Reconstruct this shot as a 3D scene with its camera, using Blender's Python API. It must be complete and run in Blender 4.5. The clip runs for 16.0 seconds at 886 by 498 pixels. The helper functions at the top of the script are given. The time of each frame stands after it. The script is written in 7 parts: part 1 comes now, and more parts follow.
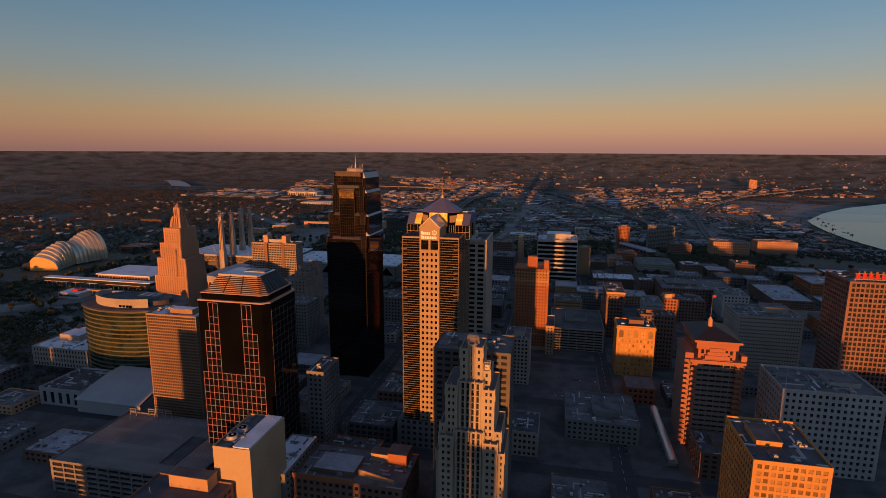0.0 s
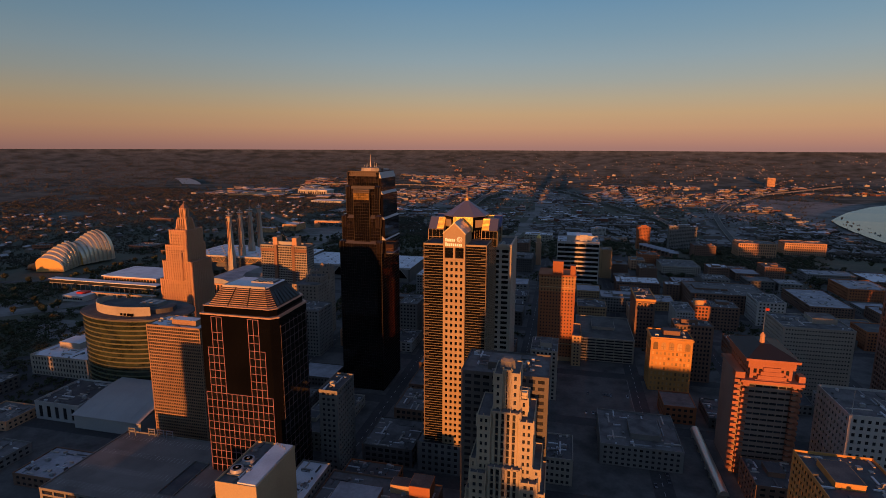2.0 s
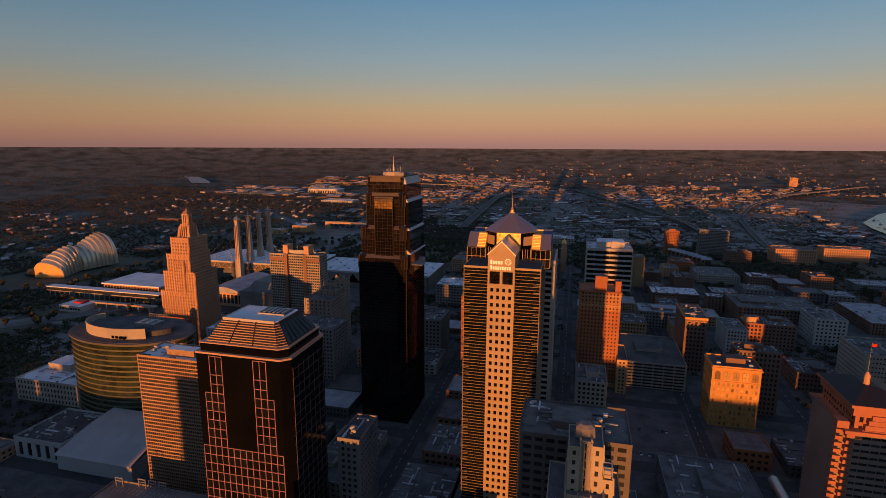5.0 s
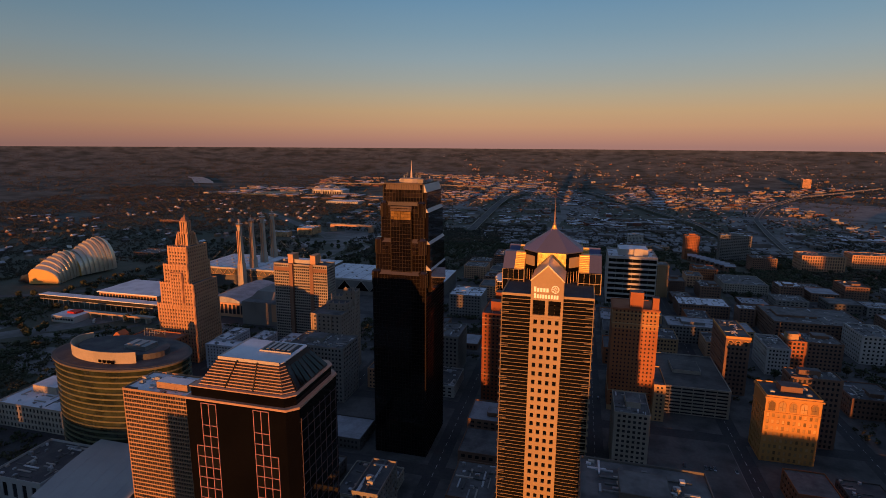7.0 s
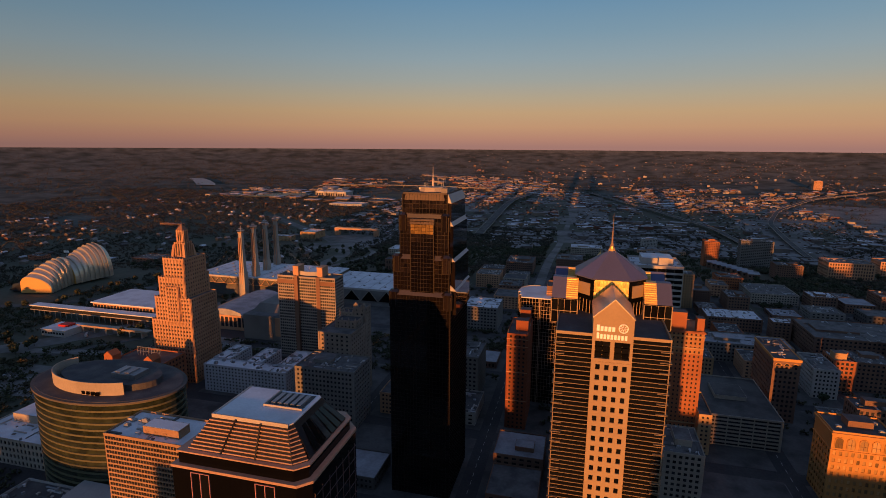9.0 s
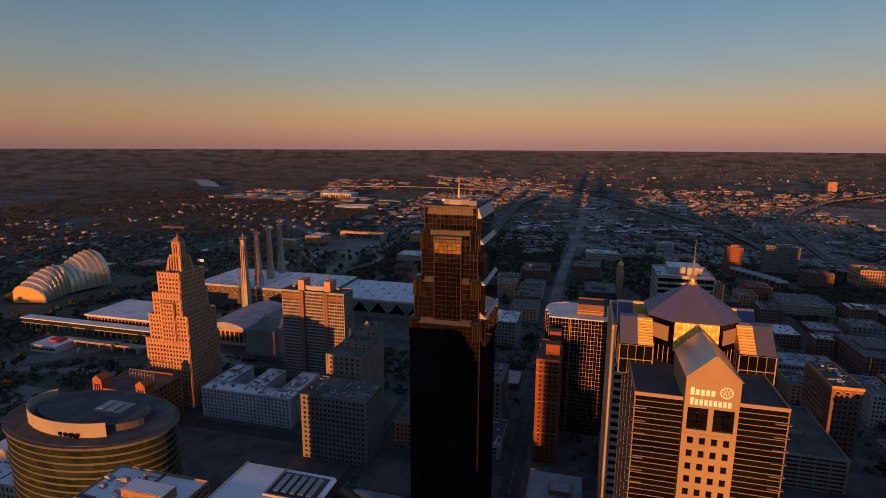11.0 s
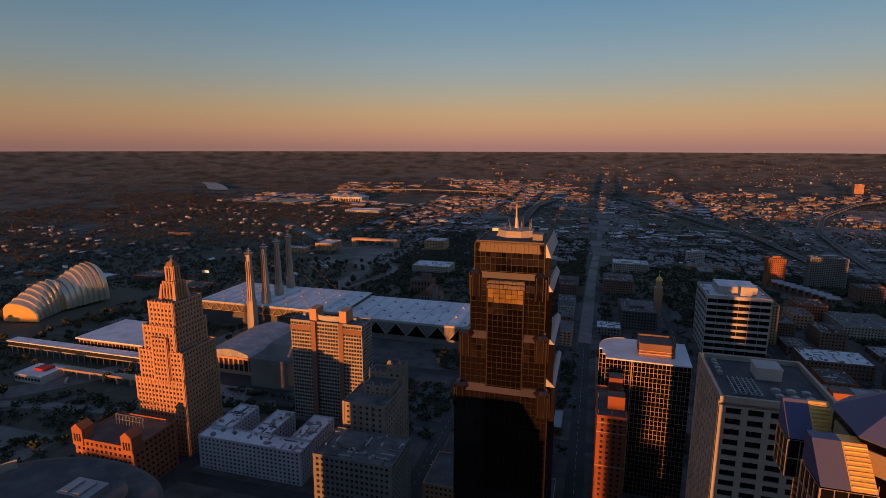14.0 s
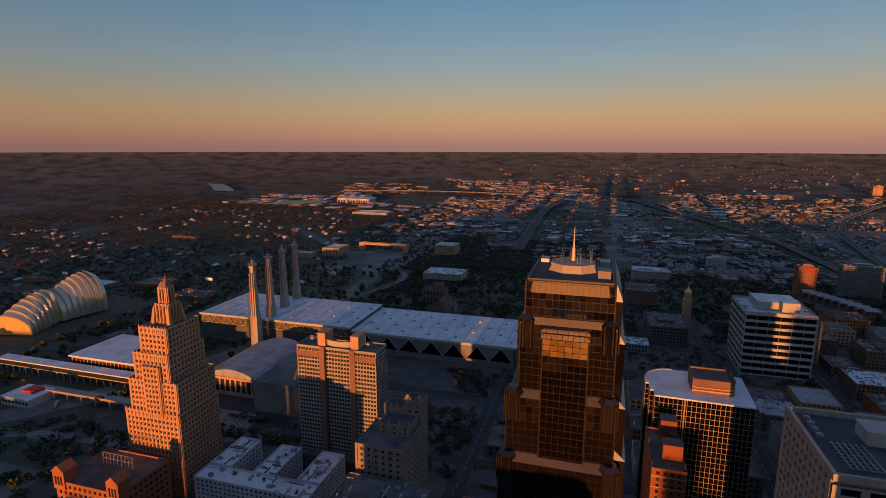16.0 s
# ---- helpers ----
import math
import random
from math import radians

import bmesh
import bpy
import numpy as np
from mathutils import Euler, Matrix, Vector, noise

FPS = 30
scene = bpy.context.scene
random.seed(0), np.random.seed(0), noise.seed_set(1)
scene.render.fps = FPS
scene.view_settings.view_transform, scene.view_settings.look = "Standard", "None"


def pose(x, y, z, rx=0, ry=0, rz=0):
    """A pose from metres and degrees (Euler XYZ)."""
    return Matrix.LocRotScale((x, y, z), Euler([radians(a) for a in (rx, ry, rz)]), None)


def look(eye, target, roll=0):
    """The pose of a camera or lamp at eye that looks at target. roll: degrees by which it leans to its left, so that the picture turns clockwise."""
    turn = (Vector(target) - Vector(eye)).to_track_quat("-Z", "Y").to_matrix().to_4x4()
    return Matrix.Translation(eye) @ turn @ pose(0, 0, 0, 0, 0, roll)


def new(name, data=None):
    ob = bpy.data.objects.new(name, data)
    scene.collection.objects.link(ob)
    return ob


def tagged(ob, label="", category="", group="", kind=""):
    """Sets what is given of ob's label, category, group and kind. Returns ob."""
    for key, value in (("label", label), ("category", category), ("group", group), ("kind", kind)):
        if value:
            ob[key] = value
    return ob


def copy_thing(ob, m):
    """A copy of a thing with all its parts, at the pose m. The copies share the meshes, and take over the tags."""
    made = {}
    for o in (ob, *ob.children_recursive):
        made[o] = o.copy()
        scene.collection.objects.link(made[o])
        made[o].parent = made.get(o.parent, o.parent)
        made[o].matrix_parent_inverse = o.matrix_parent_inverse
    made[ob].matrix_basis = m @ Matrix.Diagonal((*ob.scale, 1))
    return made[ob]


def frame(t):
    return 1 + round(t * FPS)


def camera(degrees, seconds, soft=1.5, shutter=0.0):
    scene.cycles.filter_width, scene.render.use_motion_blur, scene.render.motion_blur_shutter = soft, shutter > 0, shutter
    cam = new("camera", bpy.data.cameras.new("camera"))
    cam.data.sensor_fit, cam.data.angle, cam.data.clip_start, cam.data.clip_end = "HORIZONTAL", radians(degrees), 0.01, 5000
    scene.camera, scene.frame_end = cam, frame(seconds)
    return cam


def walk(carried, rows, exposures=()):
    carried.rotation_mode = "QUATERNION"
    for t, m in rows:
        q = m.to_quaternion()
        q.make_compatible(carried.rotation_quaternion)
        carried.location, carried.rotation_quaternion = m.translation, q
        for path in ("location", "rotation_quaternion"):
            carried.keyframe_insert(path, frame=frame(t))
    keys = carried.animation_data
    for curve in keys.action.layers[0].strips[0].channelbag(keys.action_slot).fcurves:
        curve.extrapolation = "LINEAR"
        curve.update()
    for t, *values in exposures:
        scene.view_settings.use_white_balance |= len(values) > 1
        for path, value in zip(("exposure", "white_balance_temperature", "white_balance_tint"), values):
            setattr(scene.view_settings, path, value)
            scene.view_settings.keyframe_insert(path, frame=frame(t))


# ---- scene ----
cam = camera(79.0, 16.0, 0.78)
# seconds, x, y, z, pitch, roll, yaw
ROWS = [
    (0.0, -0.01, -0.01, 215.01, -10.362, -0.274, 12.000),
    (0.5, -4.18, 8.01, 214.94, -10.439, -0.259, 12.232),
    (1.0, -8.43, 15.83, 214.90, -10.497, -0.244, 12.475),
    (1.5, -12.98, 23.77, 215.11, -10.574, -0.249, 12.737),
    (2.0, -17.43, 31.73, 215.39, -10.622, -0.234, 12.990),
    (2.5, -22.03, 39.88, 215.64, -10.699, -0.219, 13.193),
    (3.0, -26.95, 48.56, 215.95, -10.746, -0.204, 13.395),
    (3.5, -31.91, 57.42, 216.34, -10.794, -0.219, 13.548),
    (4.0, -37.32, 66.20, 216.78, -10.813, -0.230, 13.695),
    (6.5, -66.33, 112.86, 220.05, -10.863, -0.368, 14.233),
    (7.0, -72.42, 122.90, 220.67, -10.872, -0.379, 14.340),
    (7.5, -78.48, 132.06, 221.24, -10.837, -0.366, 14.396),
    (8.0, -84.82, 141.71, 221.67, -10.841, -0.353, 14.411),
    (8.5, -90.87, 150.99, 222.32, -10.825, -0.350, 14.486),
    (9.0, -97.24, 160.59, 222.96, -10.800, -0.367, 14.552),
    (11.5, -126.15, 209.26, 226.83, -10.749, -0.296, 15.139),
    (12.0, -132.01, 219.13, 227.87, -10.723, -0.294, 15.298),
    (12.5, -138.02, 229.39, 229.09, -10.746, -0.232, 15.448),
    (13.0, -144.01, 239.07, 230.22, -10.735, -0.215, 15.576),
    (13.5, -150.07, 248.92, 231.32, -10.703, -0.197, 15.714),
    (14.0, -156.00, 258.65, 232.32, -10.701, -0.150, 15.882),
    (14.5, -161.90, 268.45, 233.63, -10.719, -0.113, 16.030),
    (15.0, -167.80, 278.19, 234.77, -10.737, -0.085, 16.188),
    (15.5, -173.79, 288.05, 235.94, -10.745, -0.048, 16.326),
    (16.0, -179.59, 297.52, 237.25, -10.723, -0.091, 16.494),
]
walk(cam, [(t, pose(x, y, z, 90 + pitch, roll, yaw)) for t, x, y, z, pitch, roll, yaw in ROWS], ((0.0, 0.1), (16.0, 0.1)))

# ---- light: a low sun behind the camera, clear evening-blue sky ahead ----
SUN_EL, SUN_AZ = 2.15, 0.8      # degrees above the horizon; degrees by which the shadows lean towards +x from +y
world = bpy.data.worlds.new("sky")
scene.world = world
world.use_nodes = True
wn, wl = world.node_tree.nodes, world.node_tree.links
wn.clear()
sky = wn.new("ShaderNodeTexSky")
sky.sky_type, sky.sun_disc = "NISHITA", False
sky.sun_elevation, sky.sun_rotation = radians(SUN_EL), radians(180 + SUN_AZ)
sky.altitude, sky.air_density, sky.dust_density, sky.ozone_density = 300, 1.0, 1.2, 1.0
# the clear-air gradient of a sky opposite a rising sun: a dusky orange belt under slate blue
tc = wn.new("ShaderNodeTexCoord")
sep = wn.new("ShaderNodeSeparateXYZ")
ramp = wn.new("ShaderNodeValToRGB")
SKY = [(0.0, (0.345, 0.178, 0.150)), (0.014, (0.430, 0.215, 0.152)), (0.035, (0.500, 0.280, 0.160)), (0.060, (0.495, 0.325, 0.182)), (0.085, (0.420, 0.345, 0.240)), (0.115, (0.325, 0.342, 0.315)), (0.15, (0.255, 0.328, 0.365)), (0.19, (0.190, 0.295, 0.375)), (0.25, (0.125, 0.250, 0.380)), (0.36, (0.130, 0.205, 0.350)), (0.6, (0.105, 0.155, 0.285)), (1.0, (0.090, 0.130, 0.245))]
while len(ramp.color_ramp.elements) < len(SKY):
    ramp.color_ramp.elements.new(0.5)
for e, (pos, col) in zip(ramp.color_ramp.elements, SKY):
    e.position, e.color = pos, (*col, 1)
mixs = wn.new("ShaderNodeMix")
mixs.data_type, mixs.inputs[0].default_value = "RGBA", 0.985
gain = wn.new("ShaderNodeMix")
gain.data_type, gain.blend_type, gain.inputs[0].default_value = "RGBA", "MULTIPLY", 1.0
gain.inputs[7].default_value = (0.02, 0.02, 0.02, 1)
bg, wout = wn.new("ShaderNodeBackground"), wn.new("ShaderNodeOutputWorld")
# the sky darkens gently towards the south-west
turnd = wn.new("ShaderNodeMapRange")
turnd.interpolation_type = "SMOOTHSTEP"
for k, v in (("From Min", -0.95), ("From Max", -0.15), ("To Min", 0.70), ("To Max", 1.0)):
    turnd.inputs[k].default_value = v
shade = wn.new("ShaderNodeMix")
shade.data_type, shade.blend_type, shade.inputs[0].default_value = "RGBA", "MULTIPLY", 1.0
wl.new(tc.outputs["Generated"], sep.inputs[0])
wl.new(sep.outputs[0], turnd.inputs["Value"])
wl.new(turnd.outputs[0], shade.inputs[7])
wl.new(sep.outputs[2], ramp.inputs[0])
wl.new(sky.outputs[0], gain.inputs[6])
wl.new(gain.outputs[2], mixs.inputs[6])
wl.new(ramp.outputs[0], shade.inputs[6])
wl.new(shade.outputs[2], mixs.inputs[7])
wl.new(mixs.outputs[2], bg.inputs[0])
bg.inputs[1].default_value = 1.0
wl.new(bg.outputs[0], wout.inputs[0])

sun_data = bpy.data.lights.new("sun", "SUN")
sun_data.energy, sun_data.angle, sun_data.color = 5.9, radians(0.6), (1.0, 0.342, 0.078)
sun = new("sun", sun_data)
_a, _e = radians(SUN_AZ), radians(SUN_EL)
sun.matrix_world = look((0, -300, 400), (math.sin(_a) * math.cos(_e), -300 + math.cos(_a) * math.cos(_e), 400 - math.sin(_e)))


# ---- materials ----
def mat(name, col, rough=0.85, metal=0.0, var=0.22, scale=1.2, large=0.045, bump=0.15, rand=0.0, island=0.0, col2=None, spec=0.2):
    """Procedural surface: fine grain and broad stains over a base colour, with optional variation from piece to piece."""
    m = bpy.data.materials.new(name)
    m.use_nodes = True
    n, l = m.node_tree.nodes, m.node_tree.links
    b = n["Principled BSDF"]
    b.inputs["Roughness"].default_value, b.inputs["Metallic"].default_value = rough, metal
    b.inputs["Specular IOR Level"].default_value = spec
    geo = n.new("ShaderNodeNewGeometry")
    fine, broad = n.new("ShaderNodeTexNoise"), n.new("ShaderNodeTexNoise")
    fine.inputs["Scale"].default_value, fine.inputs["Detail"].default_value = scale, 5
    broad.inputs["Scale"].default_value, broad.inputs["Detail"].default_value = large, 4
    l.new(geo.outputs["Position"], fine.inputs["Vector"])
    l.new(geo.outputs["Position"], broad.inputs["Vector"])
    c2 = col2 or tuple(c * 0.55 for c in col)
    mix = n.new("ShaderNodeMix")
    mix.data_type = "RGBA"
    mix.inputs[6].default_value, mix.inputs[7].default_value = (*col, 1), (*c2, 1)
    mr = n.new("ShaderNodeMapRange")
    mr.inputs["From Min"].default_value, mr.inputs["From Max"].default_value = 0.42, 0.68
    mr.inputs["To Max"].default_value = 1.0 if col2 else var * 2
    l.new(broad.outputs["Fac"], mr.inputs["Value"])
    l.new(mr.outputs["Result"], mix.inputs[0])
    hsv = n.new("ShaderNodeHueSaturation")
    mul = n.new("ShaderNodeMath")
    mul.operation, mul.inputs[1].default_value, mul.inputs[2].default_value = "MULTIPLY_ADD", 2 * var, 1 - var
    l.new(fine.outputs["Fac"], mul.inputs[0])
    value = mul.outputs[0]
    for amount, node, out in ((rand, "ShaderNodeObjectInfo", "Random"), (island, "ShaderNodeNewGeometry", "Random Per Island")):
        if amount:
            src = n.new(node)
            r = n.new("ShaderNodeMath")
            r.operation, r.inputs[1].default_value, r.inputs[2].default_value = "MULTIPLY_ADD", 2 * amount, 1 - amount
            l.new(src.outputs[out], r.inputs[0])
            k = n.new("ShaderNodeMath")
            k.operation = "MULTIPLY"
            l.new(r.outputs[0], k.inputs[0])
            l.new(value, k.inputs[1])
            value = k.outputs[0]
    l.new(value, hsv.inputs["Value"])
    l.new(mix.outputs[2], hsv.inputs["Color"])
    l.new(hsv.outputs[0], b.inputs["Base Color"])
    if bump:
        bp = n.new("ShaderNodeBump")
        bp.inputs["Strength"].default_value, bp.inputs["Distance"].default_value = bump, 0.25
        l.new(fine.outputs["Fac"], bp.inputs["Height"])
        l.new(bp.outputs[0], b.inputs["Normal"])
    return m


def palette(name, cols, rough=0.85, var=0.2, scale=0.6):
    """A surface whose separate pieces pick one of several base colours."""
    m = mat(name, (1, 1, 1), rough, var=var, scale=scale, col2=(0.75, 0.75, 0.75))
    n, l = m.node_tree.nodes, m.node_tree.links
    geo = n.new("ShaderNodeNewGeometry")
    r = n.new("ShaderNodeValToRGB")
    r.color_ramp.interpolation = "CONSTANT"
    while len(r.color_ramp.elements) < len(cols):
        r.color_ramp.elements.new(0.5)
    for i, (e, c) in enumerate(zip(r.color_ramp.elements, cols)):
        e.position, e.color = i / len(cols), (*c, 1)
    l.new(geo.outputs["Random Per Island"], r.inputs[0])
    mm = n.new("ShaderNodeMix")
    mm.data_type, mm.blend_type, mm.inputs[0].default_value = "RGBA", "MULTIPLY", 1
    hsv = next(x for x in n if x.bl_idname == "ShaderNodeHueSaturation")
    l.new(r.outputs[0], mm.inputs[6])
    l.new(hsv.outputs[0], mm.inputs[7])
    l.new(mm.outputs[2], n["Principled BSDF"].inputs["Base Color"])
    return m


LIME = mat("limestone", (0.47, 0.275, 0.165), var=0.2, col2=(0.39, 0.225, 0.135))
PALE = mat("pale_concrete", (0.36, 0.32, 0.265), var=0.2, col2=(0.285, 0.255, 0.215))
GREYC = mat("grey_concrete", (0.21, 0.20, 0.185), var=0.2, col2=(0.155, 0.15, 0.14))
DARKC = mat("dark_concrete", (0.12, 0.11, 0.10), var=0.25, col2=(0.085, 0.08, 0.075))
BUFF = mat("buff_brick", (0.43, 0.28, 0.15), var=0.2, scale=3, col2=(0.35, 0.225, 0.12))
BRICK = mat("red_brick", (0.34, 0.13, 0.06), var=0.25, scale=3, col2=(0.26, 0.10, 0.05))
BROWN = mat("brown_brick", (0.20, 0.12, 0.085), var=0.25, scale=3, col2=(0.14, 0.09, 0.07))
WHITE = mat("white_paint", (0.42, 0.40, 0.37), var=0.15, col2=(0.34, 0.325, 0.30))
TPSTONE = mat("rose_granite", (0.325, 0.245, 0.15), rough=0.6, var=0.12, col2=(0.285, 0.21, 0.13))
GRANITE = mat("black_granite", (0.0042, 0.0042, 0.0046), rough=0.08, var=0.3, bump=0, spec=0.14)
BRONZE = mat("bronze_glass", (0.0125, 0.0094, 0.0090), rough=0.05, var=0.25, rand=0.7, bump=0, spec=0.55)
BRONZEF = mat("bronze_mullion", (0.017, 0.0135, 0.0125), rough=0.4, metal=0.2)
BLACKG = mat("black_glass", (0.0070, 0.0075, 0.0080), rough=0.06, var=0.2, rand=0.4, bump=0, spec=0.25)
# olive glass: uneven reflections imitated by dark mottling in the base colour
GREENG = mat("olive_glass", (0.034, 0.045, 0.027), rough=0.12, metal=0.1, var=0.6, scale=0.22, large=0.12, bump=0, spec=0.6, col2=(0.012, 0.018, 0.012))
GLASS = mat("window_glass", (0.028, 0.03, 0.034), rough=0.08, var=0.3, rand=0.6, bump=0)
GLASSI = mat("window_glass_row", (0.030, 0.032, 0.036), rough=0.1, var=0.3, bump=0)
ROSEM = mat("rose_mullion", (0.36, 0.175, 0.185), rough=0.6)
SILVER = mat("brushed_steel", (0.58, 0.52, 0.43), rough=0.33, metal=0.65, var=0.1)
LEDGE = mat("silver_panel", (0.34, 0.34, 0.36), rough=0.5, metal=0.2, var=0.1)
# gold tone varies from piece to piece to imitate sparkling facets
GOLD = mat("gold_panel", (0.95, 0.66, 0.19), rough=0.3, metal=0.2, var=0.15, scale=4, rand=0.3)
SLATE = mat("lavender_metal_roof", (0.090, 0.102, 0.195), rough=0.42, metal=0.0, var=0.1, rand=0.2)
COPPERR = mat("dark_copper_roof", (0.018, 0.016, 0.017), rough=0.5, metal=0.1, var=0.15)
REDSTONE = mat("red_sandstone", (0.36, 0.145, 0.085), var=0.2, col2=(0.30, 0.12, 0.07))
ROOFG = mat("grey_gravel_roof", (0.145, 0.142, 0.14), var=0.3, scale=0.5, large=0.11, col2=(0.075, 0.074, 0.074))
ROOFW = mat("white_membrane_roof", (0.66, 0.69, 0.73), var=0.15, large=0.06, col2=(0.50, 0.52, 0.56))
ROOFM = mat("weathered_membrane_roof", (0.33, 0.34, 0.37), var=0.25, scale=0.5, large=0.08, col2=(0.22, 0.225, 0.24))
ROOFB = mat("tar_roof", (0.07, 0.07, 0.075), var=0.3, large=0.1, col2=(0.12, 0.115, 0.11))
ASPHALT = mat("asphalt", (0.048, 0.048, 0.050), var=0.35, scale=0.5, large=0.05, col2=(0.066, 0.064, 0.061))
PAVE = mat("pavement_concrete", (0.105, 0.102, 0.096), var=0.3, scale=0.4, large=0.06, col2=(0.055, 0.055, 0.053))
PAINT = mat("road_paint", (0.6, 0.6, 0.55), var=0.3)
METALG = mat("galvanised_metal", (0.34, 0.35, 0.36), rough=0.45, metal=0.6)
REDP = mat("red_paint", (0.45, 0.03, 0.02), rough=0.5)
SIGN = mat("cream_sign", (0.95, 0.95, 0.92), rough=0.5, var=0.05)
LEAF = mat("leaves", (0.050, 0.060, 0.036), rough=0.8, var=0.4, scale=0.8, island=0.45, bump=0.0, col2=(0.070, 0.062, 0.040), spec=0.03)
# far foliage greyed and lifted: some of the distance haze is in this colour
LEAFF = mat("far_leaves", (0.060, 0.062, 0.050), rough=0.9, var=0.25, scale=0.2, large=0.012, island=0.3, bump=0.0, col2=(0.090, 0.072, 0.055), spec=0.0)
BARK = mat("bark", (0.07, 0.05, 0.035))
GRASS = mat("grass_and_scrub", (0.068, 0.075, 0.052), var=0.4, scale=0.15, large=0.012, col2=(0.095, 0.088, 0.064), bump=0)
WATER = mat("river_water", (0.05, 0.06, 0.065), rough=0.12, var=0.1, scale=0.08, bump=0.06)
FARWALL = palette("far_walls", [(0.20, 0.17, 0.14), (0.17, 0.075, 0.055), (0.34, 0.31, 0.27), (0.11, 0.085, 0.07), (0.16, 0.14, 0.13), (0.22, 0.15, 0.10), (0.09, 0.075, 0.07)])
FARROOF = palette("far_roofs", [(0.34, 0.35, 0.37), (0.12, 0.12, 0.12), (0.60, 0.62, 0.66), (0.20, 0.20, 0.20), (0.25, 0.22, 0.21), (0.12, 0.11, 0.11), (0.46, 0.47, 0.50)])


# ---- mesh helpers ----
class Geo:
    """Collects the vertices and faces of one part."""

    def __init__(self):
        self.v, self.f, self.mi = [], [], []

    def add(self, verts, faces, mi=0):
        k = len(self.v)
        self.v += [tuple(p) for p in verts]
        self.f += [tuple(k + i for i in f) for f in faces]
        self.mi += [mi] * len(faces)
        return self

    def box(self, x0, x1, y0, y1, z0, z1, mi=0):
        v = [(x0, y0, z0), (x1, y0, z0), (x1, y1, z0), (x0, y1, z0), (x0, y0, z1), (x1, y0, z1), (x1, y1, z1), (x0, y1, z1)]
        return self.add(v, [(0, 3, 2, 1), (4, 5, 6, 7), (0, 1, 5, 4), (1, 2, 6, 5), (2, 3, 7, 6), (3, 0, 4, 7)], mi)

    def loft(self, low, high, mi=0):
        """Solid between two outlines (lists of points, same count, counter-clockwise from above)."""
        n = len(low)
        f = [tuple(reversed(range(n))), tuple(range(n, 2 * n))] + [(i, (i + 1) % n, n + (i + 1) % n, n + i) for i in range(n)]
        return self.add(list(low) + list(high), f, mi)

    def prism(self, outline, z0, z1, mi=0):
        return self.loft([(x, y, z0) for x, y in outline], [(x, y, z1) for x, y in outline], mi)

    def cyl(self, x, y, z0, z1, r0, r1=None, n=12, mi=0):
        r1 = r0 if r1 is None else r1
        ring = [(math.cos(2 * math.pi * (i + 0.5) / n), math.sin(2 * math.pi * (i + 0.5) / n)) for i in range(n)]
        return self.loft([(x + r0 * c, y + r0 * s, z0) for c, s in ring], [(x + r1 * c, y + r1 * s, z1) for c, s in ring], mi)

    def beam(self, a, b, w, mi=0):
        """A square bar of width w from a to b."""
        a, b = Vector(a), Vector(b)
        d = (b - a).normalized()
        u = d.cross(Vector((0, 0, 1)) if abs(d.z) < 0.9 else Vector((1, 0, 0))).normalized() * w / 2
        k = d.cross(u).normalized() * w / 2
        lo = [a + u + k, a - u + k, a - u - k, a + u - k]
        return self.loft(lo, [p + (b - a) for p in lo], mi)

    def mesh(self, name, mats):
        me = bpy.data.meshes.new(name)
        me.from_pydata(self.v, [], self.f)
        for m in mats:
            me.materials.append(m)
        if len(mats) > 1:
            me.polygons.foreach_set("material_index", self.mi)
        me.validate()
        bm = bmesh.new()
        bm.from_mesh(me)
        bmesh.ops.recalc_face_normals(bm, faces=bm.faces)
        bm.to_mesh(me)
        bm.free()
        return me


def part(name, geo, material, parent, label=""):
    mats = material if isinstance(material, (list, tuple)) else [material]
    ob = new(name, geo.mesh(name, mats))
    ob.parent = parent
    if label:
        ob["label"] = label
    return ob


def thing(name, label, category, x=0.0, y=0.0, z=0.0, rz=0.0, group="", kind=""):
    ob = new(name)
    ob.matrix_basis = pose(x, y, z, 0, 0, rz)
    return tagged(ob, label, category, group, kind)


def whole(name, geo, material, label, category, kind="", group=""):
    mats = material if isinstance(material, (list, tuple)) else [material]
    return tagged(new(name, geo.mesh(name, mats)), label, category, group, kind)


def sidebox(geo, side, rect, a0, a1, d0, d1, z0, z1):
    """A box on one face of a block: a along the face, d inwards from it."""
    x0, x1, y0, y1 = rect
    if side == "F":
        geo.box(x0 + a0, x0 + a1, y0 + d0, y0 + d1, z0, z1)
    elif side == "B":
        geo.box(x1 - a1, x1 - a0, y1 - d1, y1 - d0, z0, z1)
    elif side == "R":
        geo.box(x1 - d1, x1 - d0, y0 + a0, y0 + a1, z0, z1)
    else:
        geo.box(x0 + d0, x0 + d1, y1 - a1, y1 - a0, z0, z1)


PANES = {}


def window_on(parent, side, rect, a, d, z, w, h, material, name="window"):
    """One pane, shared in mesh with all panes of its size."""
    key = (round(w, 2), round(h, 2), material.name)
    if key not in PANES:
        PANES[key] = Geo().box(-w / 2, w / 2, -0.03, 0.03, -h / 2, h / 2).mesh("pane", [material])
    x0, x1, y0, y1 = rect
    x, y, r = {"F": (x0 + a, y0 + d, 0), "B": (x1 - a, y1 - d, 0), "R": (x1 - d, y0 + a, 90), "L": (x0 + d, y1 - a, 90)}[side]
    ob = new(name, PANES[key])
    ob.parent = parent
    ob.matrix_basis = pose(x, y, z, 0, 0, r + random.uniform(-0.35, 0.35))
    return ob


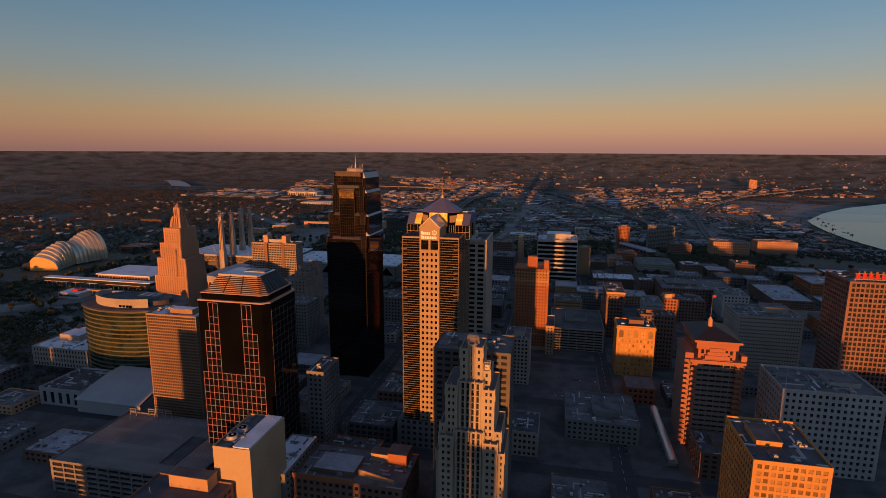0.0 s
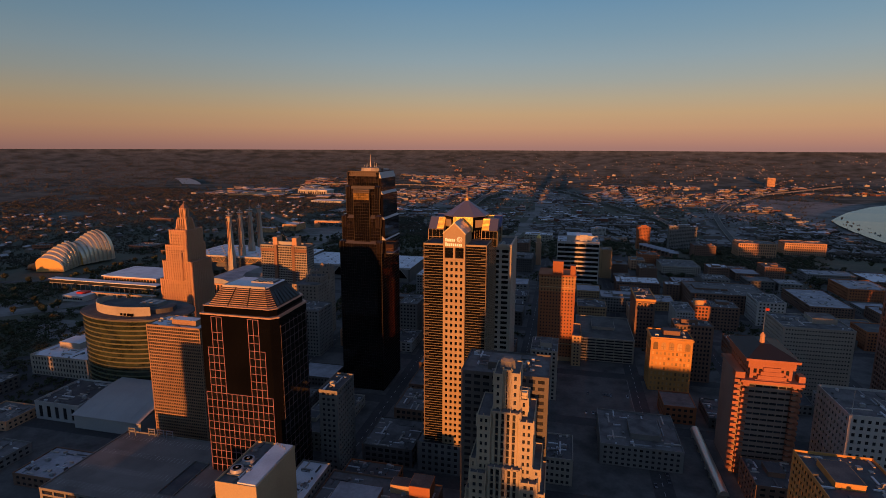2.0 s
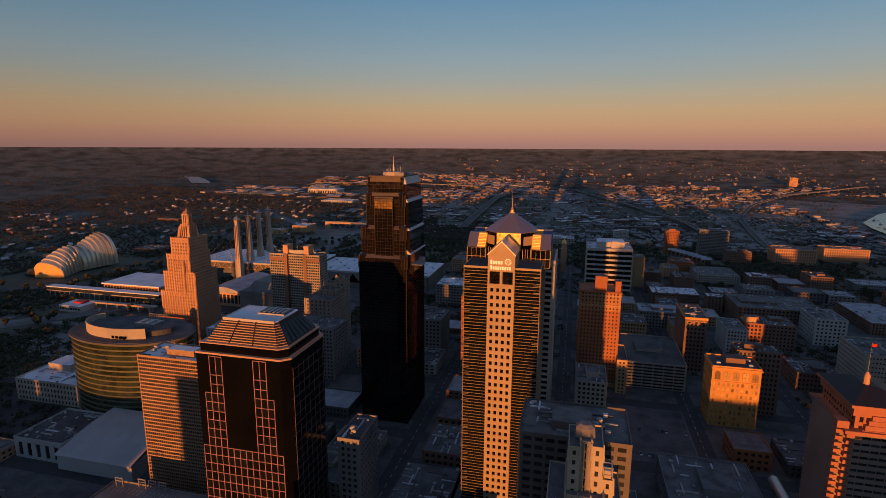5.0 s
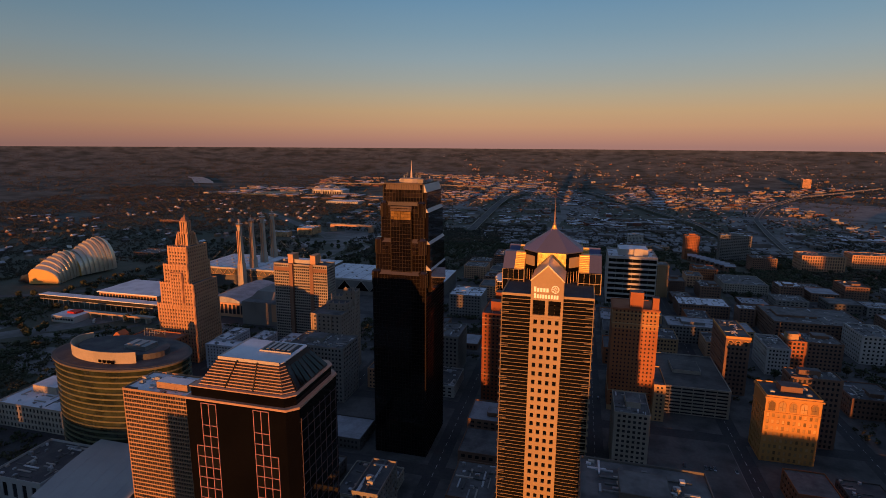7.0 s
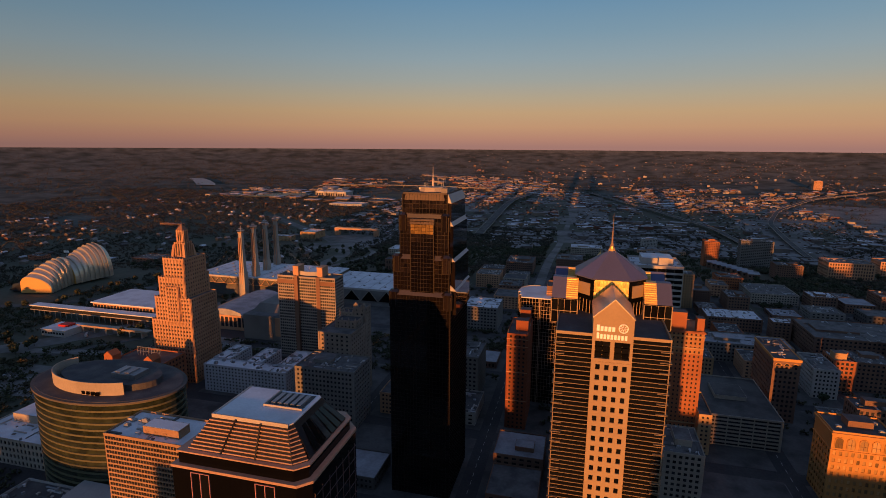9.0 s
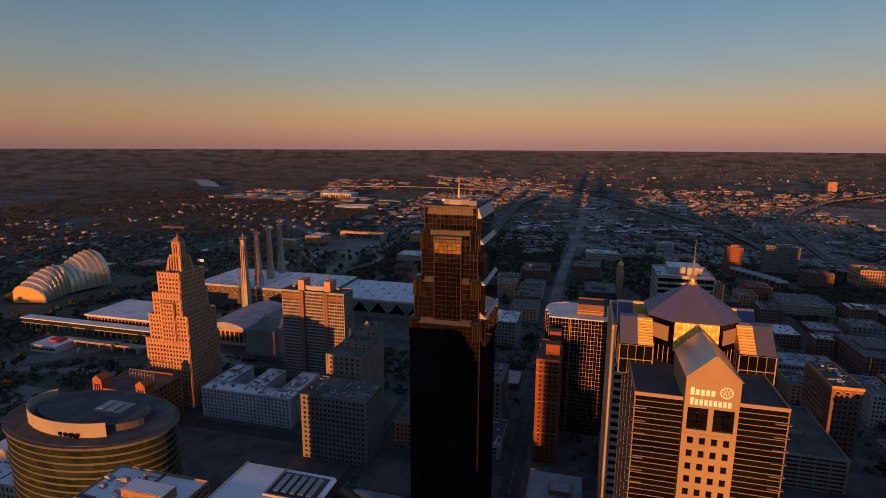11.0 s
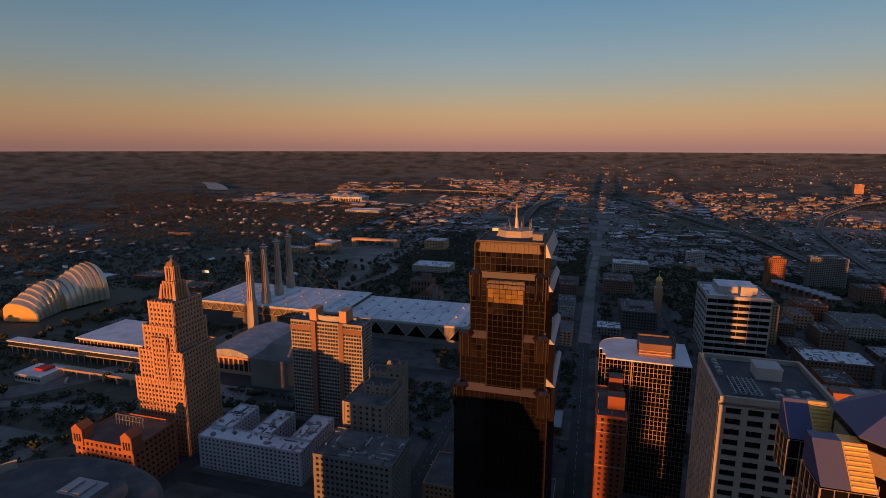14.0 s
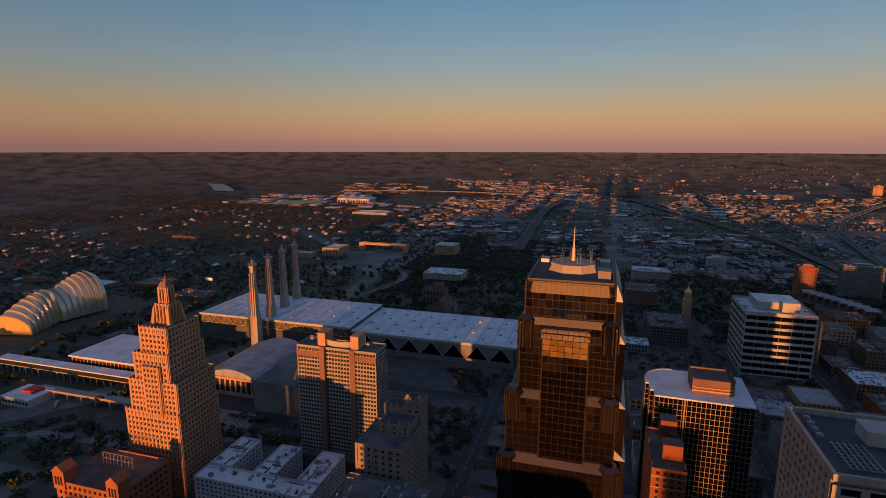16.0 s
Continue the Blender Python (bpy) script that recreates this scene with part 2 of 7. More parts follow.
def tier(parent, rect, z0, z1, bay, floor, wall, pier=0.35, span=0.42, depth=0.45, glass=GLASS, row=GLASSI, panes="", limit=300, sides="FRLB", name="wall", corner=1.4, ribs=0.0):
    """A storeyed block: one wall skin with window openings right through it, glazing behind; panes on the named sides are pieces of their own."""
    x0, x1, y0, y1 = rect
    e = depth
    sides = sides.replace("B", "")      # rear walls stay blank party walls
    part("glazing", Geo().box(x0 + e, x1 - e, y0 + e, y1 - e, z0, z1 - 0.3), row, parent)
    nz = max(1, round((z1 - z0) / floor))
    fh = (z1 - z0) / nz
    zs = [z0]
    for k in range(nz):
        zs += [z0 + k * fh + fh * span / 2, z0 + (k + 1) * fh - fh * span / 2]
    zs.append(z1)
    index, verts, faces, made = {}, [], [], 0
    limit = int(limit * 0.27)

    def vid(s, a, d, z):
        x, y = {"F": (x0 + a, y0 + d), "B": (x1 - a, y1 - d), "R": (x1 - d, y0 + a), "L": (x0 + d, y1 - a)}[s]
        key = (round(x, 3), round(y, 3), round(z, 3))
        if key not in index:
            index[key] = len(verts)
            verts.append((x, y, z))
        return index[key]

    for s in "FRBL":
        full = (x1 - x0) if s in "FB" else (y1 - y0)
        length = full - 2 * corner
        nb = max(1, round(length / bay)) if s in sides else 1
        bw = length / nb
        cuts = [0.0]
        for i in range(nb):
            cuts += [corner + i * bw + bw * pier / 2, corner + (i + 1) * bw - bw * pier / 2]
        cuts.append(full)
        for i in range(len(cuts) - 1):
            for k in range(len(zs) - 1):
                a0, a1, b0, b1 = cuts[i], cuts[i + 1], zs[k], zs[k + 1]
                q = [(a0, b0), (a1, b0), (a1, b1), (a0, b1)]
                if i % 2 and k % 2 and s in sides and pier < 1:
                    for (pa, pb), (qa, qb) in zip(q, q[1:] + q[:1]):
                        faces.append((vid(s, pa, 0, pb), vid(s, qa, 0, qb), vid(s, qa, e + 0.02, qb), vid(s, pa, e + 0.02, pb)))
                else:
                    faces.append(tuple(vid(s, a, 0, b) for a, b in q))
        if s in panes:
            for k in range(nz - 1, -1, -1):
                for i in range(nb):
                    if made < limit:
                        made += 1
                        window_on(parent, s, rect, corner + (i + 0.5) * bw, depth - 0.06, z0 + (k + 0.5) * fh, bw * (1 - pier), fh * (1 - span), glass)
        if ribs and s in "FR" and s in sides:
            for i in range(nb + 1):
                c = corner + i * bw
                r = Geo()
                sidebox(r, s, rect, c - bw * pier * 0.36, c + bw * pier * 0.36, -ribs, 0.02, z0, z1 + 0.4)
                part("pier", r, wall, parent)
    g = Geo()
    g.v, g.f, g.mi = verts, faces, [0] * len(faces)
    part(name, g, wall, parent)
    return nz


def flat_roof(parent, rect, z, material, wall, par=1.0, thick=0.35):
    """Roof deck inside a parapet."""
    x0, x1, y0, y1 = rect
    part("roof", Geo().box(x0 + 0.2, x1 - 0.2, y0 + 0.2, y1 - 0.2, z - 0.35, z + 0.02), material, parent)
    g = Geo()
    o = 0.06
    g.box(x0 - o, x1 + o, y0 - o, y0 + thick, z - 0.3, z + par).box(x0 - o, x1 + o, y1 - thick, y1 + o, z - 0.3, z + par)
    g.box(x0 - o, x0 + thick, y0 + thick, y1 - thick, z - 0.3, z + par - 0.004).box(x1 - thick, x1 + o, y0 + thick, y1 - thick, z - 0.3, z + par - 0.004)
    part("parapet", g, wall, parent)


def air_unit(parent, x, y, z, w=3.0, d=2.4, h=1.8):
    """Rooftop air handler: cabinet on skids, louvre band and two fan rings."""
    g = Geo().loft([(x - w / 2, y - d / 2, z), (x + w / 2, y - d / 2, z), (x + w / 2, y + d / 2, z), (x - w / 2, y + d / 2, z)], [(x - w / 2 + 0.15, y - d / 2 + 0.15, z + h), (x + w / 2 - 0.15, y - d / 2 + 0.15, z + h), (x + w / 2 - 0.15, y + d / 2 - 0.15, z + h), (x - w / 2 + 0.15, y + d / 2 - 0.15, z + h)])
    unit = part("air_unit", g, METALG, parent)
    part("fan", Geo().cyl(x, y, z + h, z + h + 0.35, min(w * 0.3, d * 0.4), n=10), METALG, unit)


def penthouse(parent, rect, z, h, wall, roof=ROOFG, name="penthouse"):
    """Lift and plant room on a roof, with louvres and a coping."""
    x0, x1, y0, y1 = rect
    g = Geo().box(x0, x1, y0, y1, z, z + h)
    g.box(x0 - 0.2, x1 + 0.2, y0 - 0.2, y1 + 0.2, z + h, z + h + 0.3)
    for i in range(max(1, int((x1 - x0) / 5))):
        a = x0 + 1 + i * 5
        if a + 2 < x1:
            for k in range(5):
                g.box(a, a + 2, y0 - 0.1, y0 + 0.05, z + 0.6 + k * 0.35, z + 0.8 + k * 0.35)
    room = part(name, g, wall, parent)
    part("penthouse_roof", Geo().box(x0 + 0.1, x1 - 0.1, y0 + 0.1, y1 - 0.1, z + h + 0.3, z + h + 0.36), roof, room)


CLUT = palette("roof_metals", [(0.30, 0.31, 0.32), (0.10, 0.10, 0.10), (0.52, 0.53, 0.55), (0.20, 0.19, 0.18), (0.40, 0.36, 0.32)], rough=0.6)


def roof_plant(parent, rect, z):
    """Small plant of a roof: ducts, curbs, skylights and vents, joined."""
    x0, x1, y0, y1 = rect
    g = Geo()
    area = (x1 - x0) * (y1 - y0)
    for _ in range(min(34, 6 + int(area / 60))):
        x, y = random.uniform(x0 + 1.5, x1 - 1.5), random.uniform(y0 + 1.5, y1 - 1.5)
        k = random.random()
        if k < 0.45:
            w, e, h = random.uniform(0.4, 1.3), random.uniform(0.4, 1.3), random.uniform(0.4, 1.6)
        elif k < 0.75:
            w, e, h = random.uniform(2, 6), random.uniform(0.3, 0.6), random.uniform(0.4, 0.8)
        else:
            w, e, h = random.uniform(0.3, 0.6), random.uniform(2, 7), random.uniform(0.4, 0.8)
        g.box(max(x0 + 0.5, x - w), min(x1 - 0.5, x + w), max(y0 + 0.5, y - e), min(y1 - 0.5, y + e), z, z + h)
    tagged(part("roof_plant", g, CLUT, parent), kind="stuff")


OCC = []     # ground already built on


def office(name, label, x0, x1, y0, y1, h, wall=PALE, bay=3.2, floor=3.9, pier=0.4, span=0.45, roof=ROOFG, panes="", limit=200, units=2, hut=0.0, category="building", flat=False, depth=0.45, z0=0.0, glass=GLASS, row=GLASSI, group="", corner=1.4, par=1.0):
    """A plain storeyed building with a flat roof and plant on it."""
    OCC.append((x0, x1, y0, y1))
    cx, cy = (x0 + x1) / 2, (y0 + y1) / 2
    t = thing(name, label, category, cx, cy, z0, group=group)
    r = (x0 - cx, x1 - cx, y0 - cy, y1 - cy)
    tier(t, r, 0, h, bay, floor, wall, pier, span, depth, glass, row, panes, limit, corner=corner)
    flat_roof(t, r, h, roof, wall, par)
    if hut:
        w, d = (x1 - x0) * random.uniform(0.3, 0.45), (y1 - y0) * random.uniform(0.3, 0.45)
        ox, oy = (x1 - x0 - w - 6) * random.uniform(-0.4, 0.4), (y1 - y0 - d - 6) * random.uniform(-0.3, 0.4)
        penthouse(t, (ox - w / 2, ox + w / 2, oy - d / 2, oy + d / 2), h, hut, wall, roof)
    if units:
        roof_plant(t, r, h)
    for _ in range(units):
        ux, uy = random.uniform(r[0] + 3, r[1] - 3), random.uniform(r[2] + 3, r[3] - 3)
        air_unit(t, ux, uy, h + 0.02, random.uniform(2.2, 4), random.uniform(1.8, 2.8), random.uniform(1.3, 2.2))
    return t


# ---- ground, streets, water ----
def smooth(a, b, v):
    k = min(1.0, max(0.0, (v - a) / (b - a)))
    return k * k * (3 - 2 * k)


def ground_z(x, y):
    """Downtown plateau, a drop to the river bottoms, then land that climbs to the skyline ridge."""
    r = math.hypot(x, y)
    low = -30.0 * smooth(1120, 1700, r)
    z = low
    if r > 1800:
        far = 1800 - 3000 * math.log(max(0.012, 1 - (r - 1800) / 3100))
        z = 220 - r * (220 - low) / far
        z += 5.0 * smooth(1800, 2600, r) * noise.noise((x * 0.0016, y * 0.0016, 3.1)) * (1 - smooth(4300, 4800, r))
        z += 60 * smooth(3700, 4930, r)
    return z * smooth(-300, 400, y)


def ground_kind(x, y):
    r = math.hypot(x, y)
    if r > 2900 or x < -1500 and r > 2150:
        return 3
    if (-540 < x < -175 or -20 < x < 420) and y > 965 and noise.noise((x * 0.006, y * 0.006, 4)) > -0.25:
        return 0
    if -540 < x < 900 and y < 1150 + 60 * noise.noise((x * 0.01, y * 0.01, 0)):
        return 1
    if x > -760 and 1500 < r < 3300 and noise.noise((x * 0.004, y * 0.004, 7)) > -0.28:
        return 2
    return 0


RADII = [0, 120, 240, 360, 480, 600, 720, 840, 900, 960, 1020, 1080, 1140, 1200] + [1260 + 60 * i for i in range(10)] + [1860 + 70 * i for i in range(44)]
RADII = [r for r in RADII if r < 4930] + [4930]
SECT = 200
gv, gf, gm = [(0, 0, -0.02)], [], []
for r in RADII[1:]:
    for k in range(SECT):
        a = 2 * math.pi * k / SECT
        gx, gy = r * math.cos(a), r * math.sin(a)
        gv.append((gx, gy, ground_z(gx, gy) - 0.02))
for i in range(len(RADII) - 1):
    for k in range(SECT):
        k2 = (k + 1) % SECT
        if i == 0:
            f = (0, 1 + k, 1 + k2)
        else:
            b0, b1 = 1 + (i - 1) * SECT, 1 + i * SECT
            f = (b0 + k, b1 + k, b1 + k2, b0 + k2)
        gf.append(f)
        mx, my = sum(gv[j][0] for j in f) / len(f), sum(gv[j][1] for j in f) / len(f)
        gm.append(ground_kind(mx, my))
# yard and hill bases lightened and greyed to stand in for haze
INDUST = mat("worn_yard_ground", (0.20, 0.19, 0.18), var=0.45, scale=0.1, large=0.014, col2=(0.085, 0.086, 0.074), bump=0)
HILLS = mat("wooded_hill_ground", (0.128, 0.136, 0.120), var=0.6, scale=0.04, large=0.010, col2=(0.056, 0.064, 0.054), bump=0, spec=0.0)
ground = Geo()
ground.v, ground.f, ground.mi = gv, gf, gm
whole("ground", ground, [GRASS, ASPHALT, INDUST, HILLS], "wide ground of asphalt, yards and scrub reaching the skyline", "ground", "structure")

XS = [-268, -160, -52, 52, 142, 250, 358, 466, 574, 682]         # streets that run ahead
YS = [18, 130, 237, 343, 446, 544, 662, 768, 874, 980, 1086]        # cross streets
for i in range(len(XS) - 1):
    for j in range(len(YS) - 1):
        g = Geo().box(XS[i] + 6.5, XS[i + 1] - 6.5, YS[j] + 6.5, YS[j + 1] - 6.5, -0.3, 0.13)
        whole("pavement", g, PAVE, "pale concrete block pavement with kerb", "pavement", "structure")
for j in range(2, len(YS) - 2):
    g = Geo().box(-430, XS[0] - 6.5, YS[j] + 6.5, YS[j + 1] - 6.5, -0.3, 0.13)
    whole("pavement", g, PAVE, "pale concrete block pavement with kerb", "pavement", "structure")
lines = Geo()
for x in XS:
    for k in range(110):
        lines.box(x - 0.1, x + 0.1, 20 + k * 10, 25 + k * 10, 0.0, 0.012)
whole("lane_lines", lines, PAINT, "worn white dashed lane lines on the streets", "road marking", "stuff")


CLEAR = set()      # ten-metre cells kept free of trees and sheds


def keep_clear(x, y, r):
    for i in range(int((x - r) // 10), int((x + r) // 10) + 1):
        for j in range(int((y - r) // 10), int((y + r) // 10) + 1):
            CLEAR.add((i, j))


def road(name, label, pts, width, lift=0.12, piers=False, material=ASPHALT, walls=False):
    """A road ribbon over the ground along a bent line; lifted ones get kerb walls and piers."""
    t = thing(name, label, "road", kind="structure")
    deck, rim, cols = Geo(), Geo(), 0
    fine = []
    for (ax, ay, al), (bx, by, bl) in zip(pts, pts[1:]):
        n = max(1, int(math.hypot(bx - ax, by - ay) / 40))
        fine += [(ax + (bx - ax) * k / n, ay + (by - ay) * k / n, al + (bl - al) * k / n) for k in range(n)]
    fine.append(pts[-1])
    for _ in range(3):
        fine = [fine[0]] + [tuple((fine[i - 1][c] + 2 * fine[i][c] + fine[i + 1][c]) / 4 for c in range(3)) for i in range(1, len(fine) - 1)] + [fine[-1]]
    for (ax, ay, _), (bx, by, _) in zip(fine, fine[1:]):
        for k in range(5):
            keep_clear(ax + (bx - ax) * k / 5, ay + (by - ay) * k / 5, width / 2 + 4)
    edge = []
    for i, (x, y, el) in enumerate(fine):
        a, b = fine[max(0, i - 1)], fine[min(len(fine) - 1, i + 1)]
        d = Vector((b[0] - a[0], b[1] - a[1], 0)).normalized()
        nrm = Vector((d.y, -d.x, 0)) * width / 2
        z = ground_z(x, y) + el + lift
        edge.append((Vector((x, y, z)) - nrm, Vector((x, y, z)) + nrm))
    th = 1.2 if piers else 0.5
    for (l0, r0), (l1, r1) in zip(edge, edge[1:]):
        dn = Vector((0, 0, -th))
        deck.loft([l0 + dn, r0 + dn, r1 + dn, l1 + dn], [l0, r0, r1, l1])
        if walls:
            for a, b in ((l0, l1), (r0, r1)):
                rim.beam(a + Vector((0, 0, 0.45)), b + Vector((0, 0, 0.45)), 0.9)
    part("deck", deck, material, t)
    if walls:
        part("kerb_wall", rim, PALE, t)
    if piers:
        for i in range(0, len(fine), 2):
            x, y, el = fine[i]
            zt, zb = (edge[i][0].z + edge[i][1].z) / 2 - th, ground_z(x, y) - 0.5
            if zt - zb > 2:
                part("pier", Geo().cyl(x, y, zb, zt - 1, 1.1, n=8).box(x - width * 0.4, x + width * 0.4, y - 0.9, y + 0.9, zt - 1.2, zt), PALE, t)
    return t


road("road_ahead", "long grey street running straight ahead between low buildings", [(-160, 900, 0), (-155, 1300, 0), (-140, 1900, 0), (-128, 2400, 0)], 16, 0.3, material=INDUST)
road("highway", "wide sunken highway past the arena", [(-900, 380, 0), (-700, 590, 0), (-610, 700, 0), (-575, 800, 0), (-560, 1000, 0), (-600, 1250, 0), (-760, 1500, 0), (-1200, 1900, 0)], 30, 0.25, material=INDUST)
road("highway_ramp", "curved grey highway ramp", [(-560, 1050, 0), (-520, 1200, 0), (-560, 1330, 0), (-680, 1380, 0), (-760, 1300, 0)], 11, 0.3, material=INDUST)
road("boulevard", "pale street past the concert hall", [(-1250, 560, 0), (-900, 690, 0), (-760, 760, 0), (-730, 900, 0), (-735, 1150, 0)], 15, 0.3, material=PAVE)
road("viaduct", "long raised concrete highway viaduct on piers", [(-386, 1700, 2), (-392, 1961, 8), (-400, 2300, 13), (-395, 2600, 14), (-330, 2800, 14), (-420, 2950, 14), (-700, 3010, 13), (-1100, 3000, 12), (-1500, 2900, 10)], 26, 0.3, True, PAVE, True)
road("viaduct", "long raised concrete highway viaduct curving by the river", [(420, 1560, 3), (450, 1800, 8), (510, 2150, 9), (640, 2500, 9), (900, 2900, 9), (1400, 3300, 9)], 15, 0.3, True, PAVE, True)
road("viaduct", "low concrete viaduct across the rail yards", [(330, 1600, 3), (300, 2000, 9), (180, 2400, 9), (60, 2700, 9), (-60, 3000, 6)], 18, 0.3, True, PAVE, True)
road("yard_road", "straight street through the warehouses", [(-700, 2150, 0), (0, 2120, 0), (700, 2250, 0)], 14, 0.4, material=INDUST)


def lake(name, label, cx, cy, rx, ry, turn, wob, lift=0.6):
    g, ring = Geo(), []
    for k in range(64):
        a = 2 * math.pi * k / 64
        f = 1 + wob * math.sin(2 * a + 1) + wob * 0.6 * math.sin(3 * a)
        px, py = rx * f * math.cos(a), ry * f * math.sin(a)
        c, s = math.cos(radians(turn)), math.sin(radians(turn))
        ring.append((cx + px * c - py * s, cy + px * s + py * c))
    for px, py in ring:
        for k in range(12):
            keep_clear(cx + (px - cx) * k / 11, cy + (py - cy) * k / 11, 8)
    z = max(ground_z(*p) for p in ring[::2]) if lift < 5 else ground_z(cx, cy)
    g.prism(ring, z - 8, z + lift)
    whole(name, g, WATER, label, "water", "structure")


# pale sky reflection put into the water's base colour
PALEWATER = mat("pale_sky_water", (0.22, 0.19, 0.175), rough=0.35, var=0.1, scale=0.05, bump=0)


def river_strip(name, label, pts, lift, material=WATER):
    """A river reach: banks as two bent lines, flat water between."""
    g = Geo()
    for (l0, r0, y0), (l1, r1, y1) in zip(pts, pts[1:]):
        z0, z1 = ground_z((l0 + r0) / 2, y0) + lift, ground_z((l1 + r1) / 2, y1) + lift
        g.add([(l0, y0, z0), (r0, y0, z0), (r1, y1, z1), (l1, y1, z1)], [(0, 1, 2, 3)])
    whole(name, g, material, label, "water", "structure")


river_strip("water", "broad still river mirroring the dusk sky", [(812, 1600, 1300), (818, 1640, 1552), (810, 1660, 1700), (820, 1690, 1850), (842, 1720, 2000), (868, 1780, 2112), (1005, 1850, 2322), (1166, 1950, 2497), (1380, 2100, 2647), (1560, 2300, 2760)], 3.0)
river_strip("water", "distant river bend shining pale", [(-2150, -2030, 2690), (-2215, -2085, 2760), (-2310, -2190, 2860), (-2400, -2290, 2930)], 5.0, PALEWATER)
lake("water", "flat pale sheet of water beyond the woods", -1555, 2430, 175, 80, 20, 0.1, 5.5)


# ---- landmark towers ----
def ring_pts(cx, cy, rx, ry, n, off=0.5):
    return [(cx + rx * math.cos(2 * math.pi * (i + off) / n), cy + ry * math.sin(2 * math.pi * (i + off) / n)) for i in range(n)]


def bank_tower():
    OCC.append((-112, -58, 348, 408))
    t = thing("office_tower", "pink-granite and dark-glass tower with gabled front and gilded crown", "skyscraper", -84, 378)
    tier(t, (-24, 24, -27, 27), 0, 22, 4.2, 4.4, GREYC, 0.5, 0.45, panes="F", limit=60, corner=2)
    body = (-20, 20, -24, 24)
    tier(t, body, 22, 156, 13, 1.76, mat("band_stone", (0.24, 0.175, 0.105), rough=0.6, var=0.12), 0.004, 0.13, 0.3, BLACKG, BLACKG, panes="FR", limit=220, corner=0.3, name="banded_wall")
    # notched corner bays
    for sx in (-1, 1):
        for sy in (-1, 1):
            for k in range(34):
                z = 22 + k * 134 / 34
                x, y = sx * 20.6, sy * 24.6
                if sy < 0:
                    part("corner_band", Geo().box(min(x, x - sx * 4), max(x, x - sx * 4), min(y, y - sy * 4), max(y, y - sy * 4), z - 0.11, z + 0.11), bpy.data.materials["band_stone"], t)
    # stone centre bay and gable
    bay = (-7, 7, -26, -23)
    tier(t, bay, 22, 147, 3.1, 4.0, TPSTONE, 0.5, 0.5, 0.5, BLACKG, BLACKG, panes="F", limit=140, sides="FRL", corner=0.8, name="stone_bay")
    g = Geo().box(-7, 7, -25.9, -23, 147, 148.2).box(-7, -6, -25.95, -23, 148, 155).box(6, 7, -25.95, -23, 148, 155).box(-0.7, 0.7, -25.95, -23, 148, 155).box(-7, 7, -25.9, -23, 154.8, 163.7)
    part("sign_panel", g, TPSTONE, t)
    for sx in (-1, 1):
        for i in range(2):
            for k in range(3):
                x0 = sx * 3.35 + (i - 0.5) * 2.5
                ob = part("window", Geo().box(x0 - 1.1, x0 + 1.1, -25.3, -25.1, 148.4 + k * 2.15, 150.35 + k * 2.15), BLACKG, t)
    part("gable", Geo().loft([(-6.9, -26.1, 163.6), (6.9, -26.1, 163.6), (6.9, -5, 163.6), (-6.9, -5, 163.6)], [(-0.05, -26.1, 170.2), (0.05, -26.1, 170.2), (0.05, -5, 170.2), (-0.05, -5, 170.2)]), TPSTONE, t)
    part("ridge_house", Geo().box(-7, 7, -23, -5, 156, 163.6), TPSTONE, t)
    for s in (-1, 1):
        gv_ = [(s * 7.3, -26.4, 163.3), (s * 7.3, -4.8, 163.3), (0, -4.8, 170.3), (0, -26.4, 170.3)]
        part("gable_roof", Geo().loft(gv_, [(x, y, z + 0.4) for x, y, z in gv_]), mat("zinc_roof", (0.46, 0.42, 0.38), rough=0.3, metal=0.75, var=0.2) if s < 0 else bpy.data.materials["zinc_roof"], t)
    # rows of a cut sign, as plain bars
    for k, (w, xo) in enumerate(((6.6, -2.4), (10.8, -0.2))):
        n = int(w / 1.2)
        for i in range(n):
            x = xo - w / 2 + i * w / n
            z = 158.7 - k * 2.9
            part("sign_bar", Geo().box(x, x + w / n - 0.35, -26.15, -25.9, z, z + (2.2 if i == 0 else 1.7)), SIGN, t)
    wheel_ = Geo()
    for i in range(16):
        a0, a1 = i * math.pi / 8, (i + 1) * math.pi / 8
        wheel_.beam((3.4 + 1.55 * math.cos(a0), -26.05, 160.1 + 1.55 * math.sin(a0)), (3.4 + 1.55 * math.cos(a1), -26.05, 160.1 + 1.55 * math.sin(a1)), 0.3)
    part("sign_ring", wheel_, SIGN, t)
    for i in range(8):
        a = i * math.pi / 4
        part("sign_ray", Geo().beam((3.4 + 0.35 * math.cos(a), -26.05, 160.1 + 0.35 * math.sin(a)), (3.4 + 1.45 * math.cos(a), -26.05, 160.1 + 1.45 * math.sin(a)), 0.16), SIGN, t)
    flat_roof(t, body, 156, ROOFB, TPSTONE, 0.8)
    # crown: eight-sided drum and pointed roof
    oct_ = [(x, 16 + y) for x, y in ((14, -7.4), (14, 7.4), (7.4, 14), (-7.4, 14), (-14, 7.4), (-14, -7.4), (-7.4, -14), (7.4, -14))]
    part("drum", Geo().prism([(x * 0.97, 16 + (y - 16) * 0.97) for x, y in oct_], 156, 171), GRANITE, t)
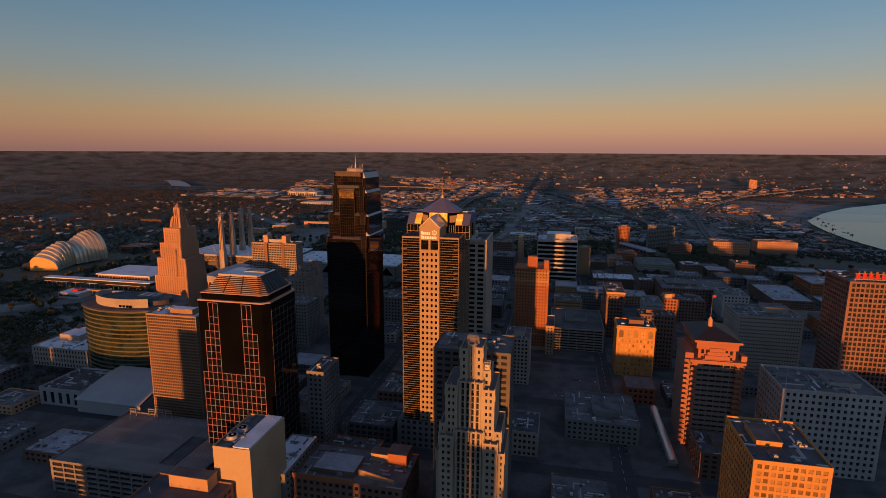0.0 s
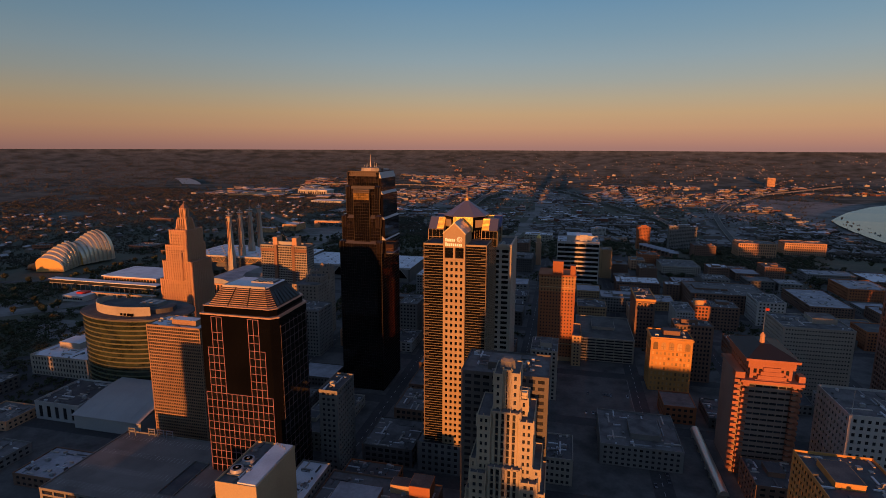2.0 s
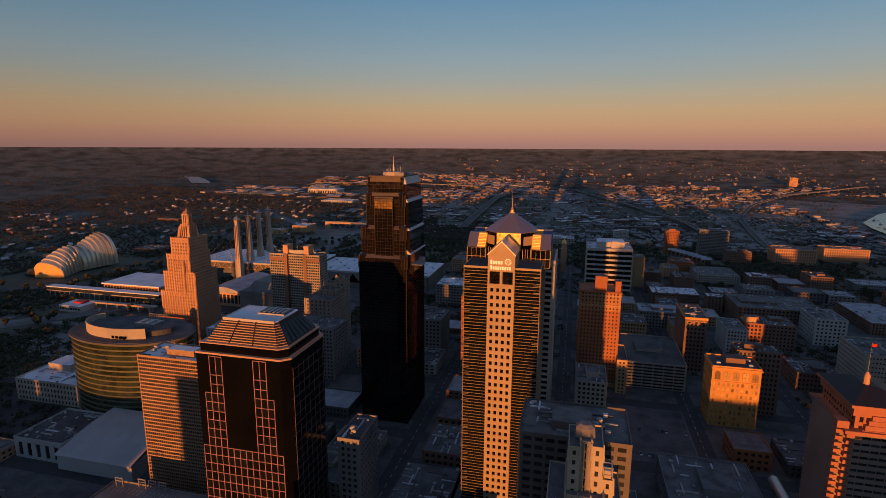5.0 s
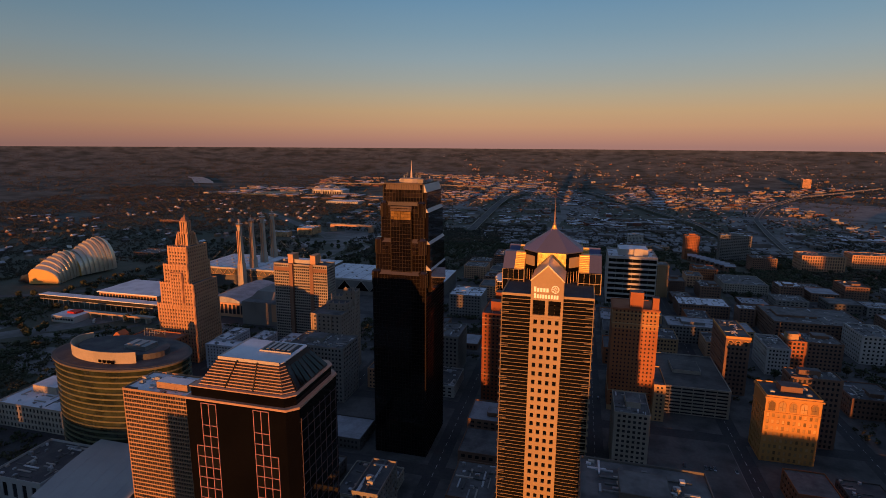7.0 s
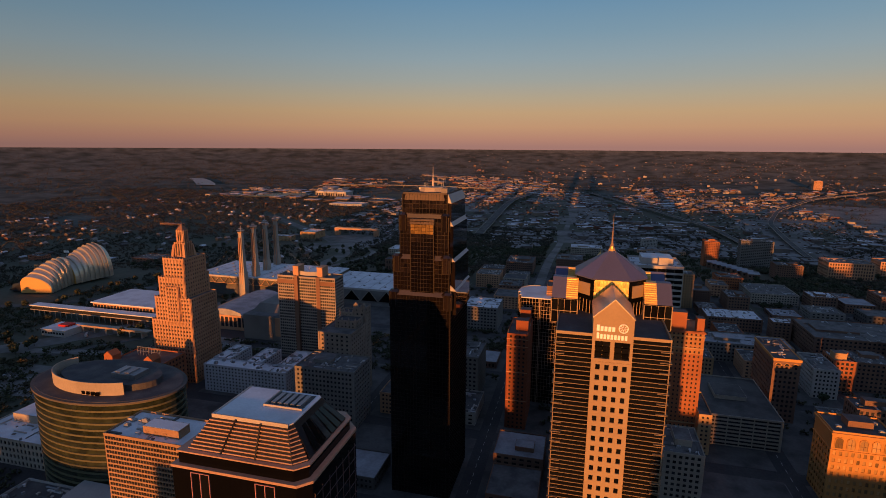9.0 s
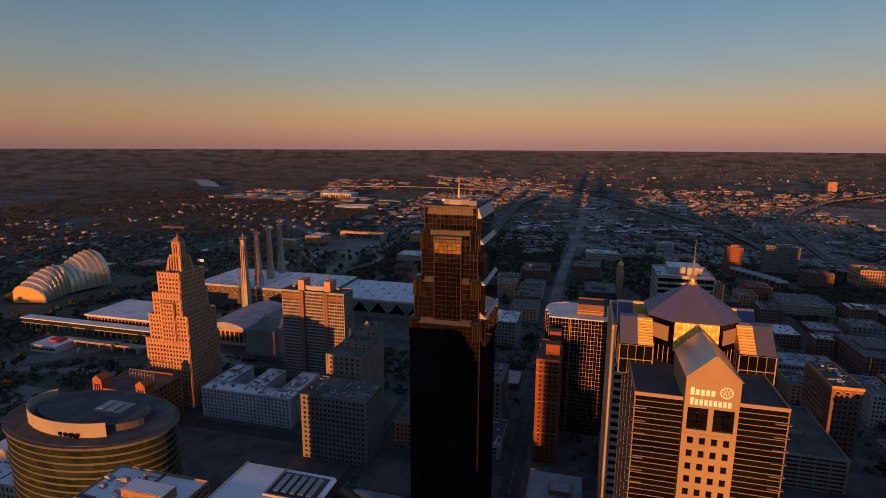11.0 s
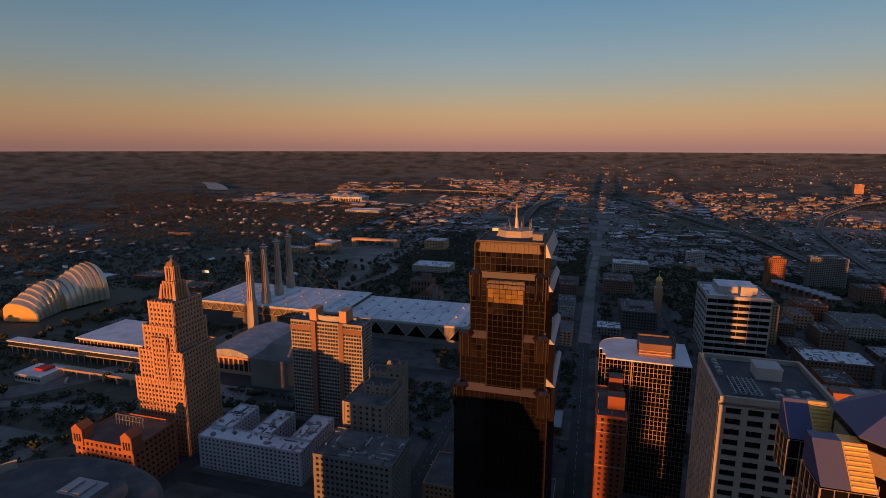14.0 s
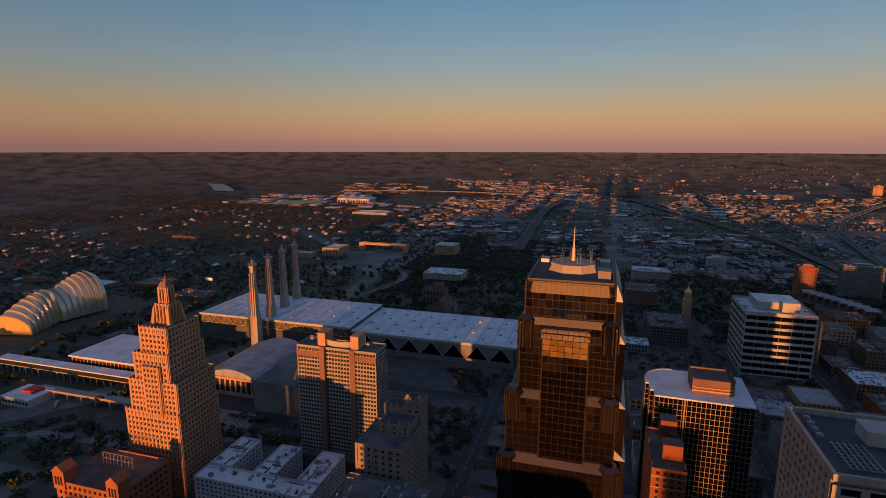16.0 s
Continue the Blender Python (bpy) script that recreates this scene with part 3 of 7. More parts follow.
    for k in range(8):
        a, b = Vector((*oct_[k], 0)), Vector((*oct_[(k + 1) % 8], 0))
        m, d = (a + b) / 2, (b - a).normalized()
        front = m.y < 4
        inset = 0.06 if front else 0.16
        p0, p1 = a.lerp(b, inset), a.lerp(b, 1 - inset)
        nrm = Vector((d.y, -d.x, 0))
        z0, z1 = (160.5, 171) if front else (163.5, 168.5)
        pan = [(p0.x, p0.y, z0), (p1.x, p1.y, z0), (p1.x, p1.y, z1), (p0.x, p0.y, z1)]
        part("crown_panel", Geo().loft(pan, [(Vector(q) - nrm * 0.6)[:] for q in pan]), GOLD if front else TPSTONE, t)
        if front:
            for i in range(11):
                for j in range(4):
                    q = a.lerp(b, 0.08 + i * 0.084)
                    c = Vector((q.x, q.y, 161.8 + j * 2.4)) + nrm * 0.05
                    part("gilt_facet", Geo().loft([c + d * 0.5 - Vector((0, 0, 1.1)), c - d * 0.5 - Vector((0, 0, 1.1)), c - d * 0.5 + Vector((0, 0, 1.1)), c + d * 0.5 + Vector((0, 0, 1.1))], [c + nrm * 0.35 + d * 0.12 * (1 if (i + j) % 2 else -1)] * 4), GOLD, t) if i * 4 + j < 44 else None
        for j in range(5):
            q = a.lerp(b, (j + 0.5) / 5) - nrm * 0.2
            part("drum_mullion", Geo().box(q.x - 0.1, q.x + 0.1, q.y - 0.1, q.y + 0.1, 156, 161.5), TPSTONE, t)
    eave = [(x * 1.03, 16 + (y - 16) * 1.03, 171) for x, y in oct_]
    for k in range(8):
        a, b = eave[k], eave[(k + 1) % 8]
        part("roof_facet", Geo().add([a, b, (0, 16, 181.2), (a[0] * 0.98, 16 + (a[1] - 16) * 0.98, 170.5), (b[0] * 0.98, 16 + (b[1] - 16) * 0.98, 170.5)], [(0, 1, 2), (3, 4, 1, 0), (4, 3, 2)]), SLATE, t)
    part("spire_base", Geo().cyl(0, 16, 179.6, 181.0, 1.9, 1.0, 8).cyl(0, 16, 181.0, 182.2, 0.8, 0.55, 8), GOLD, t)
    part("spire", Geo().cyl(0, 16, 182.2, 188.2, 0.42, 0.3, 8).cyl(0, 16, 188.2, 188.8, 0.5, 0.2, 8).cyl(0, 16, 188.8, 196, 0.16, 0.06, 6), mat("weathered_copper_red", (0.30, 0.20, 0.15), rough=0.5), t)
    for k in range(4):
        a = math.pi / 4 + k * math.pi / 2
        part("spire_strut", Geo().beam((2.4 * math.cos(a), 16 + 2.4 * math.sin(a), 179.0), (0.45 * math.cos(a), 16 + 0.45 * math.sin(a), 183.6), 0.16), bpy.data.materials["weathered_copper_red"], t)
    # four corner pavilions
    LOUVRE = mat("tarnished_gilt", (0.72, 0.46, 0.15), rough=0.45, metal=0.15)
    for sx in (-1, 1):
        for y0, y1 in ((0.5, 11.5), (20.5, 29)):
            xa, xb = sorted((sx * 12.6, sx * 23.4))
            tier(t, (xa, xb, y0, y1), 152, 162, 2.6, 4.2, TPSTONE, 0.06, 0.05, 0.3, BLACKG, BLACKG, panes="F", limit=20, corner=0.3, name="pavilion_frame")
            xm = sx * 17.6
            inner, outer = sorted((sx * 12.8, xm)), sorted((xm, sx * 23.2))
            part("louvre_back", Geo().loft([(inner[0], y0, 162.3), (inner[1], y0, 162.3), (inner[1], y1, 162.3), (inner[0], y1, 162.3)], [(inner[0], y0 + 7.5, 169.4), (inner[1], y0 + 7.5, 169.4), (inner[1], y1, 169.4), (inner[0], y1, 169.4)]), LOUVRE, t)
            part("pavilion_roof", Geo().loft([(outer[0], y0, 162.3), (outer[1], y0, 162.3), (outer[1], y1, 162.3), (outer[0], y1, 162.3)], [(outer[0], y0 + 7.5, 169.5), (outer[1], y0 + 7.5, 169.5), (outer[1], y1, 169.5), (outer[0], y1, 169.5)]), SLATE, t)
            for i in range(9):
                z = 162.9 + i * 0.72
                o = (z - 162.3) * 7.5 / 7.1
                part("louvre_slat", Geo().box(inner[0] + 0.2, inner[1] - 0.2, y0 + o - 0.22, y0 + o + 0.1, z, z + 0.3), GOLD, t)
    return t


def bronze_tower():
    OCC.append((-214, -162, 456, 516))
    t = thing("office_tower", "dark bronze-glass tower with stepped shoulders, silver ledges and masts", "skyscraper", -188, 487)
    SKIRT = mat("dull_bronze_slope", (0.062, 0.058, 0.066), rough=0.5)
    kw = dict(bay=2.1, floor=2.6, wall=BRONZEF, pier=0.05, span=0.065, depth=0.25, glass=BRONZE, row=BRONZE, corner=0.4, name="curtain_wall")
    steps = [((-20.5, 18, -26, 23), 0, 134, "", 0), ((-18.8, 16.5, -23.5, 22), 134, 156, "FR", 170), ((-15.2, 15.4, -21.5, 21), 156, 181, "FR", 170), ((-13.8, 14.4, -21, 20), 181, 195, "FR", 160)]
    for rect, z0, z1, panes, lim in steps:
        tier(t, rect, z0, z1, panes=panes, limit=lim, **kw)
    for (ra, _, za, _, _), (rb, *_r) in zip(steps, steps[1:]):
        top = _r[0]
        lo = [(ra[0], ra[2], top), (ra[1], ra[2], top), (ra[1], ra[3], top), (ra[0], ra[3], top)]
        hi = [(rb[0], rb[2] - 0.1, top + 2.4), (rb[1], rb[2] - 0.1, top + 2.4), (rb[1], rb[3], top + 2.4), (rb[0], rb[3], top + 2.4)]
        part("sloped_skirt", Geo().loft(lo, hi), SKIRT, t)
        for x, y in ((ra[0] + 2.6, ra[2] + 2.4), (ra[1] - 2.6, ra[2] + 2.4)):
            part("corner_lantern", Geo().cyl(x, y, top - 8, top + 1.6, 3.4, 3.4, 8).cyl(x, y, top + 1.6, top + 3.0, 3.4, 2.2, 8), BRONZE, t)
            g = Geo()
            for a in range(8):
                c, s = math.cos(2 * math.pi * (a + .5) / 8), math.sin(2 * math.pi * (a + .5) / 8)
                g.beam((x + 3.45 * c, y + 3.45 * s, top - 8), (x + 3.45 * c, y + 3.45 * s, top + 1.6), 0.3)
            part("lantern_rib", g, BRONZEF, t)
    # sloped silver ledges down the north side
    for k, (z, w) in enumerate(((191, 1.8), (177.5, 3.2), (156, 4.6), (138, 5.6))):
        x = 14.4
        lo = [(x, -19.5 - k * 0.4, z - 1), (x + w + 0.3, -19.5 - k * 0.4, z - 1), (x + w + 0.3, 19, z - 1), (x, 19, z - 1)]
        hi = [(x, -19.5 - k * 0.4, z + 4.2), (x + 0.2, -19.5 - k * 0.4, z + 4.2), (x + 0.2, 19, z + 4.2), (x, 19, z + 4.2)]
        part("silver_ledge", Geo().loft(lo, hi), LEDGE, t)
        zb = (177.5, 156, 138, 122)[k]
        part("side_bay", Geo().box(14.2, x + w + 0.2, -19.3 - k * 0.4, 18.8, zb, z - 0.9), BRONZE, t)
    # projecting centre bay
    bay = (-7.6, 7.2, -24.4, -20.6)
    tier(t, bay, 134, 179.5, panes="FR", limit=120, **kw)
    TANM = mat("tan_metal_fascia", (0.095, 0.072, 0.056), rough=0.5, metal=0.2, var=0.1, rand=0.2)
    # gold reflection in the bay glass, painted as colour on added panels
    REFLGOLD = mat("painted_gold_reflection", (0.19, 0.115, 0.036), rough=0.25, metal=0.1, var=0.4, scale=2, rand=0.3)
    for i in range(6):
        x0, x1 = bay[0] + 0.4 + i * 2.34, bay[0] + 0.4 + i * 2.34 + 2.2
        for k in range(3):
            part("screen_panel", Geo().box(x0, x1, bay[2] - 0.12, bay[2] - 0.02, 171.8 + k * 1.9, 173.55 + k * 1.9), REFLGOLD, t)
    for i in range(9):
        x0 = bay[0] - 0.2 + i * (bay[1] - bay[0] + 0.4) / 9
        w = (bay[1] - bay[0] + 0.4) / 9 - 0.14
        part("bay_fascia", Geo().loft([(x0, bay[2] - 0.25, 177.6), (x0 + w, bay[2] - 0.25, 177.6), (x0 + w, -21, 177.6), (x0, -21, 177.6)], [(x0, bay[2] + 0.5, 180.3), (x0 + w, bay[2] + 0.5, 180.3), (x0 + w, -21, 180.3), (x0, -21, 180.3)]), TANM, t)
    part("bay_cap", Geo().box(-7.2, 6.8, -23.6, -20.6, 180.3, 180.6), ROOFB, t)
    # ribbed fascia round the top, chamfered at its corners
    rect = steps[-1][0]
    fx0, fx1, fy0, fy1, ch = rect[0] - 0.5, rect[1] + 0.5, rect[2] - 0.5, rect[3] + 0.5, 2.6
    eight = [(fx0 + ch, fy0), (fx1 - ch, fy0), (fx1, fy0 + ch), (fx1, fy1 - ch), (fx1 - ch, fy1), (fx0 + ch, fy1), (fx0, fy1 - ch), (fx0, fy0 + ch)]
    part("fascia", Geo().loft([(x, y, 191.6) for x, y in eight], [(x * 0.97, y * 0.97, 195.3) for x, y in eight]), TANM, t)
    for i in range(14):
        x = fx0 + ch + (fx1 - fx0 - 2 * ch) * (i + 0.5) / 14
        part("fascia_rib", Geo().beam((x, fy0 - 0.06, 191.6), (x * 0.97, fy0 * 0.97 - 0.06, 195.3), 0.16), BRONZEF, t)
    part("roof_rim", Geo().box(fx0 + 1.2, fx1 - 1.2, fy0 + 1.2, fy0 + 1.7, 195.3, 196.0).box(fx0 + 1.2, fx0 + 1.7, fy0 + 1.7, fy1 - 1.2, 195.3, 196.0).box(fx1 - 1.7, fx1 - 1.2, fy0 + 1.7, fy1 - 1.2, 195.3, 196.0).box(fx0 + 1.7, fx1 - 1.7, fy1 - 1.7, fy1 - 1.2, 195.3, 196.0), TANM, t)
    part("roof_tank", Geo().box(9.0, 12.6, 6, 12, 195.5, 197.2).box(-12, -9, 8, 13, 195.5, 196.8), METALG, t)
    part("roof", Geo().box(rect[0] + 0.3, rect[1] - 0.3, rect[2] + 0.3, rect[3] - 0.3, 195.4, 195.5), ROOFB, t)
    part("plant_room", Geo().loft([(*p, 195.5) for p in ring_pts(0, -1, 8.6, 8.6, 8)], [(*p, 197.6) for p in ring_pts(0, -1, 7.6, 7.6, 8)]).prism(ring_pts(0, -1, 8.0, 8.0, 8), 197.6, 198.2), PALE, t)
    part("mast", Geo().cyl(0, -1, 198.6, 203, 0.7, 0.5, 8).cyl(0, -1, 203, 210.5, 0.35, 0.08, 6), mat("mast_paint", (0.6, 0.5, 0.4), rough=0.5), t)
    rnd = random.Random(5)
    for i in range(14):
        a = i * 0.45
        part("whip_aerial", Geo().cyl(7 * math.cos(a) * rnd.uniform(0.5, 1), -1 + 7 * math.sin(a) * rnd.uniform(0.5, 1), 198.5, 198.6 + rnd.uniform(2, 4.5), 0.1, 0.05, 5), METALG, t)
    part("roof_cabin", Geo().box(8.5, 12.5, -14, -8, 195.5, 198).box(8.3, 12.7, -14.2, -7.8, 198, 198.3), GREYC, t)
    return t


def deco_tower():
    OCC.append((-490, -438, 562, 612))
    t = thing("art_deco_tower", "stepped limestone art deco tower with vertical piers and a lantern top", "skyscraper", -464, 584)
    kw = dict(bay=3.1, floor=3.75, wall=LIME, pier=0.5, span=0.5, depth=0.5, ribs=0.3)
    tiers = [((-23, 21.6, -19, 20), 0, 60, "FR", 200), ((-18.5, 21, -18, 19), 60, 82, "FR", 130), ((-13.5, 15.2, -17, 17.5), 82, 101, "FR", 110), ((-8, 14.6, -15.5, 15), 101, 119, "FR", 100), ((-4, 10, -20.2, -15), 60, 93, "F", 30)]
    for rect, z0, z1, p, lim in tiers:
        tier(t, rect, z0, z1, panes=p, limit=lim, **kw)
        x0, x1, y0, y1 = rect
        flat_roof(t, rect, z1, ROOFG, LIME, 0.7)
        for i in range(int((x1 - x0) / 3.1) + 1):
            x = min(x1 - 0.6, x0 + 0.6 + i * 3.1)
            part("finial", Geo().loft([(x - 0.6, y0 - 0.15, z1 - 4), (x + 0.6, y0 - 0.15, z1 - 4), (x + 0.6, y0 + 0.5, z1 - 4), (x - 0.6, y0 + 0.5, z1 - 4)], [(x - 0.3, y0 + 0.0, z1 + 1.8), (x + 0.3, y0 + 0.0, z1 + 1.8), (x + 0.3, y0 + 0.5, z1 + 1.8), (x - 0.3, y0 + 0.5, z1 + 1.8)]), LIME, t)
    for sx, sy in ((-1, -1), (1, -1), (-1, 1), (1, 1)):
        bx, by = 2.8 + sx * 6.6, sy * 6.4
        part("buttress", Geo().loft([(bx - 1.6, by - 1.6, 118), (bx + 1.6, by - 1.6, 118), (bx + 1.6, by + 1.6, 118), (bx - 1.6, by + 1.6, 118)], [(bx - 0.6 - sx * 0.9, by - 0.6 - sy * 0.9, 131), (bx + 0.6 - sx * 0.9, by - 0.6 - sy * 0.9, 131), (bx + 0.6 - sx * 0.9, by + 0.6 - sy * 0.9, 131), (bx - 0.6 - sx * 0.9, by + 0.6 - sy * 0.9, 131)]), LIME, t)
    tier(t, (-2.7, 8.3, -5.5, 5.5), 119, 133, 2.6, 14, LIME, 0.55, 0.2, 0.6, panes="FR", limit=12, name="lantern_stage", ribs=0.5)
    tier(t, (-0.9, 6.5, -3.7, 3.7), 133, 144, 2.4, 11, LIME, 0.5, 0.2, 0.5, panes="FR", limit=8, name="lantern_stage", ribs=0.4)
    part("cap", Geo().loft([(-0.7, -3.5, 144), (6.3, -3.5, 144), (6.3, 3.5, 144), (-0.7, 3.5, 144)], [(0.8, -2, 147.5), (4.8, -2, 147.5), (4.8, 2, 147.5), (0.8, 2, 147.5)]).cyl(2.8, 0, 147.5, 149.5, 1.7, 0.8, 8).cyl(2.8, 0, 149.5, 152.5, 0.4, 0.1, 6), mat("lantern_cap", (0.22, 0.12, 0.08), rough=0.5), t)
    return t


def black_tower():
    OCC.append((-224, -170, 290, 334))
    t = thing("office_tower", "black granite tower with a rose-pink window grid and louvred sloping crown", "skyscraper", -197.5, 312)
    W, D, ch = 24.2, 20, 3.8
    outline = [(-W, -D), (W - ch, -D), (W, -D + ch), (W, D - ch), (W - ch, D), (-W, D)]
    part("body", Geo().prism(outline, 0, 121), GRANITE, t)
    cols, floor, top, rows_n = 13, 4.7, 119.4, 25
    step, x0 = (2 * W - ch - 1.0) / cols, -W + 0.5
    down = [10, 4, 0, 0, 10, 10, 10, 10, 10, 0, 0, 4, 10]              # storeys below the cornice at which each bay's grid begins
    for c in range(cols):
        for r in range(down[c], 18):
            if down[c] == 0 and r == 1:
                continue
            z1 = top - r * floor
            z0 = z1 - (2 if down[c] == 0 and r == 0 else 1) * floor
            part("window", Geo().box(x0 + c * step + 0.2, x0 + (c + 1) * step - 0.2, -D - 0.10, -D - 0.03, z0 + 0.3, z1 - 0.3), BLACKG, t)
    for c in range(cols + 1):
        first = min(down[c - 1] if c else 99, down[c] if c < cols else 99)
        part("vertical_bar", Geo().box(x0 + c * step - 0.13, x0 + c * step + 0.13, -D - 0.35, -D + 0.05, 2, top - first * floor + 0.15), ROSEM, t)
    for r in range(rows_n):
        c = 0
        while c < cols:
            s = c
            while c < cols and r >= down[c] and not (down[c] == 0 and r == 1):
                c += 1
            if c > s:
                z = top - r * floor
                part("crossbar", Geo().box(x0 + s * step - 0.13, x0 + c * step + 0.13, -D - 0.3, -D + 0.04, z - 0.13, z + 0.13), ROSEM, t)
            else:
                c += 1
    # same rose grid on the side face, its shade painted as a darker colour
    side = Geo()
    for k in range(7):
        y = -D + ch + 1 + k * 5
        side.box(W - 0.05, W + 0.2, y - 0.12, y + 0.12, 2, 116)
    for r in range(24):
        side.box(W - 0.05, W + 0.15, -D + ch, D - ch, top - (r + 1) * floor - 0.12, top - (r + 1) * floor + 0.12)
    part("side_grid", side, mat("shaded_rose_mullion", (0.12, 0.085, 0.085), rough=0.5), t)
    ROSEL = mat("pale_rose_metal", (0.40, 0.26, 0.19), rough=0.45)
    part("cornice", Geo().prism([(x * 1.012, y * 1.012) for x, y in outline], 120.3, 121.2), ROSEL, t)
    inner = [(x * 0.93, y * 0.93) for x, y in outline]
    part("attic", Geo().prism(inner, 121.2, 125), GRANITE, t)
    part("attic_cornice", Geo().prism([(x * 0.95, y * 0.95) for x, y in outline], 125.2, 125.7), ROSEL, t)
    base = [(-20, -17), (18, -17), (21.5, -13.5), (21.5, 14), (18, 17), (-20, 17)]
    topo = [(-13, -13), (14.5, -13), (15.5, -11), (15.5, 8), (14.5, 9), (-13, 9)]
    part("sloped_crown", Geo().loft([(x, y, 125.7) for x, y in base], [(x, y, 136) for x, y in topo]), COPPERR, t)
    for k in range(9):
        f0 = (k + 0.4) / 9.3
        z = 125.7 + f0 * 10.3
        p = [((1 - f0) * a[0] + f0 * b[0], (1 - f0) * a[1] + f0 * b[1]) for a, b in zip(base, topo)]
        part("crown_louvre", Geo().beam((p[0][0], p[0][1] - 0.3, z), (p[1][0], p[1][1] - 0.3, z), 0.42), ROSEL, t)
        part("crown_louvre", Geo().beam((p[1][0] + 0.1, p[1][1] - 0.1, z), (p[2][0] + 0.1, p[2][1] - 0.1, z), 0.35), ROSEL, t)
    for f in (0.33, 0.66):
        a = [base[0][i_] + (base[1][i_] - base[0][i_]) * f for i_ in (0, 1)]
        e = [topo[0][i_] + (topo[1][i_] - topo[0][i_]) * f for i_ in (0, 1)]
        part("crown_rib", Geo().beam((a[0], a[1] - 0.45, 125.7), (e[0], e[1] - 0.45, 136), 0.55), COPPERR, t)
    part("roof_deck", Geo().prism([(x * 0.985, y * 0.985) for x, y in topo], 136, 136.4), ROOFW, t)
    part("roof_rim", Geo().box(-13.1, 14.6, -13.2, -12.7, 135.6, 136.9).box(-13.2, -12.8, -13, 9, 135.6, 136.8), WHITE, t)
    # flush dark panel painted as the shaded inside of a roof well
    part("roof_well", Geo().box(0, 13.6, -3, 7.6, 136.4, 136.52), ROOFB, t)
    part("well_rim", Geo().box(-0.4, 0, -3.4, 8, 136.4, 137.2).box(0, 14, -3.4, -3, 136.4, 137.2), WHITE, t)
    for k in range(5):
        part("well_duct", Geo().box(1.5 + k * 2.4, 3 + k * 2.4, -1.5, 6, 136.52, 137.3), METALG, t)
    for k in range(7):
        f = (k + 0.5) / 7
        a = [base[2][i_] + (base[3][i_] - base[2][i_]) * f for i_ in (0, 1)]
        e = [topo[2][i_] + (topo[3][i_] - topo[2][i_]) * f for i_ in (0, 1)]
        part("glass_panel", Geo().loft([(a[0] + 0.1, a[1] - 1.5, 126.5), (a[0] + 0.2, a[1] - 1.5, 126.5), (a[0] + 0.2, a[1] + 1.5, 126.5), (a[0] + 0.1, a[1] + 1.5, 126.5)], [(e[0] + 0.15, e[1] - 1.05, 135.4), (e[0] + 0.25, e[1] - 1.05, 135.4), (e[0] + 0.25, e[1] + 1.05, 135.4), (e[0] + 0.15, e[1] + 1.05, 135.4)]), GLASSI if k % 3 == 0 else BLACKG, t)
    return t


def oval_tower():
    OCC.append((-444, -334, 390, 458))
    t = thing("oval_office_tower", "oval green-glass office building with horizontal bands and an open roof screen", "office building", -389, 424)
    a, b, n = 52, 31, 60
    part("glass_skin", Geo().prism(ring_pts(0, 0, a - 0.6, b - 0.6, n), 0, 71), GREENG, t)
    for k in range(17):
        z = 4.5 + k * 4.1
        part("band", Geo().prism(ring_pts(0, 0, a, b, n), z, z + 1.15), mat("olive_band", (0.105, 0.110, 0.068), rough=0.5) if k == 0 else bpy.data.materials["olive_band"], t)
    part("eave", Geo().prism(ring_pts(0, 0, a + 1.2, b + 1.2, n), 71, 72.2), DARKC, t)
    part("roof", Geo().prism(ring_pts(0, 0, a - 1, b - 1, n), 72.2, 72.4), ROOFB, t)
    # curved screen wall on the roof, open to the back
    for i in range(34):
        a0, a1 = math.pi * (0.86 + i * 0.026), math.pi * (0.86 + (i + 1) * 0.026)
        o0, o1 = (39 * math.cos(a0), 22 * math.sin(a0)), (39 * math.cos(a1), 22 * math.sin(a1))
        i0, i1 = (38.4 * math.cos(a0), 21.5 * math.sin(a0)), (38.4 * math.cos(a1), 21.5 * math.sin(a1))
        part("roof_screen", Geo().prism([o0, o1, i1, i0], 72.3, 80.5), PALE, t)
    part("roof_floor", Geo().prism(ring_pts(0, 2, 36, 18, 40), 72.4, 76.5), ROOFB, t)
    part("plant", Geo().box(6, 24, -4, 8, 76.5, 79.5).box(8, 12, -3, 6, 79.5, 80.2).box(15, 19, -3, 6, 79.5, 80.2), METALG, t)
    for i in range(4):
        part("screen_opening", Geo().box(2 + i * 3.4, 4.2 + i * 3.4, -22.4, -21.2, 73, 75), GRANITE, t)
    return t


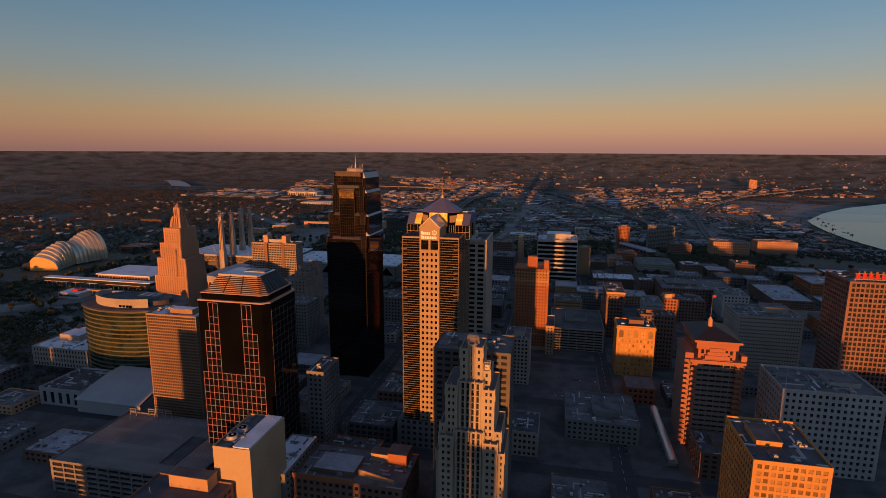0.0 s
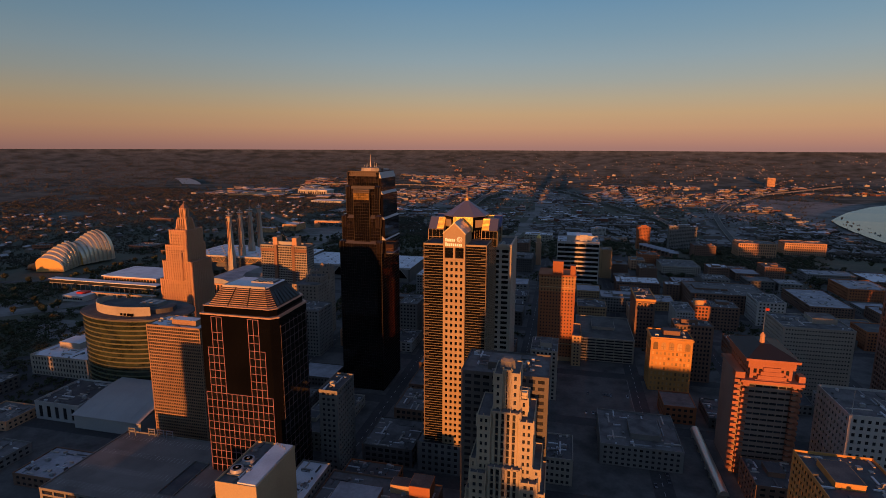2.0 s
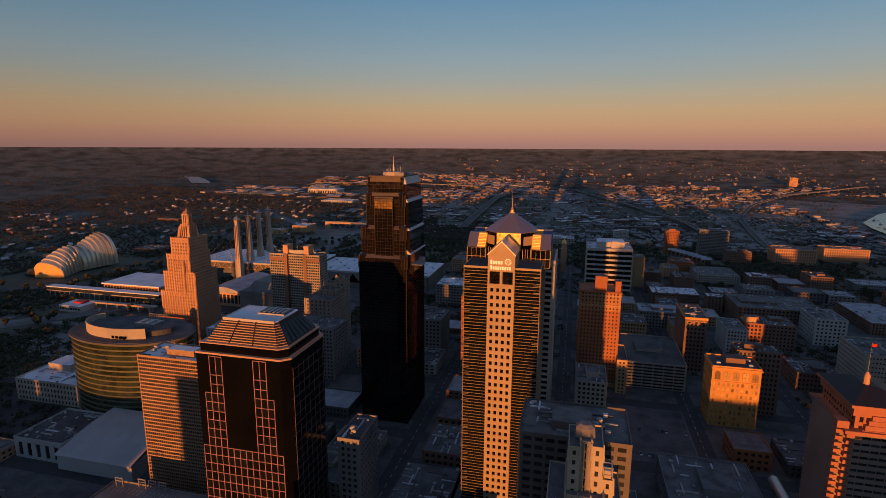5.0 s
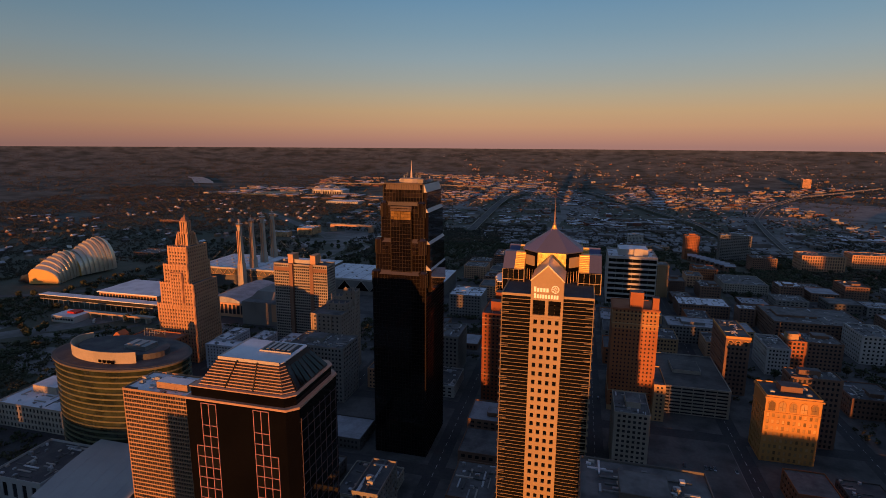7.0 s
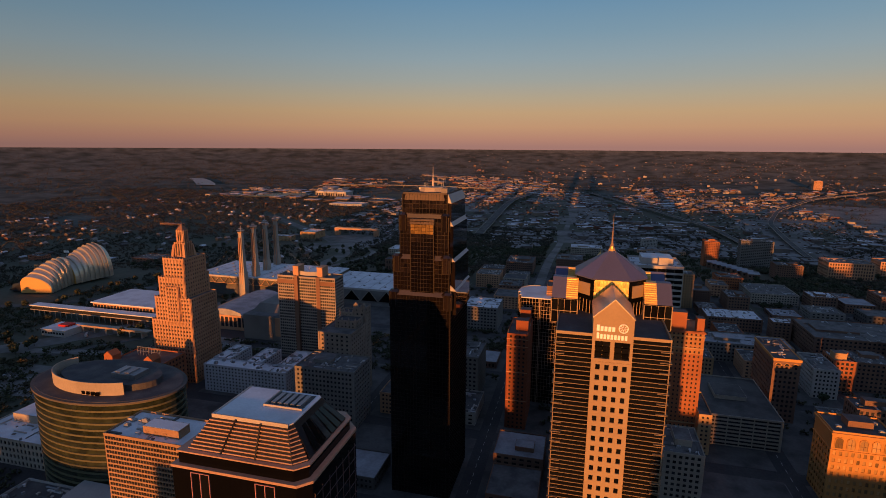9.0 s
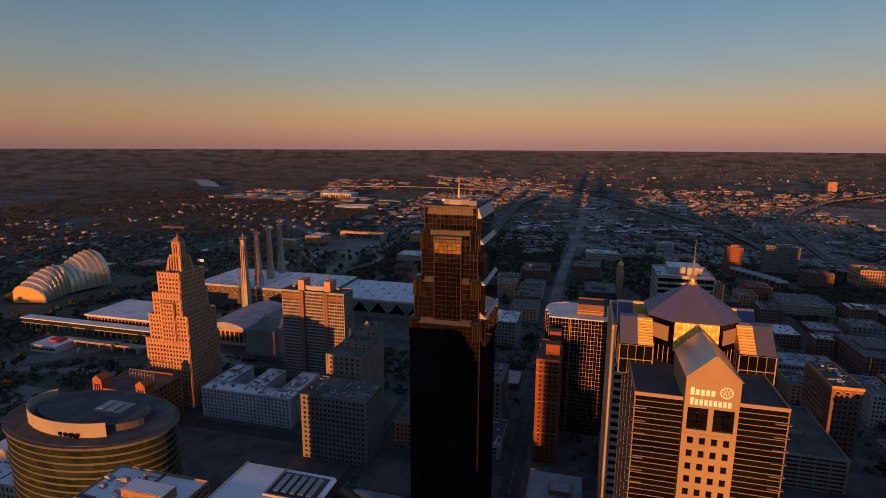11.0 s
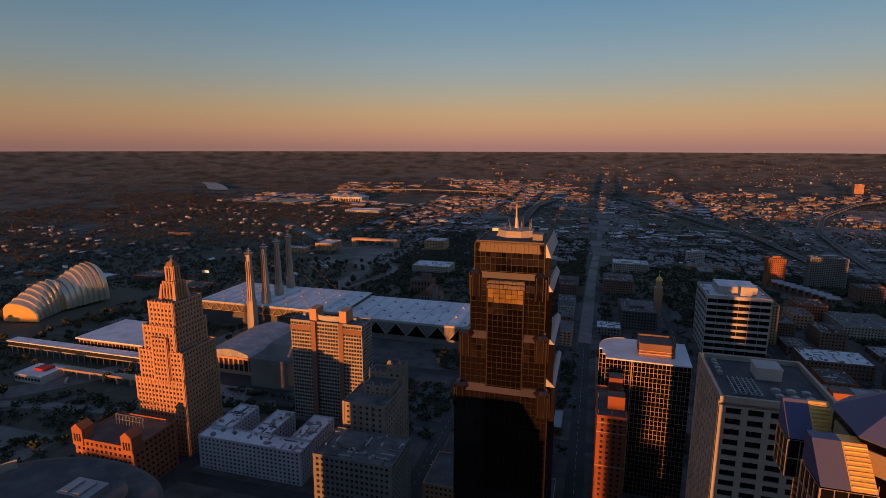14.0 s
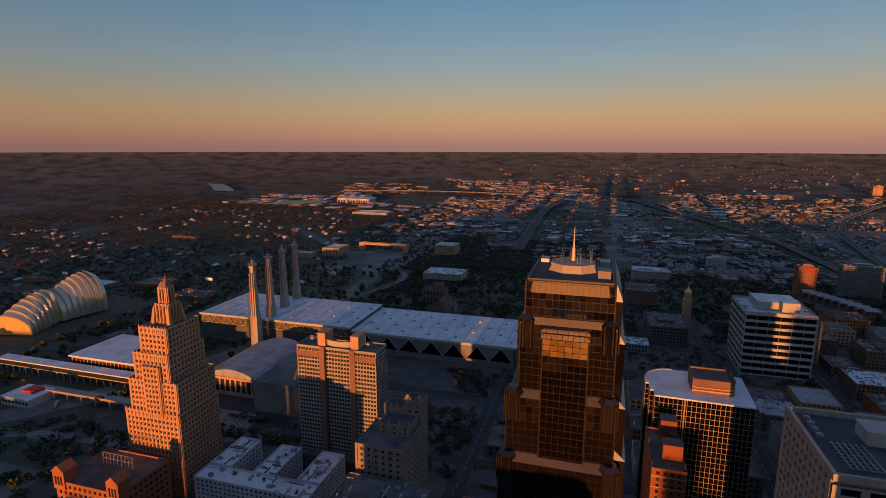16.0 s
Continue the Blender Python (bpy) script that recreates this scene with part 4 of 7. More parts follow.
def white_deco_tower():
    OCC.append((-60, -20, 255, 290))
    t = thing("gothic_office_tower", "white terracotta gothic office tower with stepped vertical piers", "office building", -40, 273)
    TERRA = mat("glazed_terracotta", (0.38, 0.325, 0.235), var=0.2, col2=(0.29, 0.25, 0.185))
    ribbed = dict(bay=2.5, floor=3.7, wall=TERRA, pier=0.5, span=0.12, depth=0.8, ribs=0.6)
    plain = dict(bay=2.6, floor=3.7, wall=TERRA, pier=0.5, span=0.5, depth=0.5, corner=0.9)
    stages = (((-18.2, -16.2, -14, 14), 0, 56, 0), ((-16.2, -8.5, -16, 15), 0, 66, 0), ((-8.5, 7.5, -14.6, 15), 0, 69, 1), ((7.5, 15.2, -16, 15), 0, 64, 0), ((15.2, 18.6, -14, 14), 0, 58, 0),
              ((-13.6, -7.2, -12, 13), 62, 93, 0), ((-7.2, 6.2, -10.6, 13), 62, 95, 1), ((6.2, 12.6, -12, 13), 62, 92, 0),
              ((-16.5, -13.6, -12.5, 12), 62, 71, 0), ((12.6, 16.5, -12, 12), 56, 69, 0), ((-6.8, -2.6, -7, 9), 93, 112, 0), ((-2.6, 1.2, -6, 9), 93, 114, 1), ((1.2, 5.4, -7, 9), 93, 113, 0), ((5.4, 9.5, -6, 8), 92, 100, 0))
    for rect, z0, z1, r in stages:
        tier(t, rect, z0, z1, panes="F", limit=26, **(ribbed if r else plain))
        flat_roof(t, rect, z1, ROOFG, TERRA, 0.6)
        n = max(1, round((rect[1] - rect[0]) / 3.9))
        for i in range(n + 1):
            x, y = rect[0] + (rect[1] - rect[0]) * i / n, rect[2]
            part("pinnacle", Geo().loft([(x - 0.45, y - 0.5, z1 - 5), (x + 0.45, y - 0.5, z1 - 5), (x + 0.45, y + 0.4, z1 - 5), (x - 0.45, y + 0.4, z1 - 5)], [(x - 0.2, y - 0.25, z1 + 1.7), (x + 0.2, y - 0.25, z1 + 1.7), (x + 0.2, y + 0.15, z1 + 1.7), (x - 0.2, y + 0.15, z1 + 1.7)]), TERRA, t)
    frame_ = Geo()
    for x in (5.8, 9.0):
        for y in (-5.4, -2.0):
            frame_.beam((x, y, 100), (x, y, 105), 0.3)
    for z in (102, 105):
        frame_.beam((5.6, -5.4, z), (9.2, -5.4, z), 0.3).beam((5.6, -2, z), (9.2, -2, z), 0.3).beam((5.8, -5.4, z), (5.8, -2, z), 0.3).beam((9, -5.4, z), (9, -2, z), 0.3)
    part("aerial_frame", frame_, SILVER, t)
    part("tank", Geo().box(6.2, 8.6, -4.9, -2.5, 100.4, 103.6), SILVER, t)
    part("tank_room", Geo().cyl(-1, 1, 113, 117, 4, 3.6, 8).cyl(-1, 1, 117, 118, 3.6, 2, 8), GREYC, t)
    part("dish", Geo().cyl(7, -2, 101, 102, 0.3, 0.3, 6).cyl(7, -2, 102, 102.6, 0.4, 1.5, 10), WHITE, t)
    return t


bank_tower()
bronze_tower()
deco_tower()
black_tower()
oval_tower()
white_deco_tower()


# ---- other downtown buildings ----
ROOFWALL = mat("pale_cladding", (0.36, 0.36, 0.355), rough=0.6, var=0.12)
office("office_building", "slender office slab with pale horizontal sun louvres", -309, -265, 345, 368, 89, mat("terracotta_louvre", (0.33, 0.21, 0.13)), 1.6, 2.4, 0.16, 0.34, ROOFW, "FR", 240, 3, 4.0, depth=0.6, corner=0.5)
office("office_building", "dark stone office block with deep horizontal bands", -67, -22, 291, 322, 101, DARKC, 4.5, 3.8, 0.3, 0.5, ROOFG, "F", 60, 3, 4.0)


def slot_tower():
    OCC.append((-104, -61, 482, 530))
    t = thing("office_tower", "pale concrete office tower with slot windows and a recessed cluttered roof", "skyscraper", -82.5, 506)
    tier(t, (-21.5, 21.5, -23, 24), 0, 133, 4.4, 3.8, PALE, 0.5, 0.52, 0.9, panes="RL", limit=180, sides="RLB", corner=2)
    tier(t, (-21.4, 21.4, -24.6, -23.05), 0, 131.5, 8.2, 4.6, PALE, 0.3, 0.42, 0.7, panes="F", limit=160, sides="F", corner=1.2, name="front_wall", glass=BLACKG, row=BLACKG)
    flat_roof(t, (-21.5, 21.5, -24.6, 24), 133, ROOFB, PALE, 2.2, 1.3)
    part("plant_room", Geo().box(-2, 8, 2, 12, 133, 138).box(-2.3, 8.3, 1.7, 12.3, 138, 138.5), WHITE, t)
    rack = Geo()
    for k in range(6):
        rack.beam((-14 + k * 1.9, -18, 134.2), (-14 + k * 1.9, 0, 134.2), 0.35)
    for k in range(8):
        rack.beam((-15, -17 + k * 2.3, 133.8), (-3.5, -17 + k * 2.3, 133.8), 0.3)
    tagged(part("pipe_rack", rack, METALG, t), kind="stuff")
    for k in range(6):
        air_unit(t, 2 + (k % 3) * 5.5, -17 + (k // 3) * 6, 133.02, 3.4, 2.6, 1.8)
    for k in range(4):
        air_unit(t, -16, 4 + k * 4.5, 133.02, 2.6, 2.2, 1.4)


slot_tower()
red_hotel = office("hotel", "tall red-brick hotel with stone bands and two roof huts", -41, -5, 571, 601, 73, BRICK, 3.0, 3.4, 0.62, 0.55, ROOFB, "F", 200, 0, 0, par=0.2)
tier(red_hotel, (-18, 18, -15, 15), 73.2, 90, 3.0, 3.4, mat("hotel_top_brick", (0.40, 0.20, 0.09), var=0.2, scale=3), 0.6, 0.5, panes="F", limit=100, name="upper_wall")
flat_roof(red_hotel, (-18, 18, -15, 15), 90, ROOFB, BRICK, 0.8)
for x0, x1, y0, y1, h in ((-5, 5.5, -12, -3, 13.5), (12.5, 17.5, -13, -6, 10)):
    penthouse(red_hotel, (x0, x1, y0, y1), 90, h, BRICK, ROOFB, "roof_hut")
for z, w in ((86.5, 0.5), (77.5, 0.3), (18.0, 0.4)):
    part("stone_band", Geo().box(-18 - w, 18 + w, -15 - w, 14, z, z + 0.8), BUFF, red_hotel)
part("cornice", Geo().box(-18.8, 18.8, -15.8, 15.4, 89.2, 90.3), BRICK, red_hotel)
part("stone_base", Geo().box(-18.3, 18.3, -15.3, -14.9, 0, 4.5), BUFF, red_hotel)
office("building", "small buff annex catching the sun", -6, 3, 560, 600, 31, BUFF, 3, 3.6, 0.5, 0.5, ROOFG, "F", 20, 0)
banded = office("office_building", "white office block with dark horizontal window bands", -29, 37, 905, 970, 67, WHITE, 11, 7.4, 0.012, 0.36, ROOFW, "F", 90, 3, 0, depth=1.0, corner=0.3, par=2.6, glass=BLACKG, row=BLACKG)
penthouse(banded, (-18, 22, -14, 22), 67, 9, WHITE, ROOFW)
penthouse(banded, (2, 14, -26, -14), 67, 12, WHITE, ROOFW, "lift_house")
GOLDB = mat("gold_brick", (0.50, 0.265, 0.085), var=0.15, scale=3, col2=(0.41, 0.215, 0.07))
BLIND = mat("warm_blinds", (0.36, 0.23, 0.10), rough=0.4, rand=0.6)


def arched_block():
    OCC.append((62, 97, 520, 546))
    t = thing("building", "yellow brick building with tall arched windows below its cornice", "building", 79.5, 533)
    rect = (-17.5, 17.5, -13, 13)
    tier(t, rect, 0, 38, 3.35, 4.75, GOLDB, 0.5, 0.42, 0.5, BLIND, GLASSI, panes="FL", limit=300, corner=0.7)
    part("attic_wall", Geo().box(-17.5, 17.5, -13, 13, 38, 49.4), GOLDB, t)
    for i in range(5):
        x = -13.4 + i * 6.7
        outline = [(x - 2.0, 39.2), (x + 2.0, 39.2)] + [(x + 2.0 * math.cos(a), 44.2 + 2.0 * math.sin(a)) for a in np.linspace(0, math.pi, 9)]
        win = part("arched_window", Geo().loft([(p, -13.25, z) for p, z in outline], [(p, -12.9, z) for p, z in outline]), BLIND, t)
        hood = Geo()
        arcp = [(x + 2.35 * math.cos(a), 44.2 + 2.35 * math.sin(a)) for a in np.linspace(0, math.pi, 9)]
        for (ax, az), (bx, bz) in zip(arcp, arcp[1:]):
            hood.beam((ax, -13.25, az), (bx, -13.25, bz), 0.5)
        hood.beam((x - 2.3, -13.2, 39), (x - 2.3, -13.2, 44.2), 0.35).beam((x + 2.3, -13.2, 39), (x + 2.3, -13.2, 44.2), 0.35)
        part("hood_mould", hood, GOLDB, t)
        part("glazing_bar", Geo().beam((x, -13.3, 39.3), (x, -13.3, 46), 0.2).beam((x - 1.9, -13.3, 42), (x + 1.9, -13.3, 42), 0.2), BROWN, win)
    part("cornice", Geo().box(-18.4, 18.4, -14, 13.6, 48.2, 49.4).box(-18, 18, -13.5, 13.3, 37.4, 38.2), GOLDB, t)
    flat_roof(t, rect, 49.4, ROOFB, GOLDB, 1.2)
    penthouse(t, (-6, 8, -4, 6), 49.4, 4.5, BROWN, ROOFB)
    for x, y in ((-12, -6), (12, 4), (11, -7)):
        air_unit(t, x, y, 49.5, 3.2, 2.4, 1.6)


arched_block()
office("building", "dark rear wing of the buff building", 86, 120, 548, 566, 54, BROWN, 3.2, 4.1, 0.45, 0.45, ROOFB, "FL", 40, 3, 4)
office("building", "small sunlit brick block beside the banded offices", 42, 61, 958, 985, 48, BUFF, 3.2, 3.6, 0.5, 0.45, ROOFG, "F", 40, 1)
office("office_building", "wide pale office slab with rows of small windows", 174, 230, 540, 585, 61.5, PALE, 2.3, 3.6, 0.4, 0.66, ROOFG, "FL", 180, 4, 5)
office("office_building", "cream stone office block with a corniced roof", 153, 214, 376, 419, 58.5, WHITE, 4.0, 4.4, 0.52, 0.5, ROOFG, "FL", 200, 5, 3, par=1.6)
office("office_tower", "tall gridded office tower with exposed concrete frame", 218, 258, 448, 486, 119, mat("rust_concrete", (0.22, 0.125, 0.095)), 3.2, 3.9, 0.3, 0.32, ROOFG, "FL", 220, 2, 6, depth=0.8)
office("building", "buff brick commercial block lit gold", 100, 135, 268, 314, 65, GOLDB, 3.2, 3.9, 0.35, 0.42, ROOFB, "FL", 260, 6, 3, par=1.4, glass=mat("drawn_blinds", (0.26, 0.165, 0.06), rough=0.4, rand=0.6))
DKRED = mat("dark_red_brick", (0.25, 0.085, 0.045), var=0.25, scale=3, col2=(0.19, 0.066, 0.038))
slim = office("building", "slim red-brick apartment tower with stone bands and roof huts", -148.5, -132, 561, 603, 79.3, DKRED, 3.2, 3.5, 0.55, 0.5, ROOFB, "FR", 150, 0, 0, par=0.9)
for z in (24, 48, 69.5, 75.4):
    part("stone_band", Geo().box(-8.4, 8.4, -21.15, -20.9, z, z + 0.5), LIME, slim)
for x0, x1, y0, y1, h in ((-2.4, 7.2, -11, -3, 8.2), (-1.6, 6.8, 11, 20, 10.5), (3.6, 6.6, 8.4, 11.0, 4.6)):
    penthouse(slim, (x0, x1, y0, y1), 79.3, h, DKRED, ROOFB, "roof_hut")
for x in (-7.6, 0, 7.6):
    part("roof_post", Geo().cyl(x, -18, 79.3, 82.5, 0.14, 0.1, 6).cyl(x, 4, 79.3, 82.2, 0.14, 0.1, 6), METALG, slim)


def stone_hotel():
    STONE = mat("brown_stone", (0.28, 0.225, 0.18), var=0.25, col2=(0.20, 0.165, 0.135))
    t = office("hotel", "brown stone hotel with stepped gothic top and pinnacles", -311, -281, 561, 593, 65, STONE, 4.2, 3.8, 0.62, 0.55, ROOFG, "FR", 90, 0)
    for rect, z0, z1 in (((-7, 13, 0, 16), 65, 71), ((-10, 3.5, 16.2, 29), 0, 73.5), ((3.7, 15.2, 16.2, 29), 0, 79)):
        tier(t, rect, z0, z1, 3.6, 3.8, STONE, 0.6, 0.5, panes="F", limit=24)
        flat_roof(t, rect, z1, ROOFB, STONE, 1.2)
        n = 4
        for k in range(n):
            x = rect[0] + 0.6 + (rect[1] - rect[0] - 1.2) * k / (n - 1)
            part("pinnacle", Geo().box(x - 0.6, x + 0.6, rect[2] - 0.3, rect[2] + 0.9, z1 - 4, z1 + 2.2).loft([(x - 0.6, rect[2] - 0.3, z1 + 2.2), (x + 0.6, rect[2] - 0.3, z1 + 2.2), (x + 0.6, rect[2] + 0.9, z1 + 2.2), (x - 0.6, rect[2] + 0.9, z1 + 2.2)], [(x - 0.1, rect[2] + 0.2, z1 + 4), (x + 0.1, rect[2] + 0.2, z1 + 4), (x + 0.1, rect[2] + 0.4, z1 + 4), (x - 0.1, rect[2] + 0.4, z1 + 4)]), STONE, t)
    for x in (-14.6, -5, 5, 14.6):
        part("buttress", Geo().box(x - 0.7, x + 0.7, -16.6, -15.9, 0, 66.5), STONE, t)
    for x in (5.4, 13.2):
        part("corner_turret", Geo().cyl(x, 17.6, 79, 82.5, 1.5, 1.3, 8).cyl(x, 17.6, 82.5, 84, 1.5, 0.6, 8), STONE, t)


stone_hotel()
office("office_building", "grey stone office block with a tiled cornice", -313, -262, 523, 556, 49, GREYC, 3.2, 3.8, 0.45, 0.5, ROOFG, "FR", 200, 4, 3)
for k, (x0, x1, y0, y1) in enumerate(((-426, -342, 556, 571), (-426, -409, 571.5, 606), (-392, -376, 571.5, 606), (-359, -342, 571.5, 606))):
    office("apartment_building", "white apartment block with pale membrane roof", x0, x1, y0, y1, 25 + 0.5 * (k % 2), mat("white_render", (0.52, 0.52, 0.54)) if k == 0 else bpy.data.materials["white_render"], 3.4, 3.2, 0.5, 0.48, ROOFW, "FR", 90, 3, 0, group="white apartment wings")
HOTELW = mat("hotel_panel", (0.315, 0.275, 0.235), var=0.15)


def slab_hotel():
    OCC.append((-390, -320, 618, 646))
    t = thing("hotel", "tall pale hotel slab with a recessed centre between brick shafts", "hotel", -355, 632)
    kw = dict(bay=2.3, floor=3.1, wall=HOTELW, pier=0.2, span=0.4, depth=0.4, corner=0.5)
    for rect, z1, sides in (((-31, -12, -10, 9), 96, "F"), ((-10, 12, -7.5, 9), 95, "F"), ((14, 31, -10, 9), 96, "FR")):
        tier(t, rect, 0, z1, panes=sides, limit=170, **kw)
        flat_roof(t, rect, z1, ROOFG, HOTELW, 1.2)
    for x in (-11, 13):
        part("brick_shaft", Geo().box(x - 2, x + 2, -10.6, 9, 0, 97), mat("shaft_brick", (0.22, 0.125, 0.085), scale=3) if x < 0 else bpy.data.materials["shaft_brick"], t)
    for x0, x1 in ((-31.2, -13.2), (15.2, 31.2)):
        part("cornice_band", Geo().box(x0, x1, -10.5, -9.9, 89, 93), bpy.data.materials["shaft_brick"], t)
    for k in range(4):
        air_unit(t, -26 + k * 15, 4, 96.1, 3, 2.4, 1.8)
    part("podium", Geo().box(-36, 36, -16, 14, 0, 14), DARKC, t)
    part("podium_roof", Geo().box(-35, 35, -15.5, -10.8, 14, 14.2), ROOFG, t)


slab_hotel()
office("office_building", "grey concrete office block with regular small windows", -170, -157, 334, 362, 59, GREYC, 3.2, 3.7, 0.45, 0.5, ROOFB, "FR", 150, 2)
office("building", "small white stone office block with a setback roof", -42, -19, 478, 512, 44, PALE, 3.6, 3.8, 0.45, 0.45, ROOFG, "FR", 120, 1, 4)
office("parking_garage", "long concrete parking garage with open decks", -1, 56, 578, 655, 24, PALE, 9, 3.2, 0.06, 0.42, PAVE, "", 0, 0, 3, depth=0.9)


def cornice_block():
    t = office("building", "brown brick block with a gold cornice over three arches", 61, 81, 629, 680, 50, BROWN, 3.6, 4, 0.45, 0.5, ROOFB, "FL", 120, 2, 0)
    part("attic", Geo().box(-10, 10, -25.5, 25.5, 50.5, 55.0), BROWN, t)
    part("cornice", Geo().box(-10.5, 10.5, -26.1, -25.4, 53.4, 55.6).box(-10.5, -9.9, -25.4, 25.8, 53.4, 55.6).box(9.9, 10.5, -25.4, 25.8, 53.4, 55.6), GOLDB, t)
    part("attic_roof", Geo().box(-9.8, 9.8, -25.3, 25.3, 55.0, 55.15), ROOFB, t)
    for x in (-6.2, 0, 6.2):
        ring = [(x + 2.1 * math.cos(a), 49.6 + 2.1 * math.sin(a)) for a in np.linspace(0, math.pi, 9)]
        hood = Geo()
        for (ax, az), (bx, bz) in zip(ring, ring[1:]):
            hood.beam((ax, -25.75, az), (bx, -25.75, bz), 0.55)
        part("arch", hood, GOLDB, t)
        part("arched_window", Geo().loft([(px, -25.75, pz) for px, pz in ring], [(px, -25.5, pz) for px, pz in ring]), GLASSI, t)
    roof_plant(t, (-9, 9, -24, 24), 55.15)


cornice_block()
hutted = office("building", "narrow red brick block with a lit stair hut", 138, 156, 709, 735, 29, BRICK, 3.6, 4, 0.4, 0.4, ROOFB, "FL", 130, 2, 0)
penthouse(hutted, (-8, 2.5, -9, 0), 29, 6.5, BUFF, ROOFB, "stair_hut")
penthouse(hutted, (3, 8, 2, 9), 29, 4, BRICK, ROOFG, "vent_hut")
office("building", "dark brick block beside the stair hut", 157, 190, 712, 745, 28, BROWN, 3.6, 4, 0.45, 0.5, ROOFG, "F", 60, 3, 3)
office("building", "white-gridded low block with a flat roof", 114, 135, 687, 730, 27, WHITE, 3.2, 3.8, 0.45, 0.5, ROOFG, "F", 50, 1)
office("building", "huge dark warehouse block under one flat gravel roof", 151, 248, 788, 858, 25, BROWN, 4.2, 4.4, 0.45, 0.5, ROOFG, "F", 90, 5, 2)
office("building", "pale gridded office block with square windows", 218, 250, 742, 786, 30, WHITE, 4.2, 4.2, 0.5, 0.5, ROOFG, "F", 80, 3)
office("building", "small block with a bright white roof", 128, 148, 843, 862, 22, BROWN, 4, 4, 0.5, 0.5, ROOFW, "F", 20, 1)
office("building", "low grey block with a flat white roof", 13, 67, 388, 440, 15, GREYC, 4, 4, 0.5, 0.5, ROOFG, "F", 40, 3, 4)
office("building", "white low block with dark vertical openings", -426, -384, 349, 392, 14, ROOFWALL, 7.6, 12, 0.55, 0.3, ROOFB, "F", 14, 5, par=1.6)
OCC.append((-384, -320, 340, 396))
hall = thing("hall", "low white hall under a curved pale metal roof", "hall", -352, 368)
part("wall", Geo().box(-31, 30, -24, 24, 0, 11.5), ROOFWALL, hall)
sweep = [(-25.5 + 51 * q / 10, 11.5 + 9 * math.sin(math.pi / 2 * q / 10)) for q in range(11)]
for k in range(6):
    part("roof_sheet", Geo().loft([(-31.6 + k * 10.3, y, z) for y, z in sweep] + [(-31.6 + k * 10.3, y, z - 0.8) for y, z in reversed(sweep)], [(-21.4 + k * 10.3, y, z) for y, z in sweep] + [(-21.4 + k * 10.3, y, z - 0.8) for y, z in reversed(sweep)]), ROOFWALL, hall)
part("back_wall", Geo().box(-31, 30, 23, 25, 11.5, 19.6), GREYC, hall)
office("building", "old white stone block with arcaded ground floor", -512, -446, 418, 478, 19, PALE, 3.6, 4.5, 0.5, 0.4, ROOFW, "FR", 100, 3, 6)
office("concrete_tower", "blank pale concrete tower with cooling fans on its roof", -175, -153, 233, 270, 58, mat("cream_wall", (0.40, 0.315, 0.195), var=0.15), 26, 60, 1.0, 1.0, ROOFG, "", 0, 1)
wing = office("building", "low brick wing with a sunlit rooftop hut", -208, -163, 205, 231, 39, BROWN, 4, 4, 0.4, 0.5, ROOFB, "R", 60, 0)
penthouse(wing, (-9, 14, 4, 12), 39, 7, BUFF, ROOFB, "rooftop_hut")
part("stair_rail", Geo().beam((-16, -2, 39), (-16, -2, 42), 0.15).beam((-16, -2, 42), (-12, -6, 42), 0.15), METALG, wing)
office("building", "low nightclub block with a curved pale awning", -148, -112, 352, 392, 13, DARKC, 5, 5, 0.3, 0.4, ROOFG, "F", 20, 3)
office("building", "small brick corner block with a lit edge", -140, -112, 398, 436, 18, BROWN, 4, 4.2, 0.4, 0.45, ROOFG, "F", 30, 2)
office("building", "low block with patched tar roof", -150, -114, 316, 338, 10, BRICK, 4, 4.2, 0.4, 0.45, ROOFB, "F", 20, 2)
office("parking_garage", "big open-deck parking garage with a flat top deck", -307, -205, 252, 318, 21, GREYC, 8.4, 3.4, 0.12, 0.35, mat("worn_deck", (0.19, 0.175, 0.16), var=0.3, large=0.05, col2=(0.13, 0.12, 0.11)), "", 0, 0, 0, depth=1.2)
marks = Geo()
for row in (258, 275, 292, 309):
    for k in range(34):
        marks.box(-304 + k * 2.85, -303.85 + k * 2.85, row, row + 5, 21.02, 21.035)
whole("deck_lines", marks, PAINT, "faded white parking lines on the garage deck", "road marking", "stuff")
# no hole in the deck: a thin dark slab stands in for the shaded opening
ramp = thing("ramp_well", "flat dark panel drawn as a kerbed ramp opening in the deck", "ramp", -232, 280, 21.02)
part("well", Geo().box(-5, 5, -16, 16, 0, 0.06), ROOFB, ramp)
part("kerb", Geo().box(-5.3, -5, -16, 16, 0, 1.0).box(5, 5.3, -16, 16, 0, 1.0).box(-5.3, 5.3, 16, 16.3, 0, 1.0), GREYC, ramp)
for x, y in ((-300, 314), (-286, 316), (-279, 316), (-272, 316)):
    portal = thing("deck_portal", "small steel portal frame on the parking deck", "portal frame", x, y, 21.05, group="deck portals")
    part("post", Geo().beam((-2.4, 0, 0), (-2.4, 0, 5.2), 0.5), METALG, portal)
    part("post", Geo().beam((2.4, 0, 0), (2.4, 0, 5.2), 0.5), METALG, portal)
    part("beam", Geo().beam((-2.7, 0, 5.4), (2.7, 0, 5.4), 0.6).beam((-2.4, 0, 3.6), (2.4, 0, 3.6), 0.4), METALG, portal)
patched = office("building", "low commercial block with patched roofs and parapets", -148, -80, 268, 306, 22, BROWN, 4, 4.5, 0.45, 0.5, ROOFG, "F", 60, 3, 0, par=1.2)
